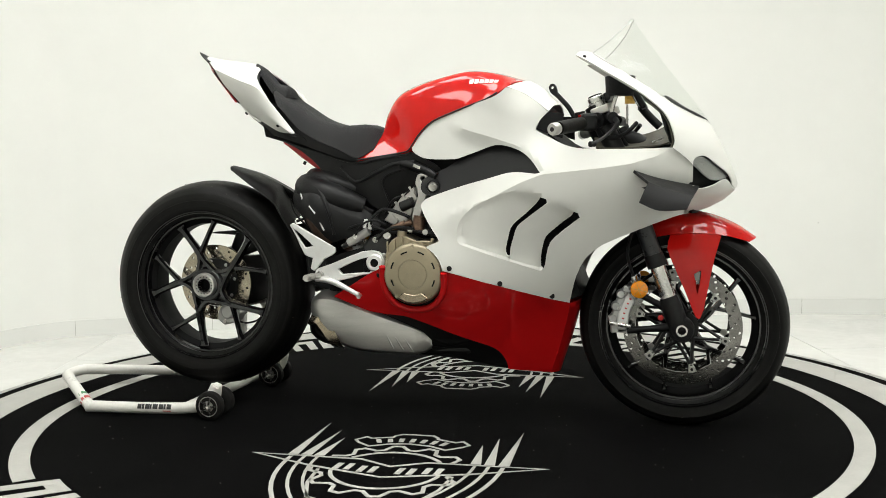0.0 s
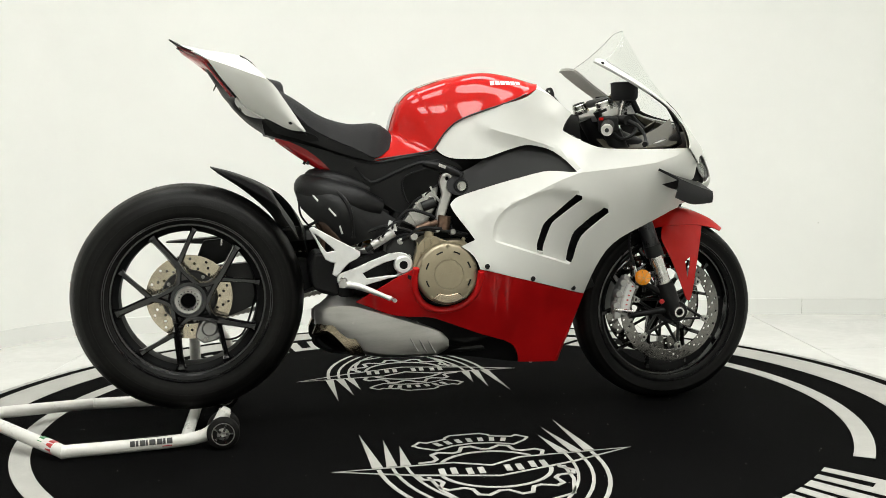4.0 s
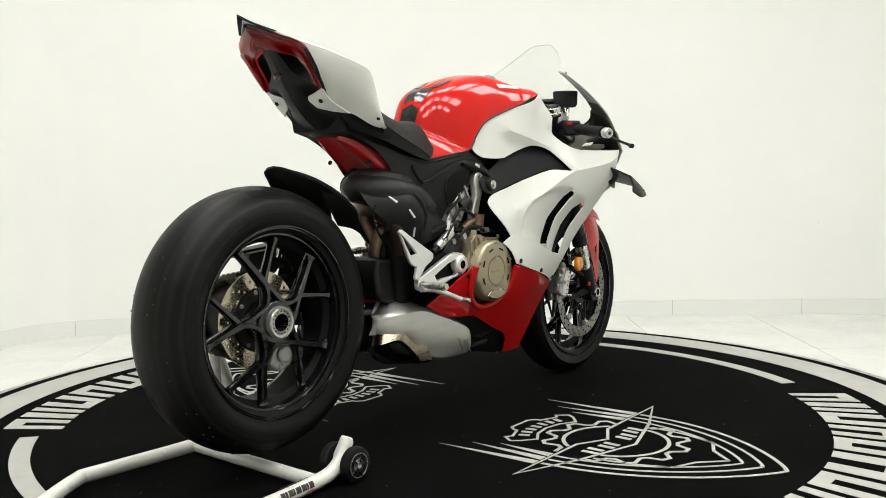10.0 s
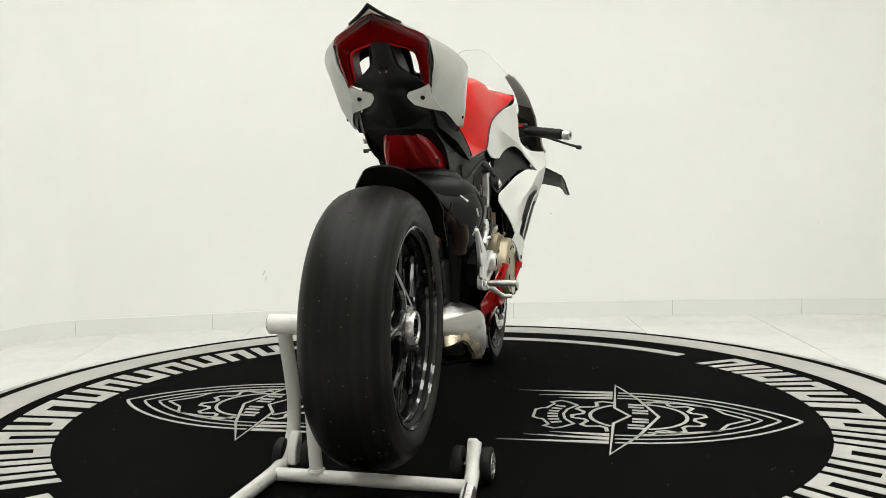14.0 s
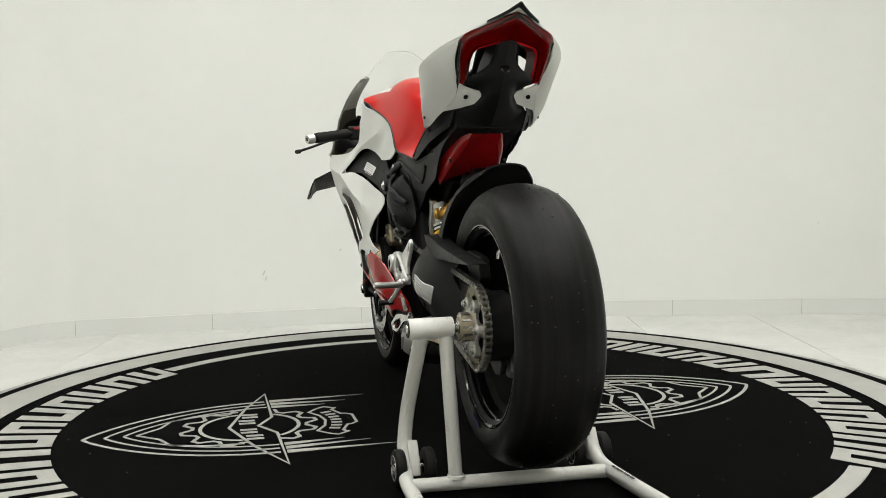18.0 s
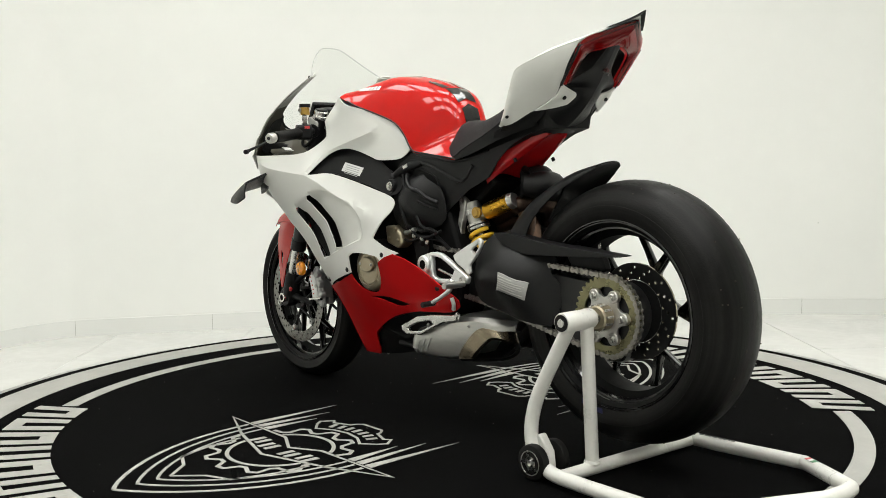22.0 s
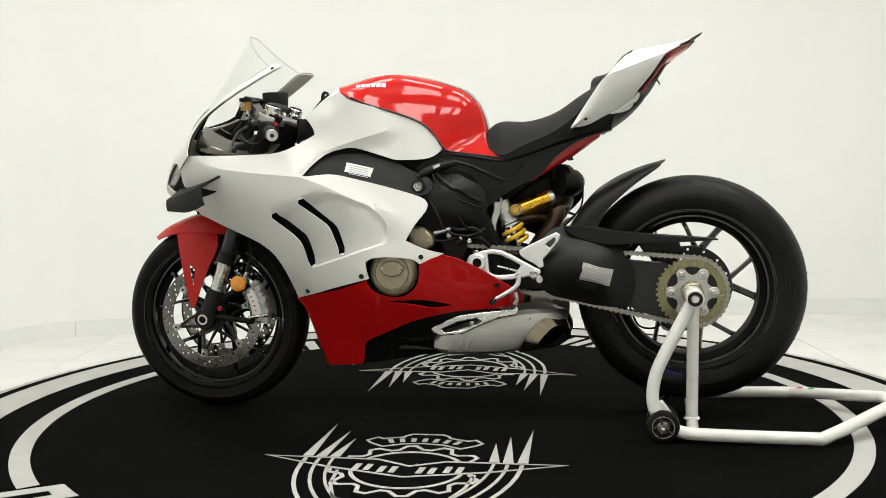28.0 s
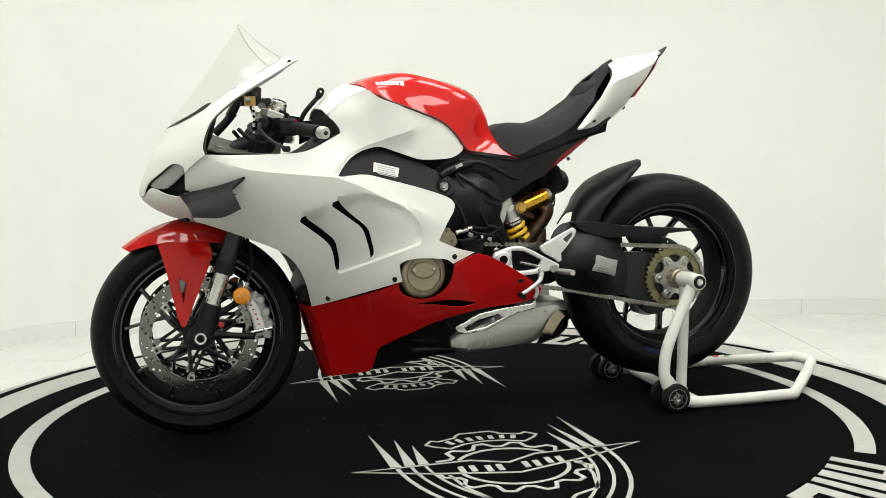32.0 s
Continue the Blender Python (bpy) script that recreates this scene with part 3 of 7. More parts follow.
def build_stand():
    r = 0.0175
    loop = [(-0.655, -0.218, 0.098), (-0.69, -0.220, 0.048), (-0.77, -0.226, 0.026), (-1.05, -0.250, 0.025), (-1.09, -0.238, 0.028), (-1.27, -0.07, 0.062), (-1.302, -0.03, 0.068),
            (-1.302, 0.04, 0.068), (-1.27, 0.085, 0.062), (-1.09, 0.258, 0.028), (-1.04, 0.272, 0.025), (-0.78, 0.266, 0.024), (-0.705, 0.262, 0.030), (-0.658, 0.256, 0.055),
            (-0.635, 0.250, 0.105), (-0.640, 0.244, 0.17), (-0.665, 0.238, 0.235), (-0.742, 0.226, 0.385)]
    part("loop_tube", tube(loop, r, 14, 4), M_STAND, stand)
    part("cross_tube", cyl((-0.742, 0.255, 0.024), (-0.764, -0.222, 0.024), 0.0165, 14), M_STAND, stand)
    part("strut", cyl((-0.746, 0.172, 0.385), (-0.746, 0.152, 0.034), 0.0165, 14), M_STAND, stand)
    part("weld", lathe([(0.0, 0.002), (0.02, 0.0), (0.022, -0.006), (0.0165, -0.008)], 14, (0, 0, 0)), M_STAND, stand, at=pose(-0.746, 0.152, 0.044, 90))
    part("pin_sleeve", moved(lathe([(0.012, -0.052), (0.023, -0.052), (0.0245, -0.049), (0.0245, 0.049), (0.023, 0.052), (0.012, 0.052)], 24), pose(-0.745, 0.207, 0.393)), M_STAND, stand)
    part("pin_cap", moved(lathe([(0.0, 0.006), (0.010, 0.006), (0.011, 0.0), (0.0, 0.0)], 16), pose(-0.745, 0.257, 0.393)), M_STEEL, stand, "bright steel pin end")
    part("pin_ring", moved(lathe([(0.011, 0.002), (0.020, 0.002), (0.020, 0.0), (0.011, 0.0)], 20), pose(-0.745, 0.2595, 0.393)), M_BLACK, stand, "black washer")
    part("pin", cyl((-0.745, 0.10, 0.393), (-0.745, 0.16, 0.393), 0.0135, 16), M_STEEL, stand, "steel support pin")
    # castors, two each side of each front end
    for yc, ys in ((0.236, (0.270, 0.199)), (-0.215, (-0.180, -0.250))):
        part("castor_axle", cyl((-0.662, ys[0], 0.046), (-0.662, ys[1], 0.046), 0.006, 10), M_STEEL, stand)
        part("castor_bracket", plate([(-0.695, 0.03), (-0.652, 0.028), (-0.640, 0.10), (-0.66, 0.11), (-0.69, 0.07)], yc - 0.012, yc + 0.012), M_STAND, stand, bevel=0.004)
        for y in ys:
            out = 1 if y > yc else -1
            w = part("castor", moved(lathe([(0.017, -0.013), (0.038, -0.013), (0.043, -0.010), (0.0445, -0.004), (0.0445, 0.004), (0.043, 0.010), (0.038, 0.013), (0.017, 0.013)], 28),
                                     pose(-0.662, y, 0.0445)), M_RUBBER, stand, "black castor wheel")
            part("hub", moved(lathe([(0.0, out * 0.012), (0.007, out * 0.016), (0.010, out * 0.009), (0.026, out * 0.007), (0.029, out * 0.0145), (0.031, out * 0.0145), (0.031, 0.0), (0.0, 0.0)], 20),
                              pose(-0.662, y, 0.0445)), M_ALU, w, "bright metal spoked hub")
            for k in range(5):
                a = k * 72
                part("spoke", moved(box((0.018, out * 0.0125, 0), (0.022, 0.006, 0.006)), pose(-0.662, y, 0.0445, 0, a)), M_STEEL, w, smooth=False)
    # brand strip, flag and tape on the tubes
    def on_tube(a, b, t0, t1, up, material, nm, lab, w=0.6):
        a, b = Vector(a), Vector(b)
        d = (b - a).normalized()
        p0, p1 = a + d * t0, a + d * t1
        o = (Vector(up) - d * d.dot(Vector(up))).normalized()
        s = d.cross(o)
        rows = []
        for p in (p0, p1):
            rows.append([p + (o * math.cos(q) + s * math.sin(q)) * (r + 0.0012) for q in (-w, -w / 2, 0, w / 2, w)])
        V = [tuple(p) for row in rows for p in row]
        F = [[i, i + 1, i + 6, i + 5] for i in range(4)]
        part(nm, thicken(V, F, 0.0006), material, stand, lab)
    A, B = (-0.77, -0.226, 0.026), (-1.05, -0.250, 0.025)
    x = 0.028
    for k, wd in enumerate((0.018, 0.008, 0.018, 0.02, 0.006, 0.018, 0.009, 0.016)):
        on_tube(A, B, x, x + wd * 0.8, (0, -1, 0.45), M_INK, "brand_bar", "plain black bar of a brand strip", 0.42)
        x += wd
    on_tube(A, B, 0.03, 0.055, (0, -1, -0.35), M_REDDECAL, "brand_bar", "plain red bar of a brand strip", 0.08)
    A, B = (-1.09, -0.238, 0.028), (-1.27, -0.07, 0.062)
    on_tube(A, B, 0.01, 0.03, (-0.5, -0.6, 0.6), M_REDDECAL, "flag_stripe", "red stripe of a flag sticker", 1.5)
    on_tube(A, B, 0.03, 0.05, (-0.5, -0.6, 0.6), M_STICKER, "flag_stripe", "white stripe of a flag sticker", 1.5)
    on_tube(A, B, 0.05, 0.07, (-0.5, -0.6, 0.6), M_GREEN, "flag_stripe", "green stripe of a flag sticker", 1.5)
    A, B = (-0.77, -0.226, 0.026), (-1.05, -0.250, 0.025)
    x = 0.02
    for wd in (0.016, 0.007, 0.014, 0.018, 0.009, 0.02, 0.008, 0.014):
        on_tube(A, B, x, x + wd * 0.8, (0, 0.25, 1), M_INK, "brand_bar", "plain black bar of a brand strip", 0.13)
        x += wd


build_stand()


# ---- the motorcycle ----
bike = thing("motorcycle", "white and red faired sport motorcycle with slick tyres on a turntable", "motorcycle")
FRONT = Vector((0.7255, 0.0, 0.2945))
REAR = Vector((-0.7475, 0.0, 0.391))


def y_spokes(c, hub_r, rim_r, w0, w1, depth, y_hub, y_rim, start):
    """Five curved spokes with a thinner branch each, as tapered bars."""
    out = []

    def bar(pts, ws, ds):
        P = smoothed(pts, 4, False, 200)
        rings = []
        for i, p in enumerate(P):
            d = (P[min(i + 1, len(P) - 1)] - P[max(i - 1, 0)]).normalized()
            s = Vector((0, 1, 0)).cross(d).normalized()
            t = i / (len(P) - 1) * (len(ws) - 1)
            k = min(int(t), len(ws) - 2)
            w, dp = ws[k] + (ws[k + 1] - ws[k]) * (t - k), ds[k] + (ds[k + 1] - ds[k]) * (t - k)
            rings.append([p + s * (w / 2 * x) + Vector((0, dp / 2 * y, 0)) for x, y in
                          ((-1, -0.45), (-0.55, -1), (0.55, -1), (1, -0.45), (1, 0.45), (0.55, 1), (-0.55, 1), (-1, 0.45))])
        return skin(rings)

    def at(r, a, y):
        return Vector((r * math.cos(radians(a)), y, r * math.sin(radians(a))))
    for k in range(5):
        a = start + 72 * k
        ym = y_hub * .5 + y_rim * .5
        yi = y_hub * .85 + y_rim * .15
        j = at(rim_r * .5, a - 13, ym)
        main = bar([j, at(rim_r * .73, a - 5, ym * .5 + y_rim * .5), at(rim_r * .93, a - 1, y_rim), at(rim_r * 1.01, a, y_rim)], [w0 * .62, w0 * .5, w0 * .5, w0 * .85], [depth, depth * .8, depth * .75, depth * .8])
        fork = bar([j, at(rim_r * .74, a - 27, ym * .5 + y_rim * .5), at(rim_r * .94, a - 33, y_rim), at(rim_r * 1.01, a - 34.5, y_rim)], [w1 * 1.3, w1, w1, w1 * 1.7], [depth * .8, depth * .65, depth * .65, depth * .7])
        rib1 = bar([j, at(rim_r * .36, a - 9, yi), at(hub_r * 1.05, a + 14, y_hub)], [w0 * .5, w0 * .36, w0 * .5], [depth, depth, depth])
        rib2 = bar([j, at(rim_r * .37, a - 24, yi), at(hub_r * 1.12, a - 60, y_hub)], [w0 * .5, w0 * .36, w0 * .5], [depth, depth, depth])
        web = bar([at(rim_r * .47, a - 13, ym), at(rim_r * .33, a - 15, yi), at(hub_r, a - 18, y_hub)], [w0 * .5, w0 * .9, w0 * 1.2], [depth * .35, depth * .35, depth * .35])
        out.append(join(main, fork, rib1, rib2, web))
    return [moved(g, Matrix.Translation(c)) for g in out]


def tyre_profile(rim_r, out_r, half, bead):
    """A closed ring section of a slick with a rounded crown."""
    pts = [(rim_r - 0.004, -bead), (rim_r + 0.012, -bead - 0.010)]
    for k in range(-8, 9):
        a = k / 8 * math.pi / 2
        y = half * math.sin(a)
        pts.append((rim_r + 0.03 + (out_r - rim_r - 0.03) * math.cos(a) ** 0.78 if abs(k) < 8 else rim_r + 0.042, y))
    pts += [(rim_r + 0.012, bead + 0.010), (rim_r - 0.004, bead), (rim_r + 0.004, bead - 0.012), (rim_r + 0.006, 0), (rim_r + 0.004, -bead + 0.012)]
    return pts


def rim_profile(r, half):
    # the visible flange falls inwards in steps
    side = [(r + 0.014, half + 0.006), (r + 0.0132, half + 0.011), (r + 0.0105, half + 0.0115), (r + 0.009, half + 0.006), (r + 0.0055, half + 0.0065), (r + 0.0045, half + 0.001),
            (r + 0.001, half + 0.0012), (r, half - 0.005), (r - 0.004, half - 0.0052), (r - 0.006, half - 0.013), (r - 0.011, half - 0.0135), (r - 0.014, half - 0.034), (r - 0.028, half - 0.045)]
    return [(r + 0.006, -half + 0.003), (r - 0.002, -half + 0.010), (r - 0.004, -half + 0.028), (r - 0.020, -half + 0.045), (r - 0.022, 0), (r - 0.020, half - 0.045),
            (r - 0.004, half - 0.028), (r - 0.002, half - 0.010), (r + 0.006, half - 0.003)] + side + [(r - 0.031, 0)] + [(a, -b) for a, b in reversed(side)]


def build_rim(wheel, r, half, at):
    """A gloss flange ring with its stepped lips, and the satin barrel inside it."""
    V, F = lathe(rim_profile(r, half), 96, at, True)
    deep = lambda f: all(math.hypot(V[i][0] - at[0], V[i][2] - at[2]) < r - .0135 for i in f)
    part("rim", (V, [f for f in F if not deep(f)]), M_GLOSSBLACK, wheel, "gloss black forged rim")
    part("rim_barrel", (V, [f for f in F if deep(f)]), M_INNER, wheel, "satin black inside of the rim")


def holed_disc(r0, r1, y0, y1, holes, hole_r, at, n=60, waves=0):
    """A drilled brake disc: holes are (radius, degrees)."""
    ring_o = [(r1 * (1 + (0.012 * math.cos(waves * 2 * math.pi * k / n) if waves else 0)) * math.cos(2 * math.pi * k / n), r1 * (1 + (0.012 * math.cos(waves * 2 * math.pi * k / n) if waves else 0)) * math.sin(2 * math.pi * k / n)) for k in range(n)]
    cuts = [[(r0 * math.cos(2 * math.pi * k / 40), r0 * math.sin(2 * math.pi * k / 40)) for k in range(40)]]
    for r, a in holes:
        cx, cz = r * math.cos(radians(a)), r * math.sin(radians(a))
        cuts.append([(cx + hole_r * math.cos(2 * math.pi * k / 7), cz + hole_r * math.sin(2 * math.pi * k / 7)) for k in range(7)])
    return moved(plate(ring_o, y0, y1, cuts), Matrix.Translation(at))


def build_wheels():
    # rear wheel
    w = new("rear_wheel")
    w.parent = bike
    part("tyre", lathe(tyre_profile(0.222, 0.330, 0.101, 0.078), 96, REAR, True), tyre_rubber("rear_tyre_rubber", REAR), w, "worn black slick tyre")
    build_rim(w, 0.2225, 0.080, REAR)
    for g in y_spokes(REAR, 0.045, 0.202, 0.040, 0.014, 0.034, -0.060, -0.045, 46):
        part("spoke", g, M_GLOSSBLACK, w)
    part("hub", lathe([(0.030, -0.078), (0.050, -0.078), (0.056, -0.072), (0.060, -0.045), (0.052, -0.02), (0.05, 0.06), (0.030, 0.06)], 40, REAR), M_GLOSSBLACK, w)
    nut = part("wheel_nut", lathe([(0.0205, -0.070), (0.0205, -0.088), (0.023, -0.090), (0.030, -0.088), (0.031, -0.093), (0.036, -0.094), (0.039, -0.090), (0.0395, -0.076), (0.030, -0.074)], 40, REAR), M_ALU, w, "aluminium centre nut")
    # nut holes as near-black discs: their shade is colour, nothing is drilled
    for k in range(16):
        part("nut_hole", lathe([(0, -.0905), (.0019, -.0905), (.0019, -.086), (0, -.086)], 8, REAR + Vector((.0268 * math.cos(k * math.pi / 8), 0, .0268 * math.sin(k * math.pi / 8)))), M_INNER, nut, smooth=False)
    part("axle_bore", lathe([(0.0, -0.060), (0.0205, -0.060), (0.0205, -0.092)], 24, REAR), M_INNER, w)
    part("valve", cyl(REAR + Vector((0.10, 0.02, 0.17)), REAR + Vector((0.095, 0.025, 0.145)), 0.004, 8), M_STEEL, w)
    for sd in (-1, 1):
        part("tread_edge", lathe([(0.268, sd * 0.0992), (0.270, sd * 0.1002), (0.272, sd * 0.0985)], 72, REAR), M_RUBBER, w)
    crumb = mesh_of("rubber_crumb", box((0, 0, 0), (.0024, .003, .0026)), M_CRUMB, False)
    for k in range(80):
        a, y = random.uniform(0, 6.283), random.uniform(-.085, .085)
        rr = 0.222 + 0.03 + (0.330 - 0.252) * math.cos(math.asin(y / .101)) ** 0.78 + .0005
        part("rubber_crumb", crumb, M_CRUMB, w, at=pose(REAR.x + rr * math.cos(a), y, REAR.z + rr * math.sin(a), 0, -math.degrees(a)))
    part("tyre_mark", ring_mark(REAR, 0.238, 0.262, 276, 292, 0.0965), M_BLUE, w, "faded blue paint mark")
    holes = [(r, a + o) for a in range(0, 360, 24) for r, o in ((0.085, 0), (0.098, 8), (0.111, 15))]
    disc = part("brake_disc", holed_disc(0.080, 0.1225, -0.008, -0.003, holes, 0.0042, REAR), M_REARDISC, w, "drilled steel rear brake disc, bright and warm in tone", smooth=False)
    part("disc_carrier", lathe([(0.05, -0.014), (0.076, -0.012), (0.079, -0.002), (0.05, 0.0)], 32, REAR, True), M_DARK, disc)
    # added dark ring: the dim reflection on the disc's left face, as colour
    part("disc_back_shade", holed_disc(0.080, 0.122, -0.0028, -0.0016, holes, 0.0042, REAR), M_DARK, w, "added dark ring for the dim reflection on the rear disc's inner face", smooth=False)
    for k in range(8):
        a = radians(45 * k + 10)
        part("disc_bolt", bolt(REAR + Vector((.070 * math.cos(a), -.0125, .070 * math.sin(a))), .0055, .005, -1), M_BOLT, disc)
    # sprocket side
    teeth = []
    for k in range(39 * 4):
        a = 2 * math.pi * k / (39 * 4)
        r = (0.0945, 0.1015, 0.1015, 0.0945)[k % 4]
        teeth.append((r * math.cos(a), r * math.sin(a)))
    cuts = [[((0.073 - 0.012 * max(math.cos(6 * a), 0)) * math.cos(a), (0.073 - 0.012 * max(math.cos(6 * a), 0)) * math.sin(a)) for a in (2 * math.pi * k / 60 for k in range(60))]]
    part("sprocket", moved(plate(teeth, 0.104, 0.1105, cuts), Matrix.Translation(REAR)), M_GREENGOLD, w, "yellow-zinc rear sprocket", smooth=False)
    lobes = []
    for k in range(72):
        a = 2 * math.pi * k / 72
        lobes.append(((0.058 + 0.009 * math.cos(6 * a)) * math.cos(a), (0.058 + 0.009 * math.cos(6 * a)) * math.sin(a)))
    car = part("sprocket_carrier", moved(plate(lobes, 0.112, 0.120, [[(0.026 * math.cos(2 * math.pi * k / 24), 0.026 * math.sin(2 * math.pi * k / 24)) for k in range(24)]], 2), Matrix.Translation(REAR)), M_ALU, w, "cast aluminium sprocket carrier", bevel=0.002)
    for k in range(6):
        a = radians(60 * k)
        part("carrier_boss", lathe([(0, .124), (.0135, .124), (.0155, .122), (.0155, .110), (0, .110)], 20, REAR + Vector((0.059 * math.cos(a), 0, 0.059 * math.sin(a)))), M_ALU, car)
        part("sprocket_bolt", bolt(REAR + Vector((0.059 * math.cos(a), 0.124, 0.059 * math.sin(a))), 0.0090, 0.010, 1), M_BOLT, car)
    part("axle_nut", lathe([(0.014, 0.150), (0.026, 0.150), (0.031, 0.146), (0.033, 0.135), (0.033, 0.118), (0.014, 0.118)], 30, REAR), M_BRONZE, w, "bronze axle nut")
    for k in range(12):
        part("nut_tooth", moved(box((0.033, 0.136, 0), (0.004, 0.022, 0.006)), Matrix.Translation(REAR) @ pose(0, 0, 0, 0, k * 30 + 8)), M_STEEL, w, smooth=False)
    cush = part("cush_drive", lathe([(0.05, 0.06), (0.066, 0.062), (0.072, 0.07), (0.070, 0.095), (0.06, 0.100), (0.04, 0.107)], 36, REAR), M_DARK, w)
    # front wheel
    f = new("front_wheel")
    f.parent = bike
    part("tyre", lathe(tyre_profile(0.222, 0.2965, 0.0605, 0.045), 96, FRONT, True), tyre_rubber("front_tyre_rubber", FRONT), f, "black slick tyre")
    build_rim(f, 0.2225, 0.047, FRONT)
    for g in y_spokes(FRONT, 0.030, 0.202, 0.026, 0.010, 0.028, 0, 0, 40):
        part("spoke", g, M_GLOSSBLACK, f)
    part("hub", lathe([(0.016, -0.06), (0.03, -0.06), (0.034, -0.05), (0.036, -0.02), (0.036, 0.02), (0.034, 0.05), (0.03, 0.06), (0.016, 0.06)], 32, FRONT), M_GLOSSBLACK, f)
    for s in (-1, 1):
        holes = [(r, a + o) for a in range(0, 360, 15) for r, o in ((0.135, 0), (0.146, 5), (0.157, 10))]
        part("brake_disc", holed_disc(0.130, 0.165, s * 0.066, s * 0.071, holes, 0.0041, FRONT, 72), M_DISC, f, "drilled steel front brake disc", smooth=False)
        part("disc_carrier", lathe([(.030, s * .060), (.046, s * .060), (.046, s * .068), (.030, s * .068)], 28, FRONT, True), M_DARK, f, "black disc carrier ring")
        for k in range(6):
            b = 60 * k + 43
            tip = Vector((.117 * math.cos(radians(b)), s * .068, .117 * math.sin(radians(b))))
            for o in (-34, 34):
                foot = Vector((.042 * math.cos(radians(b + o)), s * .064, .042 * math.sin(radians(b + o))))
                part("carrier_arm", tube([FRONT + foot, FRONT + (foot + tip) / 2, FRONT + tip], [.0065, .0045, .0055], 6), M_DARK, f)
        for k in range(6):
            b = radians(60 * k + 43)
            c = FRONT + Vector((.1235 * math.cos(b), 0, .1235 * math.sin(b)))
            tab = [(.108 * math.cos(b - .05), .108 * math.sin(b - .05)), (.133 * math.cos(b - .09), .133 * math.sin(b - .09)), (.133 * math.cos(b + .09), .133 * math.sin(b + .09)), (.108 * math.cos(b + .05), .108 * math.sin(b + .05))]
            part("disc_tab", moved(plate(tab, s * .0665, s * .0725), Matrix.Translation(FRONT)), M_ALU, f, smooth=False)
            part("disc_button", lathe([(.0045, s * .078), (.0085, s * .078), (.010, s * .075), (.010, s * .062), (.0045, s * .062)], 14, c), M_ALU, f, "bright floating-disc button")
            part("button_core", lathe([(0, s * .0755), (.0046, s * .0755), (.0046, s * .07), (0, s * .07)], 10, c), M_DARK, f)


def ring_mark(c, r0, r1, a0, a1, y):
    V = []
    for k in range(6):
        a = radians(a0 + (a1 - a0) * k / 5)
        V += [(c.x + r * math.cos(a), c.y + y - (r - 0.245) * 0.15, c.z + r * math.sin(a)) for r in (r0, r1)]
    return thicken(V, [[2 * k, 2 * k + 2, 2 * k + 3, 2 * k + 1] for k in range(5)], 0.001)


build_wheels()


# ---- bodywork: half widths over the side view ----
# the shoulder crease runs from the nose seam back over the vents
CREASE_X = [.03, .086, .144, .212, .296, .356, .45, .53, .59, .661, .69]
CREASE_Z = [.598, .622, .645, .670, .711, .733, .742, .750, .758, .778, .802]
CREASE_W = [.205, .214, .224, .240, .254, .260, .264, .264, .262, .250, .240]


def on_crease(x):
    return float(np.interp(x, CREASE_X, CREASE_Z))


W_UP = field([(x, z, w) for x, z, w in zip(CREASE_X, CREASE_Z, CREASE_W)][3:] + [(.298, .739, .236), (.259, .738, .225), (.204, .724, .208), (.124, .703, .188), (.043, .678, .178), (.55, .80, .238), (.45, .803, .218), (.40, .815, .205),
              (.341, .863, .188), (.246, .975, .196), (-.03, .805, .150), (.1, .80, .168), (.05, .88, .152), (.12, .93, .160), (.3, .90, .198), (.22, .80, .19), (.22, .87, .190), (.30, .965, .172), (.65, .80, .246), (.70, .79, .236)])
W_LOW = field([(x, z, w) for x, z, w in zip(CREASE_X, CREASE_Z, CREASE_W)] + [(0, .648, .180), (.04, .678, .178), (.367, .667, .254), (.452, .624, .238), (.254, .507, .222), (.351, .473, .203), (.089, .471, .230), (.23, .428, .212), (.37, .389, .163),
               (.415, .367, .130), (.1, .55, .220), (.2, .60, .236), (.55, .60, .205), (.60, .69, .240), (.65, .65, .20), (.7, .70, .205), (.72, .62, .12), (.45, .45, .165), (.52, .69, .254), (.45, .69, .257)])
W_BELLY = field([(.089, .471, .230), (.23, .428, .212), (.37, .389, .163), (.415, .367, .130), (.345, .138, .040), (.25, .14, .058), (-.277, .374, .165), (-.2, .42, .188), (-.13, .46, .202), (-.2, .345, .155), (-.1, .33, .160), (0, .30, .148), (.1, .26, .125),
                 (.2, .22, .095), (.2, .33, .160), (.3, .33, .138), (.3, .22, .085), (.09, .38, .192), (0, .46, .226), (-.02, .36, .186)])
W_FRAME = field([(.03, .70, .168), (.352, .738, .240), (.2, .795, .170), (.2, .73, .195), (.1, .77, .155), (.0, .74, .15)])
W_SUB = field([(-.03, .80, .140), (.02, .76, .135), (-.2, .78, .128), (-.45, .85, .095), (-.30, .74, .10), (-.15, .68, .115), (-.08, .72, .13)])


def nose_x(z):
    """The foremost line of nose and screen in the side view."""
    zs = [.600, .610, .617, .630, .652, .679, .696, .713, .751, .799, .837, .869, .931, 1.007, 1.092, 1.165, 1.2]
    xs = [.70, .731, .757, .798, .838, .868, .875, .871, .857, .836, .815, .797, .752, .692, .632, .582, .555]
    return float(np.interp(z, zs, xs))


def nose_k(z):
    return float(np.interp(z, [.6, .66, .75, .80, .85, .90, .92, .95, 1.0, 1.04, 1.06, 1.17], [.40, .52, .63, .685, .715, .69, .665, .605, .495, .40, .335, .33]))


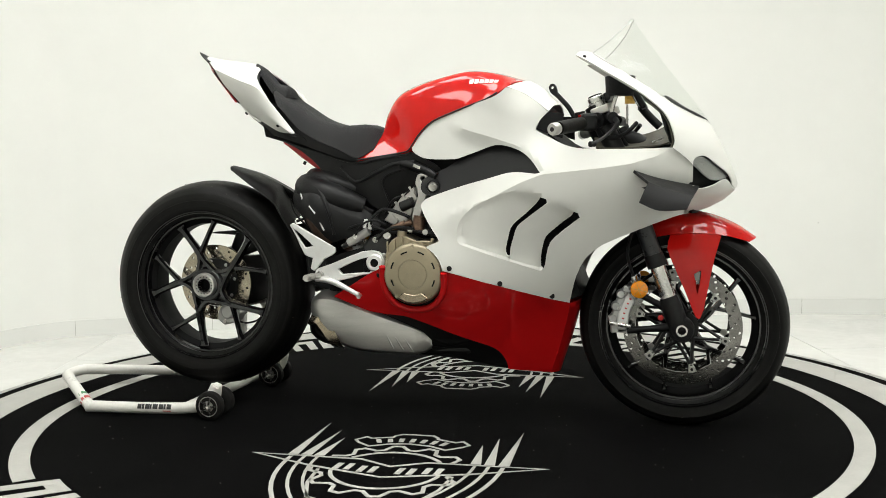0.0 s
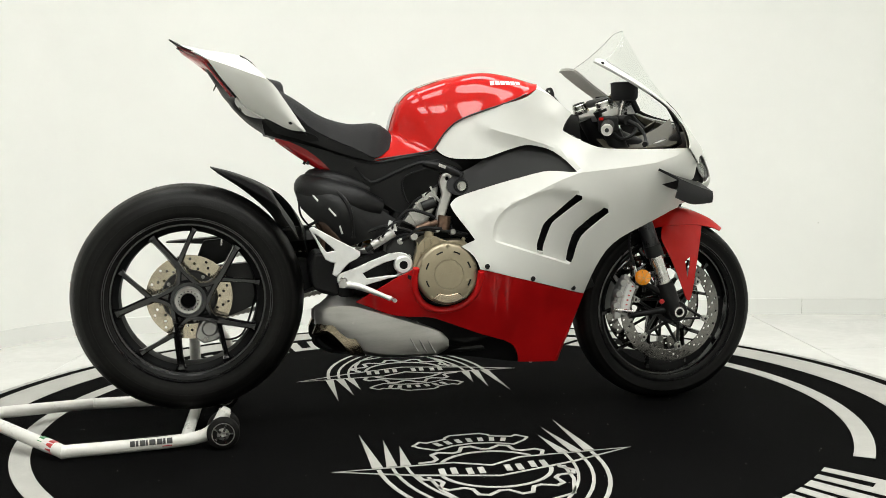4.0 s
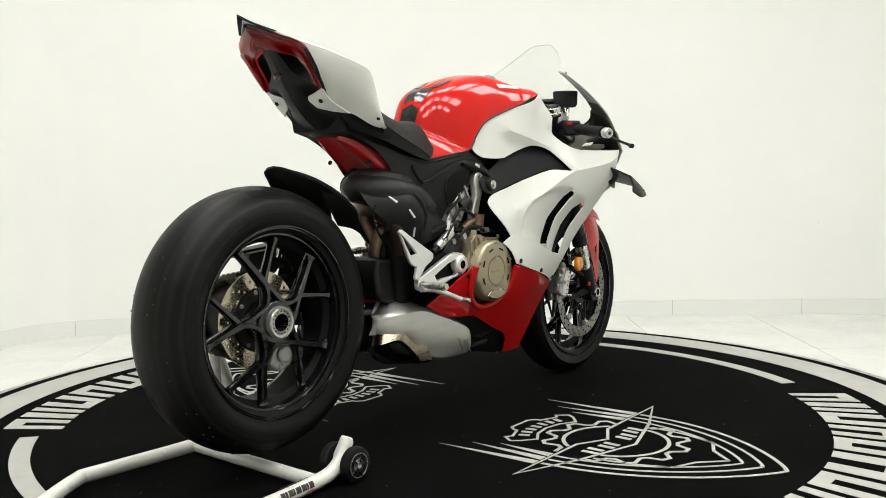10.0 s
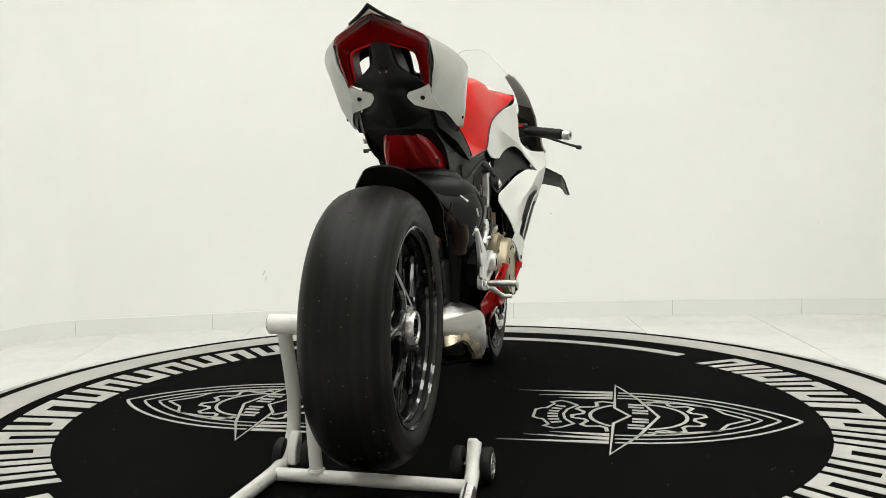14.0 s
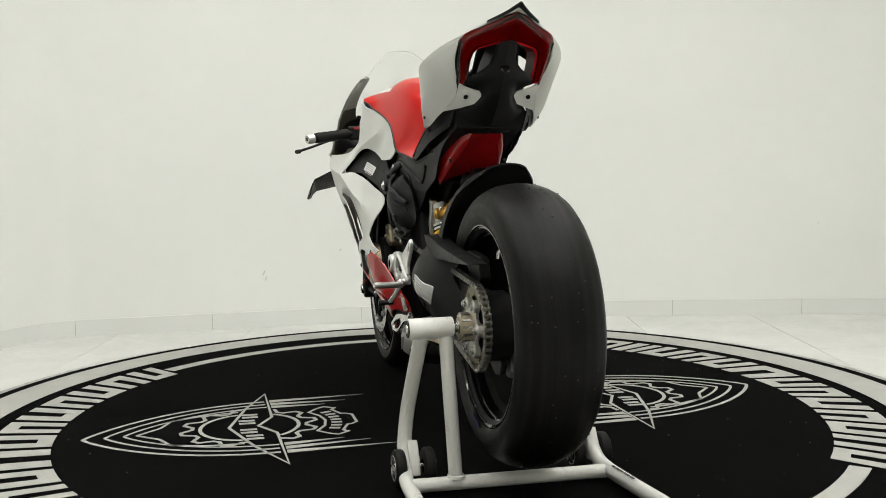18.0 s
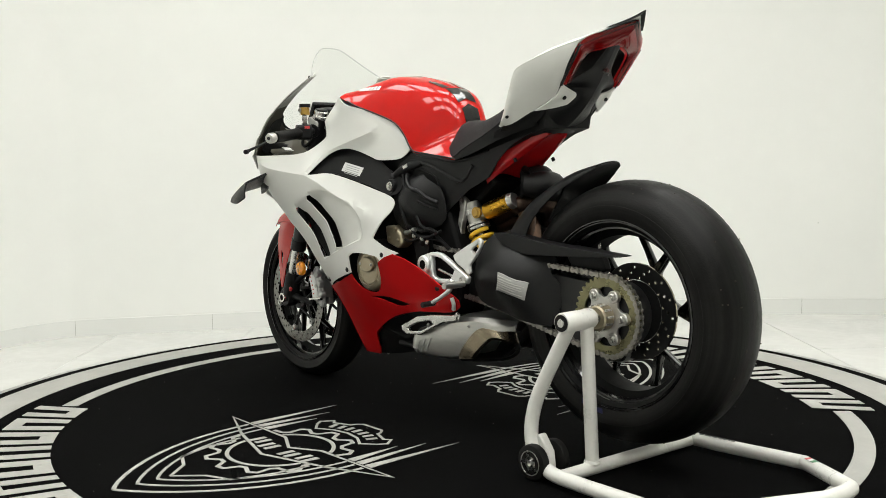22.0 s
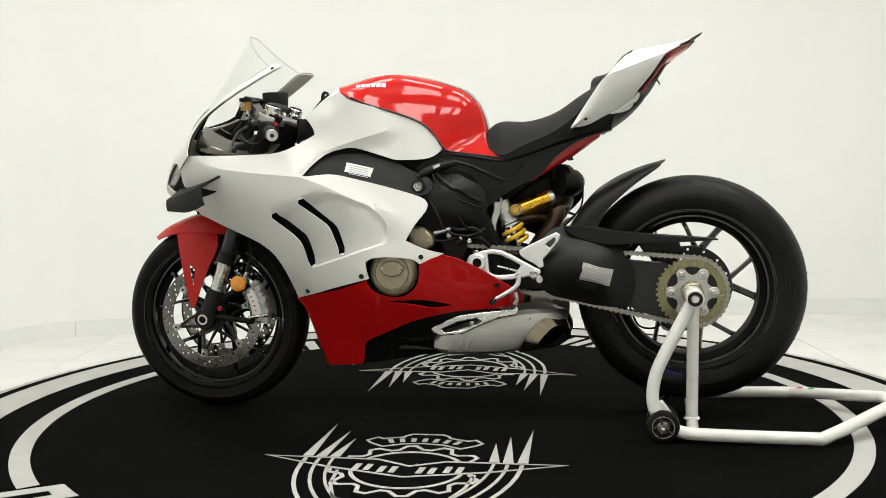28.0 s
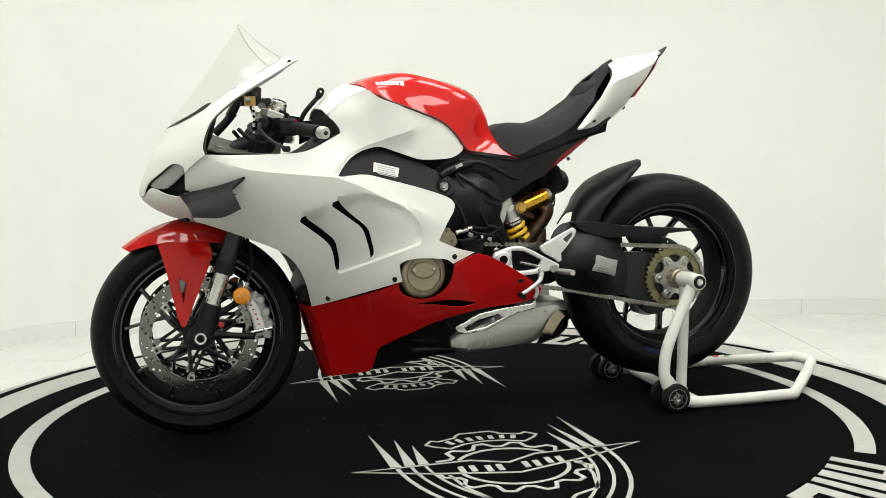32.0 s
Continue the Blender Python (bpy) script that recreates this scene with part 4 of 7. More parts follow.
def nose_y(s, z):
    """The half width of nose, cowl arms and screen; s is the root of the distance behind the nose line."""
    if z <= .80:
        return nose_k(z) * s
    arm = float(np.interp(z, [.80, .853, .893, .924, .955, .995, 1.04, 1.056, 1.165], [.706, .698, .677, .645, .605, .542, .470, .46, .45]))
    s0 = math.sqrt(nose_x(z) - arm)
    q = float(np.interp(z, [.80, .88, 1.03, 1.08, 1.17], [1.0, 1.6, 1.6, 1.15, 1.0]))
    return nose_k(z) * s0 * (max(s, 1e-6) / s0) ** q


def w_fair(x, z):
    if z > .76 and x < .36:
        w = W_UP(x, z)
    else:
        low = W_LOW(x, z)
        w = W_UP(x, z) if z > on_crease(x) else low
        k = min(max((x - .03) / .16, 0), 1)
        w = w * k + low * (1 - k)
    tip = max(nose_x(z), float(np.interp(z, [.60, .652, .70], [.77, .848, .876])))
    return min(w, max(nose_k(z), .5) * math.sqrt(max(tip - x, 0)) + 0.004)


def mapped(outline, to, lift, side, thick=0.003, step=0.02, per=3, holes=(), corner=48):
    """A panel meshed in coordinates of its own: to(x, z) flattens, lift(s, z) bends it back."""
    rim = smoothed([(*to(*p), 0) for p in outline], per, True, corner)
    cuts = [smoothed([(*to(*p), 0) for p in h], per, True, corner) for h in holes]
    v2, fs = fill(rim, cuts, step)
    V = []
    for s, z in v2:
        x, y, zz = lift(max(s, 0.0), z)
        V.append((x, side * y, zz))
    good = []
    for f in fs:
        a, b, c = (np.array(V[i]) for i in f)
        nrm = np.cross(b - a, c - a)
        good.append(f if nrm[1] * side > 0 or (abs(nrm[1]) < 1e-9 and nrm[0] > 0) else f[::-1])
    return thicken(V, good, thick)


def to_nose(x, z):
    return math.sqrt(max(nose_x(z) - x, 0.0)), z


def lift_nose(grow=0.0):
    def lift(s, z):
        return nose_x(z) - s * s + grow, nose_y(s, z) + grow * min(s * 12, 1), z
    return lift


FAIRING = [(.701, .799), (.653, .798), (.552, .798), (.459, .801), (.412, .812), (.366, .835), (.331, .854), (.333, .866), (.345, .885), (.363, .904), (.344, .92), (.32, .94), (.28, .964), (.249, .973),
           (.231, .958), (.207, .946), (.16, .933), (.095, .911), (.046, .894), (.013, .877), (-.012, .85), (-.034, .821), (-.037, .806), (-.026, .795), (-.001, .782), (.036, .778), (.093, .778), (.117, .784),
           (.174, .803), (.217, .815), (.254, .811), (.293, .796), (.323, .772), (.344, .746), (.351, .737), (.336, .735), (.298, .739), (.259, .738), (.204, .724), (.124, .703), (.043, .678)]
FAIRING_R = [(.01, .665), (-.005, .649), (.0, .633), (.018, .604), (.05, .559), (.057, .547), (.033, .537), (.017, .529), (.041, .513), (.06, .488), (.068, .464)]
FAIRING_L = [(.01, .663), (.0, .648), (.006, .628), (.03, .597), (.054, .558), (.059, .547), (.006, .523), (-.05, .509), (.019, .480), (.03, .488), (.046, .495), (.11, .5), (.158, .496), (.178, .484), (.176, .463), (.17, .436)]
FAIRING_END = [(.283, .405), (.368, .379), (.415, .366), (.425, .405), (.439, .449), (.466, .499), (.511, .536), (.578, .565), (.637, .588), (.70, .610), (.728, .617), (.738, .65), (.750, .69), (.752, .752), (.738, .765), (.718, .784)]
GILLS = [[(.351, .671), (.367, .666), (.369, .655), (.336, .631), (.305, .608), (.284, .59), (.273, .563), (.262, .527), (.259, .506), (.248, .508), (.246, .526), (.254, .558), (.262, .584), (.276, .601), (.304, .624), (.336, .653)],
         [(.439, .631), (.452, .626), (.456, .614), (.432, .596), (.401, .572), (.374, .546), (.362, .512), (.357, .483), (.35, .47), (.342, .477), (.343, .504), (.35, .537), (.359, .561), (.38, .58), (.408, .603), (.432, .62)]]


BROW = [(.118, .5388), (.110, .560), (.113, .588), (.127, .615), (.155, .641), (.20, .664), (.245, .681), (.287, .692), (.325, .689), (.357, .677)]
BROW_FRONT = [(.374, .668), (.41, .656), (.445, .637)]
BROW_IN = [(.122, .560), (.125, .585), (.137, .606), (.162, .631), (.204, .6525), (.248, .6695), (.285, .680)]
POCKET = BROW + BROW_FRONT + [(.447, .630), (.435, .617), (.411, .600), (.383, .577), (.362, .558), (.353, .536), (.346, .504), (.346, .463)]


def low_fold(x):
    """The crisp fold below the two side vents."""
    return .578 - .332 * x


def gill_dip(x, z):
    """The hollow that falls towards the rear edge of each side vent and ends at the fold below."""
    e1 = float(np.interp(z, [.508, .526, .558, .584, .601, .624, .653, .671], [.247, .246, .254, .262, .276, .304, .336, .351]))
    e2 = float(np.interp(z, [.477, .504, .537, .561, .580, .603, .620, .631], [.342, .343, .350, .359, .380, .408, .432, .439]))
    if not inside((x, z), POCKET):
        return 0.0
    back = float(np.interp(z, [.50, .53, .56, .60, .635, .66, .69], [.135, .120, .110, .125, .150, .20, .285]))
    rel = (x - back) / max(e1 - back, .02) if x < e1 + .003 else (x - e1 - .014) / max(e2 - e1 - .014, .02)
    p = Vector((x, z))
    near = min((p - Vector(a) - (Vector(b) - Vector(a)) * min(max((p - Vector(a)).dot(Vector(b) - Vector(a)) / (Vector(b) - Vector(a)).length_squared, 0), 1)).length
               for line in (BROW, BROW_FRONT) for a, b in zip(line, line[1:]))
    fade = min(near / float(np.interp(x, [.27, .315], [.012, .034])), 1) * min(max((z - low_fold(x)) / .006, 0), 1)
    return (.006 + .019 * min(max(rel, 0), 1) ** 1.3) * fade


def fold_z(x):
    return float(np.interp(x, [.06, .10, .15, .19, .23, .27, .31, .345, .38], [.888, .870, .853, .842, .829, .816, .798, .768, .735]))


def tank_fold(x, z):
    """The crisp fold that runs back over the frame opening."""
    if not .06 < x < .39 or z < .74:
        return 0.0
    fade = min((x - .06) / .07, (.39 - x) / .05, 1)
    d = z - fold_z(x)
    return fade * (.008 * max(1 - d / .07, 0) if d > 0 else max(.008 + .42 * d, -.008))


def w_side(x, z):
    return w_fair(x, z) - gill_dip(x, z) + tank_fold(x, z)


def build_fairing():
    for s, mid, nm in ((-1, FAIRING_R, "right"), (1, FAIRING_L, "left")):
        o = FAIRING + mid + FAIRING_END
        panel = part("side_fairing", shell(o, w_side, s, 0.003, GILLS, 0.014, 2, 48, [[(.062 + k * .0125, on_crease(.062 + k * .0125)) for k in range(50)],
                                                                            [(.118 + k * .0125, low_fold(.118 + k * .0125)) for k in range(19)], [(.124 + k * .0125, low_fold(.124 + k * .0125) + .006) for k in range(18)],
                                                                            [(.075 + k * .0125, fold_z(.075 + k * .0125)) for k in range(18)],
                                                                            [tuple(p)[:2] for p in smoothed([(*q, 0) for q in BROW[1:8]], 3, False, 200)], [tuple(p)[:2] for p in smoothed([(*q, 0) for q in BROW_IN], 3, False, 200)]]), M_WHITE, bike, "satin white side fairing with two slanted vents", sharp=20)
        # liner behind the vents: the shade inside is put into its near-black
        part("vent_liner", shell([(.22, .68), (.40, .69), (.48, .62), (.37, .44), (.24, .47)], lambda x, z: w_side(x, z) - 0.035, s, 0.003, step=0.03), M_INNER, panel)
        for x, z in ([(.089, .471), (.230, .428), (.370, .389)] if s < 0 else [(.015, .500), (.192, .443), (.373, .392)]):
            part("fairing_screw", bolt((x, s * (w_fair(x, z) + 0.0005), z), 0.0075, 0.003, s), M_BLACK, panel, "black screw")
    # nose and cowl arms
    edge = [(.752, .752), (.742, .764), (.718, .785), (.701, .799), (.706, .818), (.698, .853), (.677, .893), (.645, .924), (.605, .955), (.542, .995), (.470, 1.040), (.440, 1.056), (.447, 1.066),
            (.485, 1.062), (.545, 1.022), (.62, .972), (.68, .932), (.74, .898), (.797, .869), (.815, .837), (.836, .799), (.857, .752), (.871, .713), (.875, .697), (.868, .683), (.858, .694), (.848, .7235), (.816, .751), (.785, .776), (.757, .771)]
    chin = [(.752, .700), (.770, .688), (.808, .698), (.838, .713), (.856, .690), (.866, .679), (.848, .652), (.820, .643), (.797, .631), (.752, .617), (.728, .617), (.738, .65), (.750, .69)]
    for s in (-1, 1):
        cowl = part("front_cowl", mapped(edge, to_nose, lift_nose(), s, 0.003, 0.02), M_WHITE, bike, "satin white nose cowl", sharp=30)
        part("chin_cowl", mapped(chin, to_nose, lift_nose(), s, 0.003, 0.02), M_WHITE, bike, "satin white chin below the headlights", sharp=30)
        # lining split in two: light on the arm tip is put into its grey
        inner = [(.701, .801), (.706, .818), (.698, .853), (.677, .893), (.645, .924), (.605, .955), (.62, .968), (.68, .928), (.74, .893), (.79, .865), (.80, .80)]
        arm = [(.604, .956), (.542, .995), (.470, 1.040), (.445, 1.057), (.485, 1.057), (.545, 1.018), (.619, .9685)]
        part("cowl_lining", mapped(inner, to_nose, lift_nose(-0.007), s, 0.002, 0.03), M_OLIVE, cowl, "olive inner face of the nose, shade put into the dark tone")
        part("arm_lining", mapped(arm, to_nose, lift_nose(-0.007), s, 0.002, 0.03), M_GREYARM, cowl, "inner face of the cowl arm, its light put into the grey")
        # black tray that closes the nose before the instruments
        crest = [(.672, .138, .934), (.728, .126, .880), (.783, .054, .855), (.792, 0, .858)]
        rear = [(.662, .192, .908), (.688, .205, .860), (.705, .110, .836), (.708, 0, .830)]
        foot = [(.680, .218, .845), (.695, .208, .812), (.700, .110, .800), (.700, 0, .796)]
        part("instrument_tray", patch([[(x, s * y, z) for x, y, z in r] for r in (crest, rear, foot)], 3, 3, .002, s < 0), M_BLACK, cowl, "black tray under the windscreen")
        part("cowl_screw", bolt((.462, s * (nose_y(math.sqrt(nose_x(1.05) - .462), 1.05) + 0.001), 1.05), 0.006, 0.002, s), M_BLACK, cowl)
        # dark strip at the foot of the screen
        part("screen_seal", mapped([(.79, .876), (.735, .906), (.684, .938), (.672, .940), (.70, .918), (.76, .887)], to_nose, lift_nose(0.002), s, 0.001, 0.02), M_BLACK, cowl)
        # headlight
        lamp_o = [(.757, .757), (.757, .770), (.785, .775), (.816, .750), (.847, .7235), (.845, .716), (.808, .711)]
        dark_o = [(.752, .775), (.80, .785), (.865, .720), (.868, .684), (.80, .676), (.752, .684)]
        lens = part("headlight", mapped(lamp_o, to_nose, lift_nose(-0.004), s, 0.002, 0.02), M_LENS, bike, "clear headlight lens with dark housing")
        part("headlight_housing", mapped(lamp_o, to_nose, lift_nose(-0.010), s, 0.002, 0.02), M_REFLECTOR, lens)
        part("headlight_bucket", mapped(dark_o, to_nose, lift_nose(-0.016), s, 0.002, 0.02), M_INNER, lens)
    # screen
    top = [(.797, .869), (.752, .931), (.692, 1.007), (.632, 1.092), (.582, 1.165), (.574, 1.160), (.555, 1.132), (.53, 1.105), (.505, 1.082), (.484, 1.066), (.484, 1.058), (.545, 1.018), (.62, .968), (.68, .928), (.74, .893)]
    V, F = [], []
    for s in (-1, 1):
        g = mapped(top, to_nose, lift_nose(0.003), s, 0.0, 0.022)
        n = len(g[0]) // 2
        V2, F2 = g[0][:n], [f for f in g[1] if max(f) < n]
        base = len(V)
        V += V2
        F += [[i + base for i in f] for f in F2]
    glass = part("windscreen", (V, F), M_SCREEN, bike, "clear bubble windscreen", sharp=80)
    mod = glass.modifiers.new("weld", "WELD")
    mod.merge_threshold = 0.0015
    sol = glass.modifiers.new("depth", "SOLIDIFY")
    sol.thickness = 0.0025
    glass.visible_shadow = False
    for s in (-1, 1):
        part("screen_edge", tube([lift_v(x, z, s, 0.004) for x, z in [(.5815, 1.1648), (.574, 1.160), (.555, 1.132), (.53, 1.105), (.505, 1.082), (.484, 1.066), (.484, 1.058), (.545, 1.018)]], 0.0011, 6, 3), M_GREYSTICKER, glass, "grey polished screen edge")
    part("screen_edge", tube([lift_v(.5815, 1.1648, -1, 0.004), lift_v(.5815, 1.1648, 1, 0.004)], 0.0011, 6), M_GREYSTICKER, glass, "grey polished screen edge")


def lift_v(x, z, s, grow=-0.006):
    st = math.sqrt(max(nose_x(z) - x, 0))
    p = lift_nose(grow)(st, z)
    return (p[0], s * p[1], p[2])


build_fairing()


def build_belly():
    right = [(-.282, .376), (-.222, .411), (-.171, .442), (-.137, .459), (-.114, .472), (-.117, .429), (-.11, .395), (-.089, .364), (-.056, .347), (-.019, .344), (.022, .354), (.052, .38), (.068, .414), (.0715, .4605), (.12, .449), (.169, .436),
             (.283, .403), (.368, .377), (.415, .364), (.406, .325), (.388, .261), (.363, .188), (.349, .145), (.309, .147), (.225, .154), (.222, .177), (.204, .21), (.17, .231), (.103, .254), (.037, .281), (-.028, .308), (-.069, .321),
             (-.127, .325), (-.176, .332), (-.225, .351)]
    left = [(.420, .364), (.281, .397), (.180, .430), (.174, .411), (.160, .394), (.136, .383), (.104, .378), (.073, .382), (.049, .396), (.032, .416), (.023, .440), (.018, .478), (-.052, .507), (-.131, .476), (-.211, .429), (-.259, .397), (-.27, .385), (-.267, .368),
            (-.242, .354), (-.193, .344), (-.096, .338), (-.03, .326), (.054, .303), (.124, .272), (.195, .238), (.218, .219), (.228, .171), (.239, .151), (.342, .142), (.36, .193), (.379, .269), (.398, .333)]
    slot = [(.128, .364), (.082, .368), (.016, .372), (-.04, .363), (-.067, .356), (-.031, .348), (.001, .347), (.05, .356)]
    b = part("belly_panel", shell(right, W_BELLY, -1, 0.003, (), 0.016, 2), M_REDDARK, bike, "gloss red belly fairing cut out round the clutch cover", sharp=30)
    part("belly_lip", tube([(x, -(W_BELLY(x, z) + 0.003), z) for x, z in [(-.114, .472), (-.117, .429), (-.11, .395), (-.089, .364), (-.056, .347), (-.019, .344), (.022, .354), (.052, .38), (.068, .414), (.0715, .458)]], 0.010, 10, 3), M_REDDARK, b)
    # near-black disc laid on for the shade of a screw hole
    part("screw_hole", lathe([(0, -.002), (.009, -.002), (.009, .004), (0, .004)], 14, (-.128, -W_BELLY(-.128, .447) + .001, .447)), M_INNER, b)
    l = part("belly_panel", shell(left, W_BELLY, 1, 0.003, [slot], 0.016, 2), M_REDDARK, bike, "gloss red belly fairing with a slim vent", sharp=30)
    part("slot_liner", shell([(.14, .382), (.0, .385), (-.075, .36), (-.03, .342), (.06, .35)], lambda x, z: W_BELLY(x, z) - 0.02, 1, 0.002), M_INNER, l)
    part("screw_hole", bolt((-.198, W_BELLY(-.198, .418) - 0.001, .418), 0.009, 0.003, 1), M_BLACK, l)
    # black heat shields that close the keel to the mufflers
    w_sh = lambda x, z: max(W_BELLY(x, z) - 0.012, 0.035)
    part("keel_shield", shell([(-.17, .334), (-.069, .325), (.036, .285), (.17, .235), (.207, .212), (.225, .156), (.102, .178), (.001, .188), (-.10, .20), (-.17, .25)], w_sh, -1, 0.003, (), 0.02, 2), M_BLACK, bike, "black heat shield")
    part("keel_shield", shell([(.222, .222), (.126, .274), (.024, .31), (-.1, .341), (-.2, .348), (-.2, .30), (-.1, .21), (-.008, .2), (.127, .178), (.232, .155)], w_sh, 1, 0.003, (), 0.02, 2), M_BLACK, bike, "black heat shield")
    # keel floor
    rings = []
    for x, w, z in ((-.10, .12, .205), (.05, .09, .185), (.2, .062, .155), (.345, .042, .140)):
        rings.append([(x, -w, z + .03), (x, -w * .8, z), (x, w * .8, z), (x, w, z + .03)])
    part("keel_floor", skin(rings), M_BLACK, bike)
    part("keel_screw", bolt((.285, 0, .139), .006, .004, -1), M_BOLT, bike)
    for s, edge in ((-1, [(.415, .365), (.406, .325), (.388, .261), (.363, .188), (.349, .144)]), (1, [(.420, .365), (.398, .333), (.379, .269), (.36, .193), (.342, .142)])):
        rows = []
        for x, z in edge:
            w = W_BELLY(x, z) - .0005
            rows.append([(x - .002, s * w, z), (x + .012, s * w * .7, z), (x + .019, s * w * .35, z), (x + .021, 0, z)])
        part("belly_front", patch(rows, 4, 3, 0.003, s > 0), M_REDDARK, bike)


build_belly()


def build_frame_covers():
    o = [(-.004, .708), (.003, .721), (.027, .736), (.068, .753), (.118, .784), (.175, .803), (.218, .815), (.254, .811), (.293, .796), (.323, .772), (.345, .746), (.353, .737), (.337, .735), (.299, .739), (.26, .738), (.204, .724), (.124, .702),
         (.059, .682), (.035, .674), (.01, .678), (-.003, .691)]
    o = [(.5 * (x - .17) * .06 + x, z) for x, z in o]
    sub = [(-.038, .798), (-.054, .799), (-.12, .79), (-.212, .773), (-.271, .784), (-.355, .809), (-.456, .838), (-.48, .846), (-.447, .832), (-.400, .808), (-.350, .766), (-.316, .726), (-.240, .690), (-.142, .621), (-.125, .624),
           (-.099, .667), (-.056, .708), (-.022, .744), (.019, .743), (.044, .748), (.027, .765), (-.005, .78)]
    for s in (-1, 1):
        f = part("frame_cover", shell(o, lambda x, z: W_FRAME(x, z) - 0.004, s, 0.004, (), 0.02, 2), M_BLACKMATT, bike, "matt black frame cover")
        part("frame_bolt", lathe([(0, s * .012), (.006, s * .012), (.007, s * .006), (.0125, s * .008), (.014, s * .003), (.014, -s * .006), (0, -s * .006)], 20, (.030, s * .168, .7005)), M_BOLT, f, "bright frame bolt")
        part("bolt_ring", lathe([(.014, s * .006), (.0195, s * .005), (.021, 0), (.021, -s * .02), (.014, -s * .02)], 20, (.030, s * .168, .7005)), M_BLACK, f)
        b = part("seat_cover_panel", shell(sub, W_SUB, s, 0.004, (), 0.02, 2), M_BLACKMATT, bike, "matt black subframe side panel")
        # vent slots as raised near-black bars, their shade put into the colour
        for k in range(3):
            x = -.125 + k * .037
            part("panel_slot_shade", box((x, s * (W_SUB(x, .787) + .0005), .786 + k * .0045), (.022, .003, .0045), Matrix.Rotation(-.13, 3, "Y")), M_INNER, b, smooth=False)
        part("panel_ledge", tube([(x, s * (W_SUB(x, z) - .002), z) for x, z in [(-.045, .796), (-.09, .790), (-.14, .783), (-.205, .772), (-.26, .780), (-.33, .800)]], [.004, .0065, .0065, .006, .005, .002], 8, 4), M_BLACKMATT, b)
        # no hole is cut: a raised near-black sheet carries the recess's shade
        hole = [(-.136, .707), (-.122, .732), (-.085, .746), (-.047, .752), (-.014, .724), (-.060, .682), (-.110, .645)]
        part("panel_recess_shade", shell(hole, lambda x, z: W_SUB(x, z) + .0012, s, .002, (), .02, 2), M_INNER, b, "near-black sheet with a recess's shade put into its colour")
        part("recess_rim", tube([(x, s * (W_SUB(x, z) + .001), z) for x, z in hole], .0028, 8, 3, True), M_BLACKMATT, b)
        part("panel_arm", tube([(-.075, s * .134, .768), (-.03, s * .139, .758), (.012, s * .147, .742), (.036, s * .152, .728)], [.010, .014, .013, .008], 10, 4), M_BLACKMATT, b)
        part("arm_plate", moved(box((0, 0, 0), (.022, .002, .009)), pose(-.022, s * .1545, .758, 0, 22)), M_STEEL, b, "small bright plate", smooth=False)
        # raised V of the panel
        part("panel_ridge", tube([(x, s * (W_SUB(x, z) + .001), z) for x, z in [(-.03, .775), (-.10, .765), (-.17, .735), (-.225, .715), (-.27, .76)]], [.004, .006, .006, .005, .002], 8, 3), M_BLACKMATT, b)
    # labels on the left frame cover
    st = [(.237, .773), (.161, .755), (.168, .730), (.242, .747)]
    lab = part("warning_label", shell(st, lambda x, z: W_FRAME(x, z) - 0.0025, 1, 0.001, (), 0.02, 1), M_STICKER, bike, "small white warning sticker")
    for k in range(5):
        z = .766 - k * .006
        part("label_line", shell([(.228, z), (.175, z - .0125), (.175, z - .0145), (.228, z - .002)], lambda x, zz: W_FRAME(x, zz) - 0.0015, 1, 0.0008, (), 0.02, 1), M_GREYSTICKER, lab)


build_frame_covers()


def sheet(rows, material, name, label, thick=0.003, nu=5, nv=4, both=True, parent=None, flip=False, **kw):
    """A sheet from the centre line out to one side, and its mirror image, in one mesh."""
    a = patch(rows, nu, nv, thick, flip)
    return part(name, join(a, mirrored(a)) if both else a, material, parent or bike, label, **kw)


TANK = [[(.285, 0, 1.000), (.280, .08, .997), (.265, .15, .990), (.249, .192, .974)],
               [(.20, 0, 1.026), (.20, .08, 1.019), (.20, .140, .990), (.19, .178, .943)],
               [(.12, 0, 1.036), (.12, .085, 1.026), (.12, .133, .980), (.10, .160, .913)],
               [(.04, 0, 1.025), (.04, .085, 1.011), (.04, .126, .960), (.028, .152, .885)],
               [(-.04, 0, 1.003), (-.04, .078, .987), (-.035, .118, .930), (-.012, .150, .850)],
               [(-.10, 0, .975), (-.10, .065, .959), (-.085, .104, .905), (-.036, .150, .815)],
               [(-.138, 0, .925), (-.137, .05, .914), (-.122, .085, .870), (-.052, .146, .800)],
               [(-.156, 0, .870), (-.154, .045, .864), (-.143, .078, .843), (-.10, .140, .792)],
               [(-.160, 0, .845), (-.163, .05, .842), (-.182, .090, .820), (-.216, .130, .777)]]


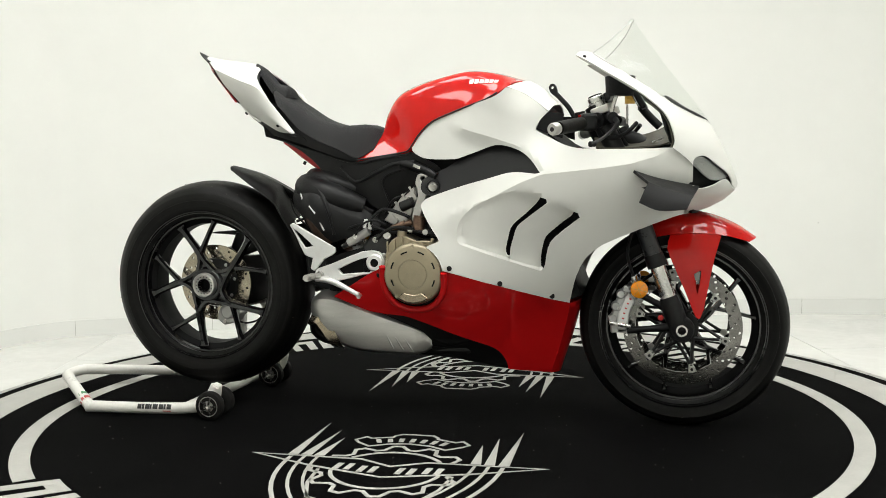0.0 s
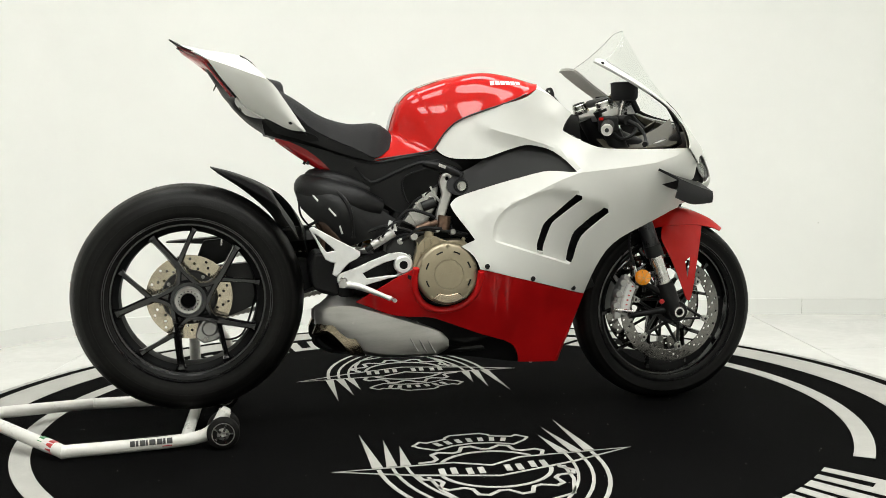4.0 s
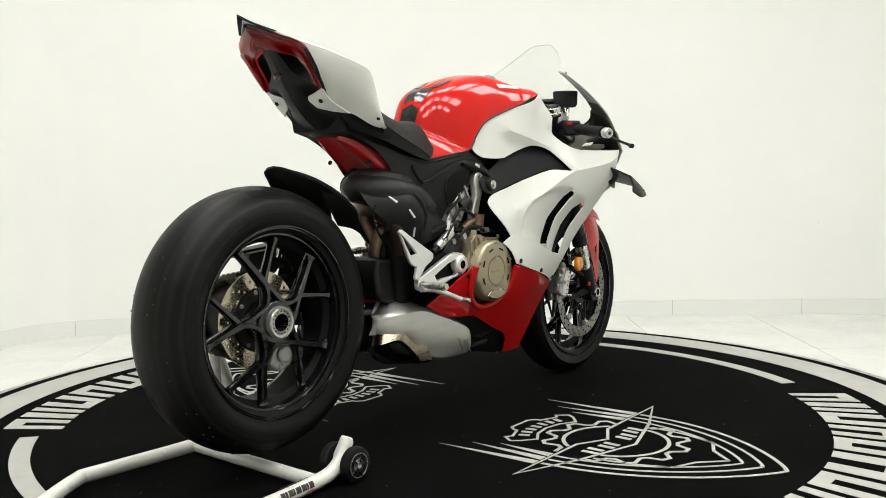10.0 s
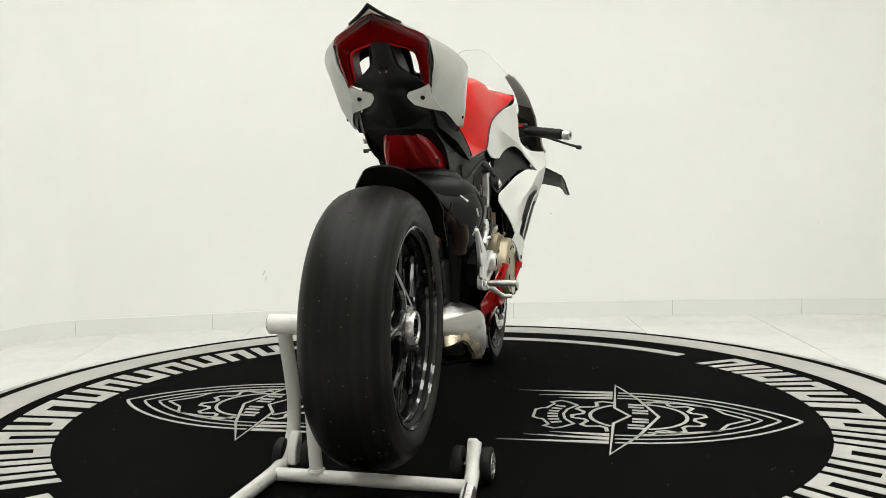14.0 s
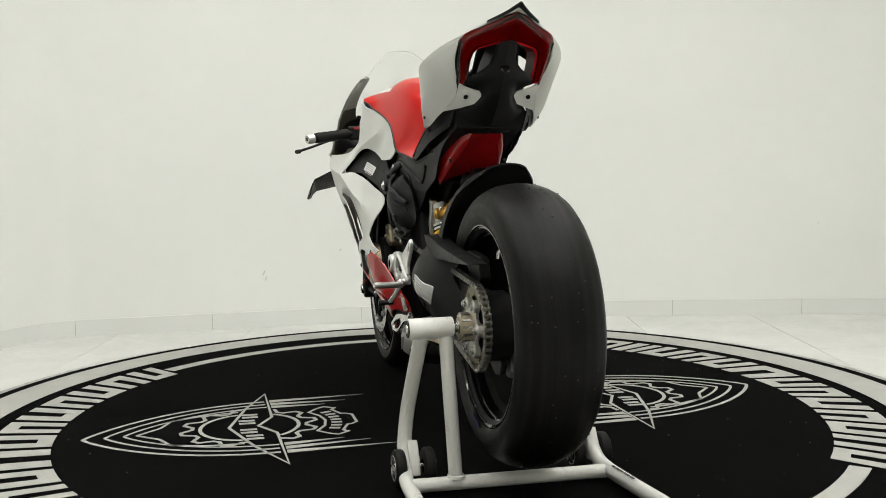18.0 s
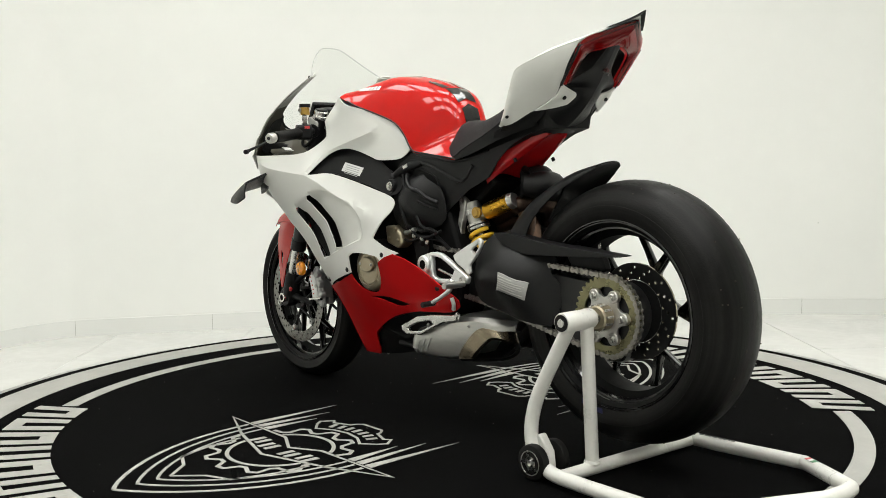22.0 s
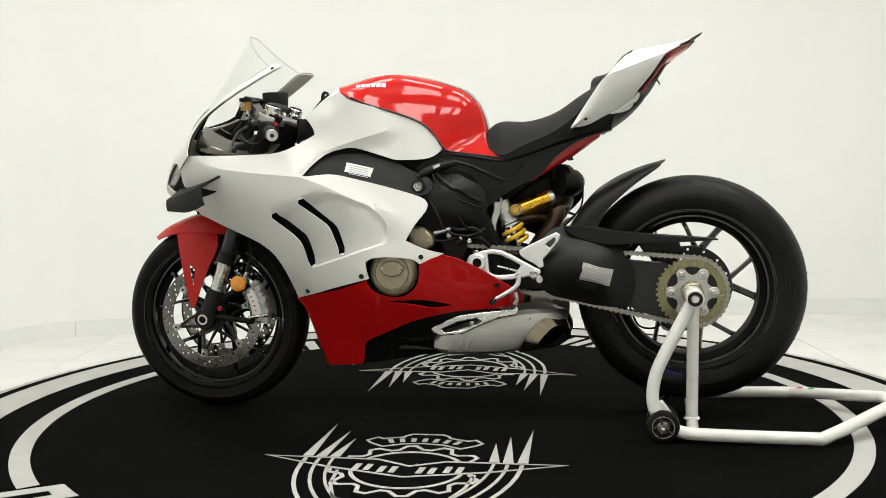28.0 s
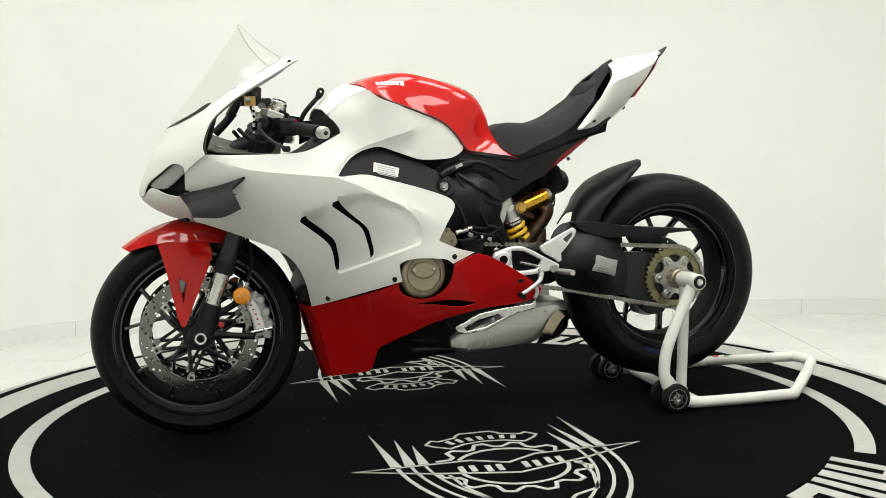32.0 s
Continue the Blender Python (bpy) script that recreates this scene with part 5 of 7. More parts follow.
def build_tank_and_seat():
    t = sheet(TANK, M_RED, "fuel_tank", "gloss red fuel tank with a dark pad", 0.003, 5, 5, sharp=60)
    # the pad and the brand word lie on the tank's own surface
    R = [smoothed(r, 5, False, 200) for r in TANK]
    net = [smoothed([r[j] for r in R], 5, False, 200) for j in range(len(R[0]))]

    def on_tank(i, j, s, lift=.0012):
        i, j = min(max(i * 5, 0), len(net[0]) - 1.001), min(max(j * 5, 0), len(net) - 1.001)
        a, b = int(i), int(j)
        u, v = i - a, j - b
        p, q, r_, o = net[b][a], net[b][a + 1], net[b + 1][a], net[b + 1][a + 1]
        at = p * (1 - u) * (1 - v) + q * u * (1 - v) + r_ * (1 - u) * v + o * u * v
        n = (q - p).cross(r_ - p).normalized()
        n = n if n.z > 0 or n.x < 0 else -n
        at = at + (n if n.z > -.2 else -n) * lift
        return (at.x, s * at.y, at.z)

    def decal(name, corners, s, mat, label, nn=6):
        V = []
        for a in range(nn + 1):
            for b in range(nn + 1):
                u, v = a / nn, b / nn
                i = (corners[0][0] * (1 - u) + corners[3][0] * u) * (1 - v) + (corners[1][0] * (1 - u) + corners[2][0] * u) * v
                j = (corners[0][1] * (1 - u) + corners[3][1] * u) * (1 - v) + (corners[1][1] * (1 - u) + corners[2][1] * u) * v
                V.append(on_tank(i, j, s))
        F = [[a * (nn + 1) + b, a * (nn + 1) + b + 1, (a + 1) * (nn + 1) + b + 1, (a + 1) * (nn + 1) + b] for a in range(nn) for b in range(nn)]
        if s < 0:
            F = [f[::-1] for f in F]
        part(name, thicken(V, F, -.0006), mat, t, label)

    for s in (-1, 1):
        # dark bar along the tank's lower edge: the shadow gap put into colour
        part("tank_gap_shade", tube([on_tank(i * .25, 2.97, s, .001) for i in range(2, 33)], .0026, 8), M_DARK, t, "dark bar for the shadow gap under the tank edge")
        for q in ([(5.75, 0), (5.95, .6), (7.35, .66), (7.55, 0)], [(4.7, 0), (4.5, .55), (5.6, .62), (5.45, 0)], [(4.4, .28), (3.5, .48), (3.62, .60), (4.4, .60)]):
            decal("pad_shape", q, s, M_GLOSSBLACK, "black tank pad segment")
        # brand word as plain white bars
        for k in range(6):
            i, j = .78 + k * .19, 1.78 - k * .03
            decal("brand_bar", [(i, j), (i, j + .25), (i + .15, j + .23), (i + .15, j - .02)], s, M_STICKER, "plain white bar of a brand word", 2)
    sheet([[(.287, 0, .999), (.272, .10, .993), (.251, .188, .973)], [(.325, 0, .975), (.315, .10, .966), (.300, .176, .952)], [(.372, 0, .930), (.367, .10, .922), (.363, .168, .904)]],
          M_WHITE, "tank_front_cover", "satin white cover before the tank", 0.003)
    # seat
    seat = sheet([[(-.505, 0, .995), (-.498, .07, .988), (-.47, .112, .945)], [(-.435, 0, .951), (-.43, .08, .945), (-.405, .120, .880)],
                  [(-.36, 0, .905), (-.36, .09, .898), (-.345, .130, .842)], [(-.28, 0, .880), (-.28, .09, .874), (-.265, .132, .808)],
                  [(-.20, 0, .880), (-.20, .08, .872), (-.212, .130, .784)], [(-.157, 0, .858), (-.157, .06, .848), (-.168, .105, .808)]], M_SEAT, "seat", "black textured rider seat", 0.004, 5, 4, sharp=60)
    for s in (-1, 1):
        part("seat_seam", tube([(-.435, s * .08, .947), (-.36, s * .091, .899), (-.28, s * .091, .875), (-.20, s * .081, .873)], 0.0018, 6, 4), M_BLACK, seat)
        # side skirt between the seat and the panel
        part("seat_skirt", patch([[(-.47, s * .112, .945), (-.405, s * .122, .880), (-.345, s * .132, .842), (-.265, s * .134, .808), (-.212, s * .132, .784)],
                                  [(-.50, s * .09, .862), (-.44, s * .11, .850), (-.36, s * .125, .818), (-.28, s * .130, .790), (-.214, s * .129, .774)]], 3, 3, .003, s < 0), M_BLACK, bike)
    part("seat_base", plate([(-.53, .905), (-.45, .905), (-.25, .84), (-.19, .80), (-.25, .765), (-.32, .775), (-.45, .835), (-.52, .855)], -.088, .088), M_INNER, bike)
    # tail hump pad
    sheet([[(-.582, 0, 1.083), (-.577, .020, 1.077), (-.568, .034, 1.064)], [(-.552, 0, 1.064), (-.549, .026, 1.056), (-.545, .040, 1.032)], [(-.513, 0, 1.020), (-.511, .028, 1.010), (-.510, .044, .984)],
           [(-.470, 0, 1.005), (-.472, .036, .997), (-.48, .052, .975)], [(-.462, 0, .975), (-.465, .05, .968), (-.475, .08, .945)]], M_SEAT, "tail_pad", "black padded tail hump", 0.004, 4, 4, sharp=60)


build_tank_and_seat()


def build_tail():
    crease = [(-.668, .116, 1.060), (-.62, .150, 1.041), (-.56, .174, 1.017), (-.507, .178, .995), (-.466, .164, .944), (-.410, .136, .862)]
    top = [[(-.762, 0, 1.115), (-.713, .062, 1.088), crease[0]], [(-.69, 0, 1.098), (-.660, .085, 1.072), crease[1]], [(-.61, 0, 1.086), (-.60, .100, 1.058), crease[2]],
           [(-.575, 0, 1.078), (-.556, .112, 1.044), crease[3]], [(-.565, 0, 1.072), (-.530, .118, 1.026), (-.476, .158, .957)]]
    tail = sheet(top, M_WHITE, "tail_cowl", "satin white tail cowl, pointed up", 0.0035, 4, 4, sharp=30)
    sheet([[(x + .004, y * .94, z - .012) for x, y, z in r] for r in top], M_BLACK, "tail_lining", "", .002, 3, 3, parent=tail)
    low = [(-.590, .100, .957), (-.575, .102, .936), (-.548, .098, .914), (-.505, .122, .894), (-.455, .136, .868), (-.408, .134, .860)]
    for s in (-1, 1):
        rows = [[(x + .003, s * (y - .010), z + .0005) for x, y, z in crease], [(x, s * y, z) for x, y, z in crease], [(x * .5 + a * .5 - .004, s * (y * .5 + b * .5 + .012), z * .5 + c * .5) for (x, y, z), (a, b, c) in zip(crease, low)], [(x, s * y, z) for x, y, z in low]]
        part("tail_lining", patch([[(x + .006, y * .94 - s * .004, z - .010) for x, y, z in r] for r in rows[1:]], 3, 3, .002, s < 0), M_BLACK, tail)
        side = part("tail_side_panel", patch(rows, 4, 4, .0035, s < 0), M_WHITE, bike, "satin white tail side panel", sharp=30)
        e = part("tail_ear", patch([[(-.598, s * .101, .960), (-.572, s * .104, .928), (-.520, s * .120, .897)], [(-.600, s * .080, .949), (-.580, s * .080, .927), (-.550, s * .088, .903)], [(-.596, s * .048, .940), (-.588, s * .042, .930), (-.572, s * .056, .912)]], 3, 3, .004, s < 0),
                 M_WHITE, side, "white mounting ear")
        part("tail_screw", moved(lathe([(0, .003), (.005, .003), (.006, 0), (0, 0)], 10), pose(-.584, s * .080, .9285, 0, 0, 0) @ pose(0, 0, 0, 0, 0, 90) @ pose(0, 0, 0, -38)), M_INNER, e)
        part("tail_screw", bolt((-.450, s * .1515, .886), .006, .004, s), M_INNER, side)
        out_ = [(-.600, s * .101, .962), (-.668, s * .114, 1.056), (-.713, s * .060, 1.086), (-.754, 0, 1.110)]
        mid = [(-.610, s * .098, .963), (-.673, s * .102, 1.046), (-.708, s * .053, 1.070), (-.738, 0, 1.088)]
        inn = [(-.604, s * .084, .963), (-.655, s * .080, 1.030), (-.680, s * .044, 1.046), (-.690, 0, 1.056)]
        lens = part("tail_light", patch([out_, mid, inn], 4, 4, .003, s < 0), M_REDLENS, bike, "dark red tail light lens")
        part("light_bed", patch([[(x + .010, y * .97, z - .002) for x, y, z in r] for r in (out_, mid, inn)], 3, 3, .002, s < 0), M_REDDARK, lens)
        part("light_rim", tube([(-.596, s * .1025, .958), (-.640, s * .110, 1.012), (-.670, s * .115, 1.051)], .0028, 8, 3), M_BLACK, lens)
    # thin black lip over the light
    sheet([[(-.778, 0, 1.127), (-.752, .028, 1.108), (-.720, .062, 1.091)], [(-.742, 0, 1.109), (-.730, .030, 1.099), (-.708, .062, 1.0885)]], M_BLACK, "tail_lip", "thin black lip of the tail", .0035)
    # black tongue that carries the light; an opening stays on each side of it
    tongue = [[(-.694, .0, 1.066), (-.690, .018, 1.062), (-.676, .024, 1.048)], [(-.662, 0, 1.015), (-.656, .022, 1.012), (-.64, .034, 1.005)], [(-.634, 0, .968), (-.630, .030, .972), (-.606, .088, .964)],
              [(-.618, 0, .948), (-.611, .034, .950), (-.580, .070, .952)], [(-.602, 0, .926), (-.594, .036, .927), (-.545, .055, .925)], [(-.560, 0, .885), (-.545, .05, .888), (-.515, .100, .895)], [(-.497, 0, .842), (-.492, .055, .844), (-.475, .102, .866)]]
    un = sheet(tongue, M_BLACK, "undertail", "black undertail with a central tongue", .004, 4, 3)
    # depth of the two openings beside the tongue
    for s in (-1, 1):
        duct = [(-.604, s * .086, .963), (-.655, s * .082, 1.030), (-.680, s * .044, 1.048), (-.690, s * .026, 1.056)]
        part("opening_wall", patch([duct, [(x + .085, y, z + .008) for x, y, z in duct]], 2, 3, .002, s > 0), M_BLACK, un)
        stem = [(-.678, s * .024, 1.046), (-.642, s * .034, 1.004), (-.622, s * .040, .970)]
        part("tongue_wall", patch([stem, [(x + .085, y, z + .008) for x, y, z in stem]], 2, 3, .002, s < 0), M_BLACK, un)
    part("tongue_emblem", moved(lathe([(0, .004), (.010, .004), (.012, 0), (0, 0)], 20), pose(-.652, 0, .992, 0, 0, 90) @ pose(0, 0, 0, 28)), M_GLOSSBLACK, un)
    part("light_back", patch([[(-.66, .045, 1.055), (-.66, 0, 1.065), (-.66, -.045, 1.055)], [(-.60, .04, 1.07), (-.60, 0, 1.075), (-.60, -.04, 1.07)]], 3, 3, .004), M_BLACK, un)
    for s in (-1, 1):
        part("tail_side", patch([[(-.545, s * .095, .912), (-.50, s * .118, .900), (-.44, s * .128, .872), (-.38, s * .130, .850)], [(-.49, s * .098, .858), (-.46, s * .106, .850), (-.42, s * .115, .838), (-.36, s * .122, .820)]], 3, 3, .003, s < 0), M_BLACK, un)
        rows = [[(-.490, s * .036, .846), (-.455, s * .056, .836), (-.38, s * .076, .816), (-.30, s * .086, .765)], [(-.478, s * .042, .832), (-.43, s * .062, .806), (-.37, s * .074, .770), (-.295, s * .082, .725)],
                [(-.470, s * .036, .826), (-.42, s * .052, .790), (-.36, s * .066, .752), (-.29, s * .076, .708)]]
        sf = part("subframe", patch(rows, 4, 4, .006, s < 0), M_REDCAST, bike, "dark glossy red subframe casting")
        for x, z in ((-.40, .785),):
            part("clip", box((x, s * .074, z - .012), (.008, .006, .010), Matrix.Rotation(.5, 3, "Y")), M_BLACK, sf, smooth=False)
    g = patch([[(-.484, .036, .843), (-.470, 0, .848), (-.484, -.036, .843)], [(-.39, .058, .785), (-.375, 0, .800), (-.39, -.058, .785)], [(-.285, .076, .718), (-.27, 0, .740), (-.285, -.076, .718)]], 4, 4, .006)
    part("subframe_bridge", g, M_REDCAST, bike, "dark glossy red subframe underside")


build_tail()


def arc(c, r, a0, a1, n=16):
    return [(c[0] + r * math.cos(radians(a0 + (a1 - a0) * k / n)), c[1] + r * math.sin(radians(a0 + (a1 - a0) * k / n))) for k in range(n + 1)]


def circle(c, r, n=24):
    return arc(c, r, 0, 360 - 360 / n, n - 1)


def build_engine():
    core = [(-.16, .62), (-.10, .70), (.05, .755), (.25, .74), (.36, .66), (.37, .45), (.33, .28), (.05, .22), (-.12, .27), (-.20, .38), (-.21, .5)]
    # fillers for the hidden insides; the shade there is their near-black colour
    part("engine_block", plate(core, -.105, .105), M_INNER, bike, "engine block filler, inner shade put into its black", bevel=.01)
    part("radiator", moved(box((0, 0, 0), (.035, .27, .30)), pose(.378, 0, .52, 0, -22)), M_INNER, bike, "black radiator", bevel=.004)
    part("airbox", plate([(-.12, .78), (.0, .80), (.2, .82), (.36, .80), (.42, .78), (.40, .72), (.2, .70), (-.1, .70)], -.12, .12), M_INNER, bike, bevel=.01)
    # clutch cover, right
    c = (-.022, -.168, .4515)
    cov = part("clutch_cover", lathe([(.0, -.0505), (.040, -.0505), (.0405, -.0485), (.043, -.0485), (.0435, -.0505), (.080, -.049), (.0865, -.045), (.089, -.038), (.0895, .03), (.0, .03)], 64, c), M_BRONZE, bike, "bronze-coloured magnesium clutch cover", sharp=50)
    part("cover_gasket", lathe([(.0895, -.012), (.0945, -.012), (.0945, .03), (.0895, .03)], 56, c, True), M_INNER, cov)
    # slots laid on as near-black plates, shade put into the colour
    for k in range(8):
        a0 = 14 + 45 * k
        part("cover_slot", moved(plate(arc((0, 0), .064, a0, a0 + 17, 6) + arc((0, 0), .068, a0 + 17, a0, 6), -.0515, -.0490), Matrix.Translation(c)), M_INNER, cov, smooth=False)
    part("cover_foot", moved(plate(arc((0, 0), .083, 236, 304, 10) + arc((0, 0), .058, 296, 244, 8), -.0535, -.045), Matrix.Translation(c)), M_TIP, cov, "darker bronze cover segment", bevel=.003)
    for a in (232, 308, 20, 160, 90):
        part("cover_bolt", bolt((c[0] + .080 * math.cos(radians(a)), c[1] - .046, c[2] + .080 * math.sin(radians(a))), .006, .005, -1), M_BRONZE, cov)
    for k in range(5):
        part("brand_bar", box((c[0] - .018 + k * .009, c[1] - .051, c[2]), (.006, .001, .006)), M_BRONZE, cov, "plain bar of a brand word", smooth=False)
    # alternator cover, left
    c = (.104, .178, .452)
    alt = part("alternator_cover", lathe([(.0, .026), (.046, .026), (.0475, .021), (.0505, .021), (.052, .0265), (.061, .025), (.067, .020), (.070, .010), (.070, -.04), (.0, -.04)], 56, c), M_BRONZE, bike, "bronze-coloured magnesium alternator cover", sharp=50)
    part("cover_ring", lathe([(.070, .004), (.084, -.004), (.086, -.04), (.070, -.04)], 48, c, True), M_INNER, alt)
    hexa = [(c[0] + r * math.cos(radians(a)), c[2] + .012 + r * .8 * math.sin(radians(a))) for r, a in ((.038, 0), (.032, 50), (.030, 90), (.032, 130), (.038, 180), (.032, 225), (.030, 270), (.032, 315))]
    part("cover_boss", plate(hexa, c[1] + .026, c[1] + .036), M_BRONZE, alt, bevel=.003)
    for dx in (-.028, .028):
        part("cover_bolt", bolt((c[0] + dx, c[1] + .036, c[2] + .014), .005, .004, 1), M_BOLT, alt)
    for a in (215, 270, 325):
        part("cover_rib", moved(box((.048, .024, 0), (.024, .006, .003)), Matrix.Translation(c) @ pose(0, 0, 0, 0, -a)), M_BRONZE, alt, smooth=False)
    # right side of the engine, seen between the panels
    part("frame_end", plate([(-.022, .735), (.0, .742), (.020, .72), (.012, .69), (.000, .655), (-.018, .60), (-.028, .575), (-.046, .585), (-.038, .63), (-.022, .675), (-.030, .71)], -.150, -.128, [circle((-.006, .722), .006, 10)], 2), M_ALU, bike, "cast aluminium frame end", bevel=.004)
    head = part("cylinder_head", plate([(-.135, .60), (-.055, .70), (-.028, .70), (-.036, .64), (-.06, .60), (-.085, .575)], -.125, -.10, (), 1), M_ALU, bike, "cast aluminium cylinder head", bevel=.004)
    for k in range(4):
        part("head_rib", moved(box((0, 0, 0), (.006, .008, .055)), pose(-.105 + k * .022, -.127, .610 + k * .022, 0, -32)), M_ALU, head, smooth=False)
    for x, z in ((-.053, .665), (-.066, .642), (-.095, .60), (-.04, .69)):
        part("head_bolt", bolt((x, -.126, z), .007, .006, -1), M_BOLT, head)
    part("crankcase", plate([(-.118, .47), (-.105, .53), (-.08, .555), (-.05, .558), (-.02, .545), (.03, .545), (.045, .53), (.04, .44), (-.08, .42)], -.185, -.10, (), 2), M_BRONZE, bike, "bronze-coloured crankcase", bevel=.008)
    part("gear_case", plate([(-.20, .44), (-.19, .53), (-.15, .56), (-.11, .565), (-.10, .52), (-.11, .45)], -.16, -.09, (), 2), M_DARK, bike, "dark gearbox case", bevel=.008)
    for x, z, r in ((-.115, .555, .011), (-.045, .572, .007), (.0, .565, .008)):
        part("engine_fitting", cyl((x, -.15, z), (x + .004, -.172, z + .004), r, 12), M_ALU, bike, "small aluminium engine fitting")
    part("oil_filler", cyl((-.072, -.165, .535), (-.066, -.165, .572), .014, 16), M_BRONZE, bike)
    part("sensor", cyl((-.022, -.15, .575), (-.016, -.15, .615), .019, 18), M_PIPE, bike, "brown coupling")
    part("sensor", cyl((-.10, -.155, .575), (-.06, -.15, .592), .012, 12), M_PIPE, bike)
    part("actuator", cyl((-.232, -.165, .535), (-.168, -.165, .572), .0125, 16), M_ALU, bike, "aluminium rear master cylinder")
    part("actuator_rod", cyl((-.25, -.165, .524), (-.228, -.165, .537), .008, 12), M_BLACK, bike)
    for path, r in (([(-.165, -.165, .575), (-.155, -.168, .61), (-.12, -.165, .635), (-.07, -.16, .622), (-.045, -.155, .61)], .005), ([(-.24, -.15, .575), (-.19, -.16, .59), (-.14, -.165, .58), (-.10, -.165, .568), (-.04, -.165, .575), (.03, -.16, .558)], .0055),
                    ([(-.16, -.15, .53), (-.13, -.168, .56), (-.09, -.17, .582), (-.03, -.17, .578)], .005), ([(.0, -.13, .60), (.01, -.15, .57), (.05, -.16, .556)], .007), ([(-.13, -.12, .62), (-.10, -.14, .66), (-.08, -.13, .67)], .004)):
        part("hose", tube(path, r, 8, 4), M_BLACK, bike, "black rubber hose")
    for x, z, r in ((-.090, .508, .008), (-.062, .548, .006), (-.125, .500, .007), (.030, .548, .006), (-.150, .545, .009)):
        part("case_bolt", bolt((x, -.186 if x > -.1 else -.161, z), r, .006, -1), M_BRONZE if x > -.1 else M_BOLT, bike)
    part("banjo", cyl((-.212, -.168, .552), (-.206, -.182, .556), .007, 12), M_STEEL, bike, "bright banjo bolt")
    part("brake_line", tube([(-.206, -.178, .558), (-.185, -.182, .590), (-.150, -.176, .604), (-.115, -.165, .590)], .003, 8, 4), M_BLACK, bike, "thin black brake line")
    part("brake_switch", cyl((-.182, -.164, .580), (-.176, -.164, .606), .006, 10), M_STICKER, bike, "pale hose sleeve")
    part("throttle_body", cyl((-.078, -.128, .640), (-.040, -.132, .655), .015, 16), M_DARK, bike)
    part("copper_plug", cyl((-.060, -.150, .590), (-.038, -.152, .598), .009, 12), M_PIPE, bike, "copper coloured plug")
    for k in range(5):
        part("case_rib", box((-.105 + k * .022, -.188, .528 + .006 * (2 - abs(k - 2))), (.004, .006, .030)), M_BRONZE, bike, smooth=False)
    part("hose_clip", cyl((-.165, -.165, .577), (-.162, -.166, .598), .006, 10), M_STICKER, bike, "white hose sleeve")
    # left side of the engine
    cover = [(.035, .70), (.02, .735), (-.02, .748), (-.065, .742), (-.105, .722), (-.148, .698), (-.163, .665), (-.163, .624), (-.14, .59), (-.10, .575), (-.048, .565), (-.01, .562), (.034, .594), (.045, .64)]
    lc = part("cylinder_cover", shell(cover, field([(0, .65, .165), (-.1, .65, .160), (-.16, .65, .125), (.03, .60, .15), (-.05, .745, .120), (-.06, .70, .172), (-.09, .62, .166), (-.05, .57, .135), (.03, .72, .13), (-.14, .60, .12)]), 1, .006, (), .02, 2), M_BLACKMATT, bike, "matt black cylinder cover")
    part("cover_ridge", tube([(-.02, .145, .735), (-.045, .167, .715), (-.07, .173, .695), (-.095, .167, .688), (-.12, .155, .668), (-.15, .14, .655)], .006, 8, 4), M_BLACKMATT, lc)
    part("cover_ridge", tube([(.0, .160, .665), (-.02, .168, .63), (-.035, .164, .59), (-.03, .150, .572)], .005, 8, 4), M_BLACKMATT, lc)
    part("cover_ridge", tube([(-.085, .166, .615), (-.10, .162, .59), (-.11, .150, .578)], .004, 8, 4), M_BLACKMATT, lc)
    part("cover_ridge", tube([(-.01, .155, .735), (-.03, .166, .70), (-.06, .168, .675), (-.10, .163, .655), (-.15, .14, .635)], .003, 8, 4), M_BLACKMATT, lc)
    part("case_left", plate([(.068, .58), (.03, .582), (-.005, .56), (-.012, .53), (.01, .515), (.06, .53)], .12, .165, (), 2), M_BRONZE, bike, "bronze-coloured engine case", bevel=.006)
    part("case_bolt", bolt((.018, .165, .572), .008, .006, 1), M_BRONZE, bike)
    part("gearbox_left", plate([(-.02, .56), (-.10, .57), (-.17, .53), (-.16, .46), (-.05, .45), (.0, .48)], .05, .092, (), 2), M_INNER, bike, bevel=.008)
    part("bracket_rod", cyl((-.012, .15, .562), (-.06, .15, .575), .007, 10), M_ALU, bike)
    part("hose", tube([(-.06, .14, .578), (-.09, .15, .572), (-.12, .145, .578), (-.15, .14, .565)], .006, 8, 4), M_BLACK, bike, "black rubber hose")
    for path, r in (([(.02, .145, .545), (-.04, .152, .540), (-.09, .146, .552), (-.15, .130, .545)], .0045), ([(-.03, .150, .585), (-.07, .155, .560), (-.12, .150, .556), (-.16, .135, .575)], .004),
                    ([(-.10, .135, .575), (-.14, .130, .552), (-.17, .115, .520)], .006)):
        part("hose", tube(path, r, 8, 4), M_BLACK, bike, "black rubber hose")
    for x, z, r in ((.045, .545, .006), (.005, .540, .006), (-.055, .556, .008), (-.115, .540, .007), (-.135, .505, .009)):
        part("case_bolt", bolt((x, .150 if x < 0 else .165, z), r, .007, 1), M_BOLT if x < -.05 else M_BRONZE, bike)
    part("shift_sensor", cyl((-.075, .135, .535), (-.100, .140, .545), .011, 14), M_DARK, bike)
    part("cable_tie", cyl((-.088, .150, .549), (-.092, .150, .551), .0075, 10), M_STICKER, bike, "pale cable tie")
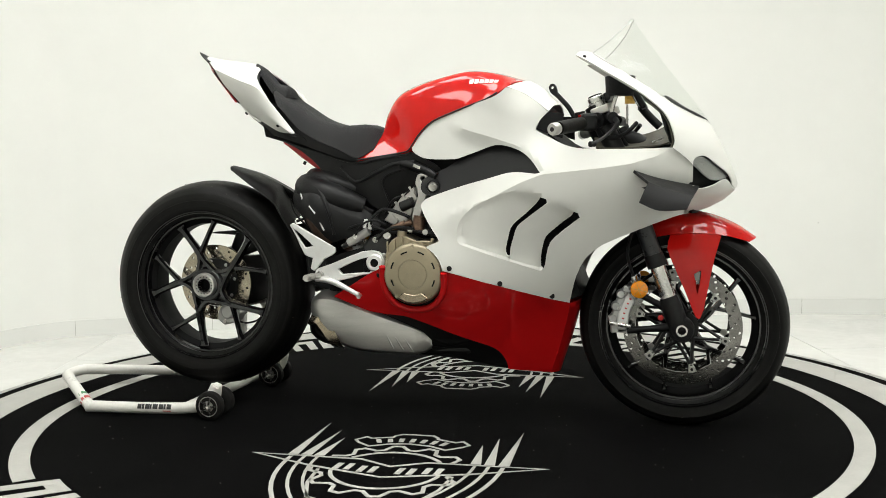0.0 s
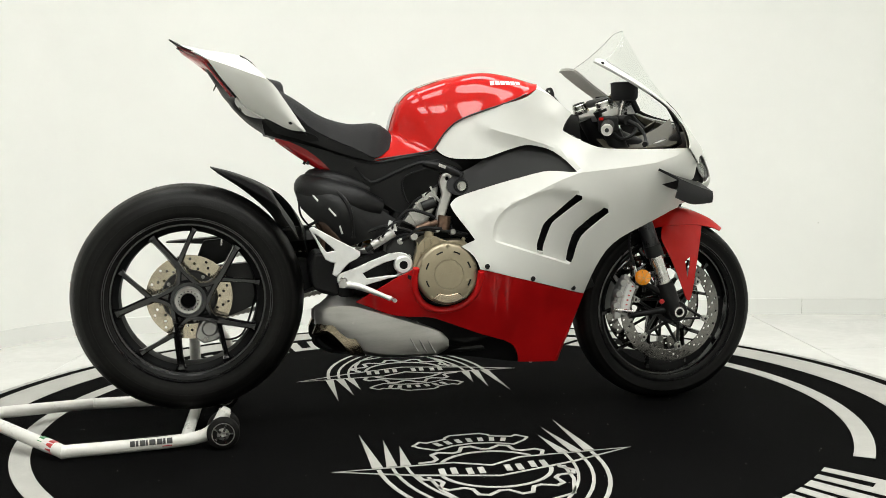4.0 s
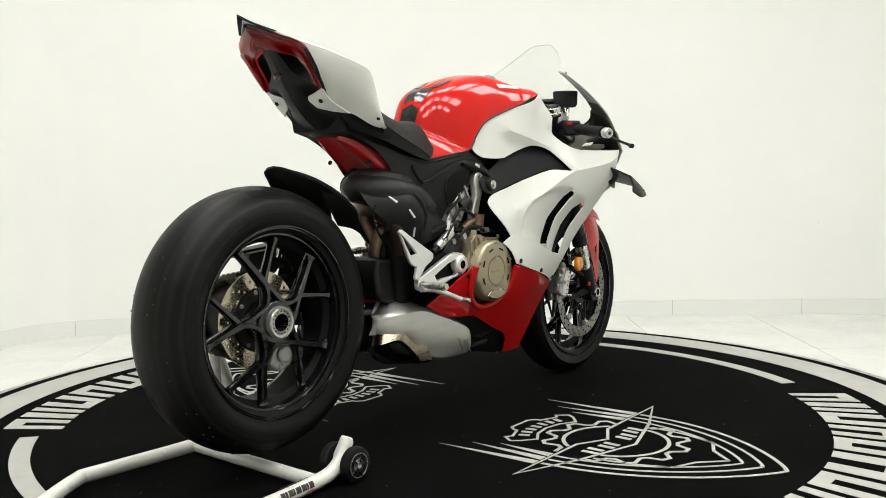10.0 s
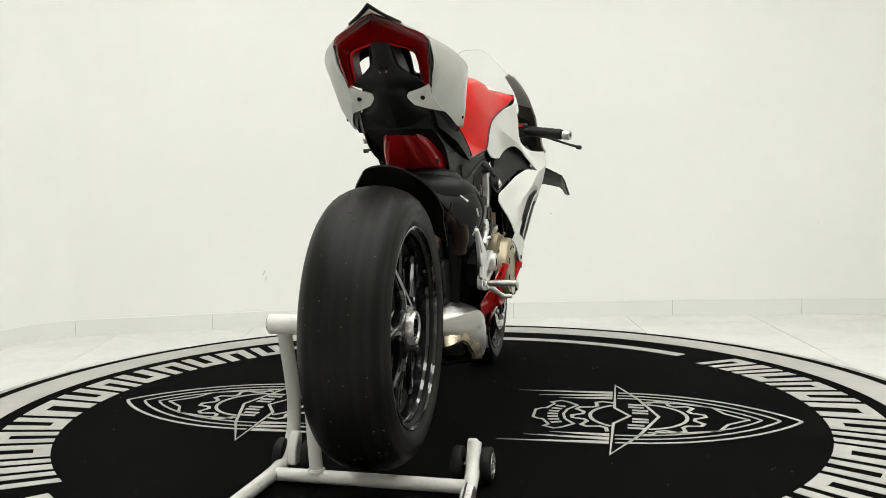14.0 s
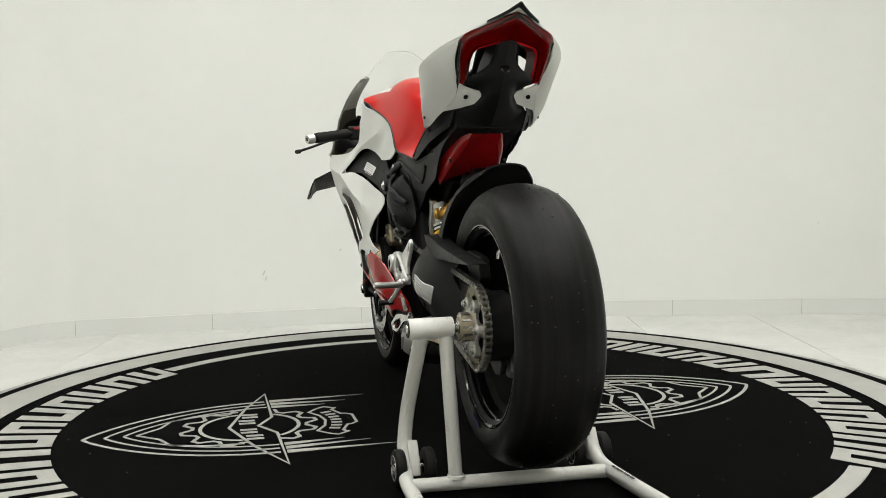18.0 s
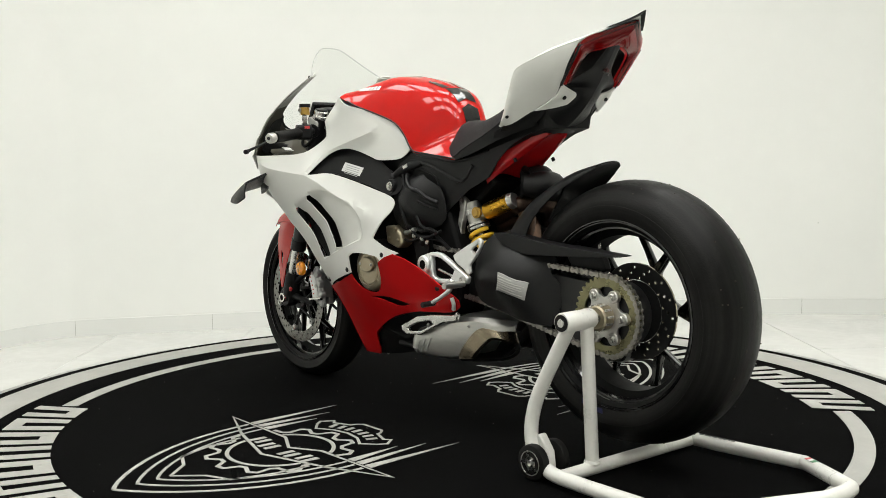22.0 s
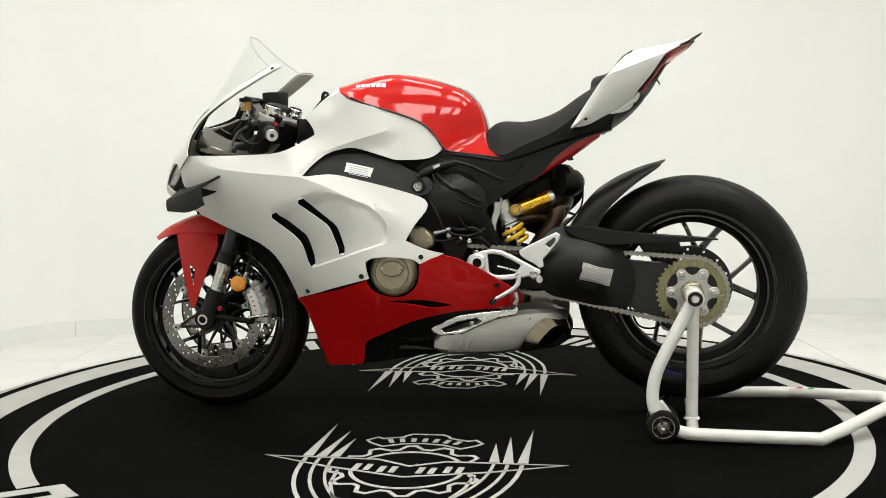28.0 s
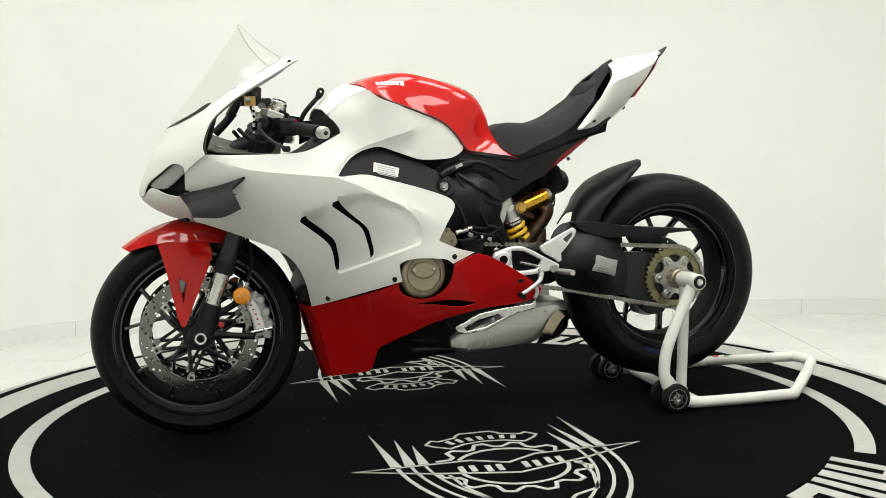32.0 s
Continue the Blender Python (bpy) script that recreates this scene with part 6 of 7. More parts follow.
    part("sprocket_guard", plate([(-.03, .53), (-.06, .562), (-.09, .55), (-.102, .52), (-.09, .48), (-.05, .47)], .115, .135, (), 3), M_BLACK, bike, bevel=.005)


build_engine()


def build_exhaust():
    o = [(-.437, .682), (-.430, .712), (-.40, .735), (-.35, .742), (-.301, .718), (-.253, .682), (-.205, .640), (-.14, .598), (-.15, .575), (-.20, .560), (-.25, .548), (-.29, .534), (-.33, .560), (-.38, .60), (-.425, .645)]
    w = field([(-.437, .682, .080), (-.40, .67, .132), (-.35, .67, .168), (-.30, .63, .176), (-.24, .60, .155), (-.14, .59, .125), (-.43, .715, .060), (-.35, .742, .105), (-.29, .534, .135), (-.25, .684, .12), (-.38, .60, .130), (-.20, .645, .12)])
    sh = part("exhaust_shield", shell(o, w, -1, .004, (), .014, 2), M_BLACKMATT, bike, "matt black moulded exhaust heat shield", sharp=50)
    # pale bars laid on: light through the shield's gaps put into colour
    for pts in ([(-.393, .684), (-.380, .666)], [(-.352, .646), (-.333, .624)], [(-.322, .596), (-.314, .572)]):
        part("shield_gap_light", tube([(x, -(w(x, z) - .0006), z) for x, z in pts], [.0026, .0034], 8), M_STICKER, sh, "pale bar with the light through a shield gap in its colour")
    part("shield_rib", tube([(x, -(w(x, z) + .001), z) for x, z in [(-.41, .728), (-.36, .712), (-.315, .68), (-.29, .63), (-.282, .56)]], [.003, .006, .007, .006, .003], 8, 4), M_BLACKMATT, sh)
    part("shield_core", plate([(x * .78 - .062, z * .62 + .258) for x, z in o], -.110, -.05, (), 2), M_BLACKMATT, bike, bevel=.018)
    part("shield_hood", tube([(-.20, -.11, .640), (-.28, -.128, .668), (-.350, -.112, .686), (-.392, -.070, .697), (-.398, -.018, .703), (-.365, .018, .705)], [.026, .040, .044, .042, .040, .030], 16, 5), M_BLACKMATT, sh, "rounded rear hood of the shield")
    part("shield_hood", tube([(-.23, -.09, .690), (-.30, -.098, .712), (-.352, -.080, .722), (-.382, -.035, .727), (-.372, .010, .728)], [.020, .028, .032, .030, .022], 14, 5), M_BLACKMATT, sh)
    part("pipe_cover", plate([(-.352, .572), (-.31, .585), (-.285, .53), (-.30, .43), (-.335, .40), (-.352, .47), (-.356, .53)], -.075, -.03, (), 2), M_INNER, bike, "black cover behind the exhaust pipe", bevel=.02)
    part("header_pipe", tube([(-.340, .012, .648), (-.372, -.030, .652), (-.378, -.080, .645), (-.360, -.116, .612), (-.334, -.118, .567), (-.318, -.108, .53)], [.024, .026, .027, .027, .026, .024], 16, 4), M_BURNT, bike, "heat-darkened brown exhaust pipe")
    # lower half of the header pipe, in near-black
    part("lower_pipe", tube([(-.338, -.086, .584), (-.318, -.094, .52), (-.308, -.092, .45), (-.300, -.086, .38)], [.027, .025, .023, .023], 16, 4), M_INNER, bike, "black lower run of the exhaust pipe")
    part("header_pipe", tube([(-.20, -.05, .60), (-.28, -.04, .640), (-.335, -.020, .640), (-.360, -.010, .615), (-.345, -.020, .575), (-.31, -.03, .53), (-.28, -.03, .48), (-.26, -.02, .40), (-.25, -.02, .33)], .024, 14, 4), M_PIPE, bike, "heat-stained steel exhaust pipe")
    part("header_pipe", tube([(-.20, -.06, .58), (-.28, -.07, .60), (-.33, -.06, .59), (-.35, -.045, .54), (-.34, -.04, .50), (-.31, -.04, .45), (-.28, -.05, .36)], .022, 14, 4), M_PIPE, bike, "heat-stained steel exhaust pipe")
    part("cable", tube([(-.432, -.118, .665), (-.425, -.105, .622), (-.385, -.092, .575), (-.335, -.085, .535), (-.31, -.08, .53)], .003, 6, 4), M_BLACK, bike)
    # mufflers, one each side under the engine
    for s in (-1, 1):
        rows = []
        crown = {-1: (.362, .385, .402, .396, .362, .320, .288, .266), 1: (.335, .345, .350, .348, .334, .306, .280, .255)}[s]
        brow = {-1: (.350, .360, .369, .366, .340, .305, .279, .260), 1: (.325, .332, .336, .333, .318, .292, .268, .245)}[s]
        wide = {-1: (.078, .116, .150, .162, .164, .150, .130, .104), 1: (.078, .115, .146, .154, .154, .150, .142, .120)}[s]
        for x, zb, zt, zs, yo in zip((-.392, -.368, -.325, -.275, -.20, -.10, -.035, .0), (.300, .288, .262, .224, .206, .200, .198, .210), crown, brow, wide):
            h = zs - zb
            xi = x + .045 * max(0, (-.30 - x) / .09)
            rows.append([(xi, s * .02, zb + .1 * h), (xi, s * .04, zb), (x, s * (yo - .03), zb), (x, s * (yo - .007), zb + .10 * h), (x, s * yo, zb + .28 * h), (x, s * (yo - .001), zb + .70 * h), (x, s * (yo - .005), zs - .006), (x, s * (yo - .020), zs + .005), ((x + xi) / 2, s * .055, zt), (xi, s * .02, zt - .01)])
        rings = [smoothed([r[j] for r in rows], 3, False, 200) for j in range(10)]
        rings = [[rings[j][i] for j in range(10)] for i in range(len(rings[0]))]
        V, F = skin(rings)
        if s > 0:
            F = [f[::-1] for f in F]
        m = part("muffler", (V, F), M_MUFF, bike, "brushed steel underbelly silencer", sharp=28)
        # outlet
        rim = [(-.402, .068, .272), (-.396, .100, .281), (-.364, .130, .291), (-.337, .143, .272), (-.300, .152, .226), (-.315, .10, .216), (-.36, .075, .220), (-.398, .064, .243)]
        lead = [(-.388, .066, .304), (-.383, .094, .306), (-.335, .140, .316), (-.298, .157, .287), (-.258, .162, .222), (-.28, .10, .208), (-.33, .08, .220), (-.385, .060, .262)]
        rim, lead = [[tuple(p) for p in smoothed(loop, 4, True, 200)] for loop in (rim, lead)]
        n = len(rim)
        cen = [sum(p[i] for p in rim) / n for i in range(3)]
        lips = [tuple(c + (v - c) * .80 for v, c in zip(p, cen)) for p in rim]
        deep = [(x + .035, y - .05, z + .012) for x, y, z in lips]
        V, F = skin([[(x, s * y, z) for x, y, z in ring] for ring in (lead, rim, lips)], False)
        F = F if s > 0 else [f[::-1] for f in F]
        # one collar in two tones: shade of its lower half put into near-black
        tip = part("muffler_tip", (V, [f for i, f in enumerate(F) if i % n < n // 2]), M_TIP, m, "bronzed outlet collar", sharp=30)
        part("tip_underside_shade", (V, [f for i, f in enumerate(F) if i % n >= n // 2]), M_INNER, tip)
        V, F = skin([[(x, s * y, z) for x, y, z in ring] for ring in (lips, deep)], False)
        F.append([n + j for j in range(n)])
        part("outlet", (V, F), M_INNER, tip)
        for k in range(3):
            x = -.125 + k * .028
            slot = [(x, .262 - k * .007), (x + .012, .240 - k * .007), (x + .022, .222 - k * .006)]
            part("muffler_slot", tube([(u, s * ((.1545 if s < 0 else .1515) - max(0, u + .10) * (.32 if s < 0 else .16)), v) for u, v in slot], [.0014, .0026, .0014], 6, 2), M_CALIPER, m)
        part("muffler_screw", bolt((-.29, s * (.158 if s < 0 else .152), .315), .004, .003, s), M_BOLT, m)
    part("silencer_box", plate([(-.30, .34), (-.10, .32), (.10, .25), (.12, .20), (-.08, .195), (-.28, .22)], -.09, .09), M_DARK, bike, "dark silencer box", bevel=.01)
    # left header loop with its guard
    part("collector_guard", plate([(.0, .285), (-.027, .297), (-.077, .322), (-.144, .333), (-.243, .343), (-.252, .354), (-.258, .345), (-.251, .326), (-.193, .315), (-.143, .293), (-.093, .268), (-.027, .262), (-.004, .272)], .152, .165,
                              [[(-.03, .281), (-.078, .303), (-.135, .315), (-.15, .305), (-.095, .281), (-.04, .272)]], 1), M_STEEL, bike, "bright steel guard with an open slot", bevel=.003)
    part("guard_bolt", bolt((-.12, .155, .300), .006, .006, 1), M_BOLT, bike)


build_exhaust()


def build_rear_end():
    sw = [(-.318, .478), (-.318, .535), (-.352, .571), (-.385, .579), (-.442, .578), (-.507, .569), (-.545, .550), (-.572, .520), (-.566, .486), (-.592, .444), (-.585, .378), (-.568, .345), (-.474, .354), (-.359, .379), (-.325, .405), (-.318, .440)]
    w = field([(-.43, .46, .184), (-.30, .46, .145), (-.35, .55, .128), (-.45, .572, .112), (-.55, .535, .105), (-.582, .42, .105), (-.56, .35, .120), (-.42, .375, .135), (-.50, .46, .172), (-.43, .52, .165), (-.36, .46, .174), (-.50, .40, .160), (-.27, .505, .12)])
    arm = part("swingarm", shell(sw, w, 1, .06, (), .011, 2), M_BLACKMATT, bike, "matt black single-sided swingarm", sharp=50)
    lab = [(-.444, .483), (-.528, .459), (-.516, .412), (-.432, .434)]
    st = part("sticker", shell(lab, lambda x, z: w(x, z) + .004, 1, .003, (), .02, 1), M_GREYSTICKER, arm, "silver type sticker")
    for v, u1 in ((.16, .55), (.30, .92), (.42, .88), (.54, .92), (.66, .70), (.80, .92)):
        row = []
        for k in range(5):
            u = .08 + (u1 - .08) * k / 4
            x, z = -.444 - .084 * u + .012 * v, .483 - .024 * u - .049 * v
            row.append((x, w(x, z) + .0046, z))
        part("sticker_line", tube(row, .0010, 6), M_GREYARM, st, "plain grey line of print")
    part("sticker", shell([(-.424, .431), (-.480, .414), (-.475, .397), (-.419, .412)], lambda x, z: w(x, z) + .004, 1, .003, (), .02, 1), M_DARK, arm, "dark type sticker")
    part("swingarm_hub", plate([(-.56, .48), (-.66, .472), (-.73, .470), (-.79, .452), (-.82, .41), (-.81, .36), (-.77, .32), (-.70, .305), (-.62, .325), (-.56, .35)], .060, .100, (), 3), M_DARK, arm, "dark swingarm hub", bevel=.008)
    part("hub_carrier", lathe([(.0, .03), (.075, .03), (.082, .04), (.082, .10), (.05, .104), (.0, .104)], 36, REAR), M_DARK, arm, bevel=.003)
    part("swingarm_pivot", plate([(-.20, .505), (-.15, .50), (-.14, .44), (-.18, .38), (-.34, .385), (-.395, .41), (-.402, .48), (-.385, .515), (-.30, .505)], -.09, .07, (), 2), M_BLACK, arm, bevel=.01)
    guard = [(-.385, .580), (-.442, .580), (-.507, .572), (-.551, .565), (-.655, .556), (-.745, .550), (-.81, .545), (-.815, .542), (-.78, .540), (-.676, .534), (-.57, .531), (-.50, .53), (-.42, .55)]
    part("chain_guard", plate(guard, .098, .145, (), 2), M_BLACK, bike, "black chain guard", bevel=.006)
    part("guard_web", plate([(-.600, .556), (-.705, .548), (-.725, .50), (-.69, .468), (-.62, .492), (-.60, .52)], .062, .088, (), 1), M_BLACK, bike, "black web under the chain guard", bevel=.004)
    part("brake_bracket", plate([(-.70, .36), (-.66, .33), (-.665, .285), (-.70, .265), (-.745, .27), (-.76, .30), (-.735, .34)], .035, .05, (), 2), M_DARK, bike, "rear brake bracket", bevel=.004)
    cal = part("rear_caliper", plate([(-.668, .325), (-.655, .295), (-.67, .265), (-.71, .255), (-.735, .275), (-.725, .31), (-.70, .33)], -.034, .020, (), 2), M_CALIPER, bike, "small grey rear brake caliper", bevel=.006)
    part("caliper_piston", lathe([(0, -.046), (.018, -.046), (.0225, -.042), (.0235, -.030), (0, -.030)], 22, (-.693, 0, .300)), M_CALIPER, cal, "round piston housing")
    part("caliper_bolt", bolt((-.705, -.034, .268), .007, .007, -1), M_BOLT, cal)
    part("brake_line", tube([(-.67, -.03, .275), (-.64, -.02, .262), (-.60, 0, .275), (-.575, .02, .33), (-.56, .04, .38)], .0032, 8, 4), M_BLACK, cal, "black brake line")
    # hugger
    crown = [[(-.676, 0, .764), (-.672, .026, .761), (-.662, .046, .754), (-.655, .052, .746)], [(-.60, 0, .742), (-.598, .06, .735), (-.585, .090, .712), (-.578, .100, .690)],
             [(-.52, 0, .705), (-.518, .070, .693), (-.50, .106, .655), (-.505, .113, .620)], [(-.466, .020, .664), (-.456, .075, .650), (-.443, .110, .602), (-.475, .117, .560)],
             [(-.425, .050, .595), (-.414, .082, .585), (-.402, .112, .545), (-.452, .119, .525)], [(-.402, .060, .50), (-.392, .085, .495), (-.382, .112, .47), (-.440, .119, .47)]]
    short = [[(x, -y, z) for x, y, z in r[:3]] for r in crown[:3]] + [[(-.494, .0, .668), (-.488, -.060, .655), (-.477, -.104, .618)], [(-.452, .0, .604), (-.447, -.058, .594), (-.437, -.105, .556)]]
    part("rear_hugger", join(patch(crown, 4, 4, .004), patch(short, 4, 4, .004, True)), M_BLACK, bike, "black rear wheel hugger", sharp=50)
    # shock absorber, left
    top, foot = Vector((-.196, .050, .650)), Vector((-.250, .045, .518))
    axis = (foot - top).normalized()
    along = lambda d: top + axis * d
    sh = part("shock_body", cyl(along(0), along(.062), .025, 24), M_ALU, bike, "aluminium shock absorber with gold reservoir")
    part("body_collar", cyl(along(.020), along(.034), .028, 24), M_STEEL, sh)
    part("shock_reservoir", cyl((-.258, .046, .6285), (-.338, .032, .659), .0245, 24), M_GOLD, sh, "gold anodised reservoir")
    part("reservoir_cap", cyl((-.338, .032, .659), (-.352, .0295, .664), .0245, 24, .020), M_ALU, sh)
    part("reservoir_neck", cyl((-.225, .052, .618), (-.262, .046, .630), .019, 18), M_ALU, sh)
    part("adjuster", lathe([(0, .012), (.010, .012), (.012, .008), (.0165, .008), (.0165, 0), (0, 0)], 20, (-.243, .070, .626)), M_BRASS, sh, "gold adjuster")
    part("preload_ring", cyl(along(.062), along(.078), .033, 28), M_STEEL, sh)
    part("ring_groove", cyl(along(.068), along(.072), .0335, 28), M_DARK, sh)
    side = Vector((0, 1, 0)).cross(axis).normalized()
    front = axis.cross(side)
    helix = [along(.086 + .020 * a / 6.28) + side * (.031 * math.cos(a)) + front * (.031 * math.sin(a)) for a in [k * .4 for k in range(36)]]
    part("spring", tube(helix, .0065, 8), M_YELLOW, sh, "yellow shock spring")
    part("shock_rod", cyl(along(.075), foot, .013, 14), M_STEEL, sh)
    part("shock_fork", plate([(-.175, .66), (-.19, .672), (-.205, .66), (-.198, .62), (-.185, .58), (-.182, .53), (-.172, .53), (-.168, .59), (-.178, .63)], .064, .082, [circle((-.190, .657), .006, 10)], 2), M_ALU, bike, "aluminium shock link", bevel=.003)
    # filler plate: shade behind the shock, put into near-black
    part("rear_frame_shade", plate([(-.30, .715), (-.20, .76), (-.10, .74), (-.12, .62), (-.17, .52), (-.20, .52), (-.19, .60), (-.22, .655)], -.07, .05, (), 1), M_INNER, bike, bevel=.01)
    # chain: pairs of plates along both runs and round the sprocket
    pts = [(-.085, .524), (-.27, .513), (-.45, .507), (-.575, .5015), (-.68, .4945)]
    for k in range(0, 27):
        a = radians(97 + k * 6.4)
        pts.append((REAR.x + .0995 * math.cos(a), REAR.z + .0995 * math.sin(a)))
    pts += [(-.70, .303), (-.62, .318), (-.542, .335), (-.46, .353), (-.393, .368), (-.31, .381), (-.235, .391)]
    # resample at the pitch
    P = [Vector((p[0], p[1])) for p in pts]
    pitch, walkd, out = .0159, 0.0, [P[0]]
    for a, b in zip(P, P[1:]):
        seg = (b - a).length
        while walkd + seg >= pitch:
            f = (pitch - walkd) / seg
            a = a + (b - a) * f
            seg = (b - a).length
            walkd = 0.0
            out.append(a.copy())
        walkd += seg
    link_o = [(-.0145, 0), (-.0125, .0055), (-.0080, .0072), (-.004, .0052), (0, .0040), (.004, .0052), (.0080, .0072), (.0125, .0055), (.0145, 0), (.0125, -.0055), (.0080, -.0072), (.004, -.0052), (0, -.0040), (-.004, -.0052), (-.0080, -.0072), (-.0125, -.0055)]
    outer = mesh_of("chain_link", join(plate(link_o, .0065, .0085), plate(link_o, -.0085, -.0065), lathe([(0, .0095), (.0034, .0100), (.0034, -.0100), (0, -.0095)], 8, (-.00795, 0, 0)), lathe([(0, .0095), (.0034, .0100), (.0034, -.0100), (0, -.0095)], 8, (.00795, 0, 0))), M_CHAIN, False)
    innr = mesh_of("chain_link", join(plate(link_o, .0042, .0062), plate(link_o, -.0062, -.0042), lathe([(.0048, .0042), (.0048, -.0042)], 8, (-.00795, 0, 0)), lathe([(.0048, .0042), (.0048, -.0042)], 8, (.00795, 0, 0))), M_CHAIN, False)
    chain = new("chain")
    chain.parent = bike
    chain["label"] = "steel drive chain"
    for k in range(len(out) - 1):
        m = (out[k] + out[k + 1]) / 2
        d = out[k + 1] - out[k]
        part("chain_link", outer if k % 2 else innr, M_CHAIN, chain, at=pose(m.x, .1075, m.y, 0, -math.degrees(math.atan2(d.y, d.x))))


build_rear_end()


def build_rests():
    # right
    h = part("rest_hanger", plate([(-.335, .445), (-.33, .460), (-.285, .474), (-.187, .512), (-.138, .512), (-.120, .494), (-.117, .468), (-.132, .450), (-.188, .442), (-.27, .421), (-.303, .419), (-.33, .428)], -.180, -.164,
                              [[(-.262, .459), (-.203, .486), (-.160, .497), (-.158, .463), (-.166, .450), (-.19, .450), (-.25, .444)]], 2), M_SILVER, bike, "silver right foot-rest hanger", bevel=.004)
    part("pivot_boss", lathe([(.012, -.014), (.022, -.014), (.026, -.010), (.026, .01), (.012, .01)], 28, (-.146, -.176, .480)), M_SILVER, h)
    part("pivot_bore", lathe([(0, -.009), (.0125, -.009), (.0125, -.013)], 20, (-.146, -.176, .480)), M_INNER, h)
    g = part("heel_guard", plate([(-.410, .590), (-.400, .597), (-.348, .567), (-.268, .522), (-.268, .510), (-.280, .500), (-.301, .490), (-.320, .470), (-.336, .452), (-.348, .460), (-.340, .492), (-.366, .502), (-.390, .553)], -.182, -.172, [[(-.399, .580), (-.373, .560), (-.338, .527), (-.362, .523), (-.378, .545)]], 2), M_SILVER, bike, "silver right heel guard", bevel=.003)
    peg = part("foot_peg", tube([(-.318, -.192, .440), (-.324, -.215, .441), (-.328, -.272, .443)], [.008, .009, .0085], 12), M_ALU, bike, "knurled aluminium foot peg")
    for k in range(6):
        part("peg_ring", cyl((-.325 - k * .0005, -.222 - k * .008, .4415), (-.325 - k * .0005, -.225 - k * .008, .4415), .0105, 12), M_ALU, peg)
    part("rest_bolt", bolt((-.318, -.180, .440), .013, .008, -1), M_BOLT, h)
    part("brake_pedal", tube([(-.330, -.186, .430), (-.285, -.190, .427), (-.235, -.200, .408), (-.188, -.212, .388)], [.008, .010, .008, .006], 10, 3), M_SILVER, bike, "silver brake pedal")
    part("pedal_tip", cyl((-.186, -.208, .388), (-.180, -.238, .386), .006, 10), M_ALU, bike)
    # backing plate whose near-black stands for the shade behind the hanger
    part("hanger_shade", plate([(-.30, .49), (-.27, .50), (-.20, .52), (-.15, .50), (-.16, .45), (-.28, .43)], -.160, -.130, (), 1), M_INNER, bike)
    part("wing_bracket", tube([(-.352, -.10, .620), (-.405, -.14, .598)], .004, 8), M_BLACK, bike)
    # left
    h = part("rest_hanger", plate([(-.108, .474), (-.118, .500), (-.163, .516), (-.211, .516), (-.275, .484), (-.325, .458), (-.318, .438), (-.291, .440), (-.243, .432), (-.178, .430), (-.160, .445), (-.128, .449)], .168, .184,
                              [[(-.172, .505), (-.210, .502), (-.268, .473), (-.25, .448), (-.20, .444), (-.176, .452)]], 2), M_SILVER, bike, "silver left foot-rest hanger", bevel=.004)
    part("pivot_boss", lathe([(.013, .014), (.022, .014), (.026, .010), (.026, -.01), (.013, -.01)], 28, (-.143, .180, .481)), M_SILVER, h)
    part("pivot_bore", lathe([(0, .009), (.0135, .009), (.0135, .013)], 20, (-.143, .180, .481)), M_INNER, h)
    part("heel_guard", plate([(-.262, .515), (-.30, .535), (-.368, .568), (-.380, .560), (-.376, .545), (-.356, .518), (-.330, .491), (-.333, .470), (-.322, .464), (-.305, .478), (-.285, .488), (-.268, .500)], .172, .182, [[(-.336, .533), (-.364, .553), (-.366, .543), (-.350, .522)]], 2), M_SILVER, bike, "silver left heel guard", bevel=.003)
    part("rest_bolt", bolt((-.305, .184, .447), .013, .008, 1), M_BOLT, h)
    peg = part("foot_peg", tube([(-.316, .192, .440), (-.322, .215, .441), (-.328, .272, .443)], [.008, .009, .0085], 12), M_ALU, bike, "knurled aluminium foot peg")
    part("shift_rod", cyl((-.20, .180, .470), (-.262, .180, .455), .004, 8), M_STEEL, bike)
    part("shift_joint", lathe([(0, .010), (.007, .010), (.010, .006), (.010, -.006), (0, -.006)], 16, (-.262, .184, .440)), M_STEEL, bike)
    part("shift_lever", tube([(-.262, .190, .440), (-.258, .194, .418), (-.235, .199, .400), (-.196, .204, .378)], [.008, .007, .006, .006], 10, 3), M_SILVER, bike, "silver gear lever")
    part("shift_tip", cyl((-.193, .194, .376), (-.190, .236, .374), .008, 12), M_BLACK, bike, "black rubber gear tip")
    part("heel_bar", tube([(-.248, .17, .36), (-.255, .175, .375), (-.250, .178, .395)], .006, 8, 3), M_SILVER, bike)


build_rests()


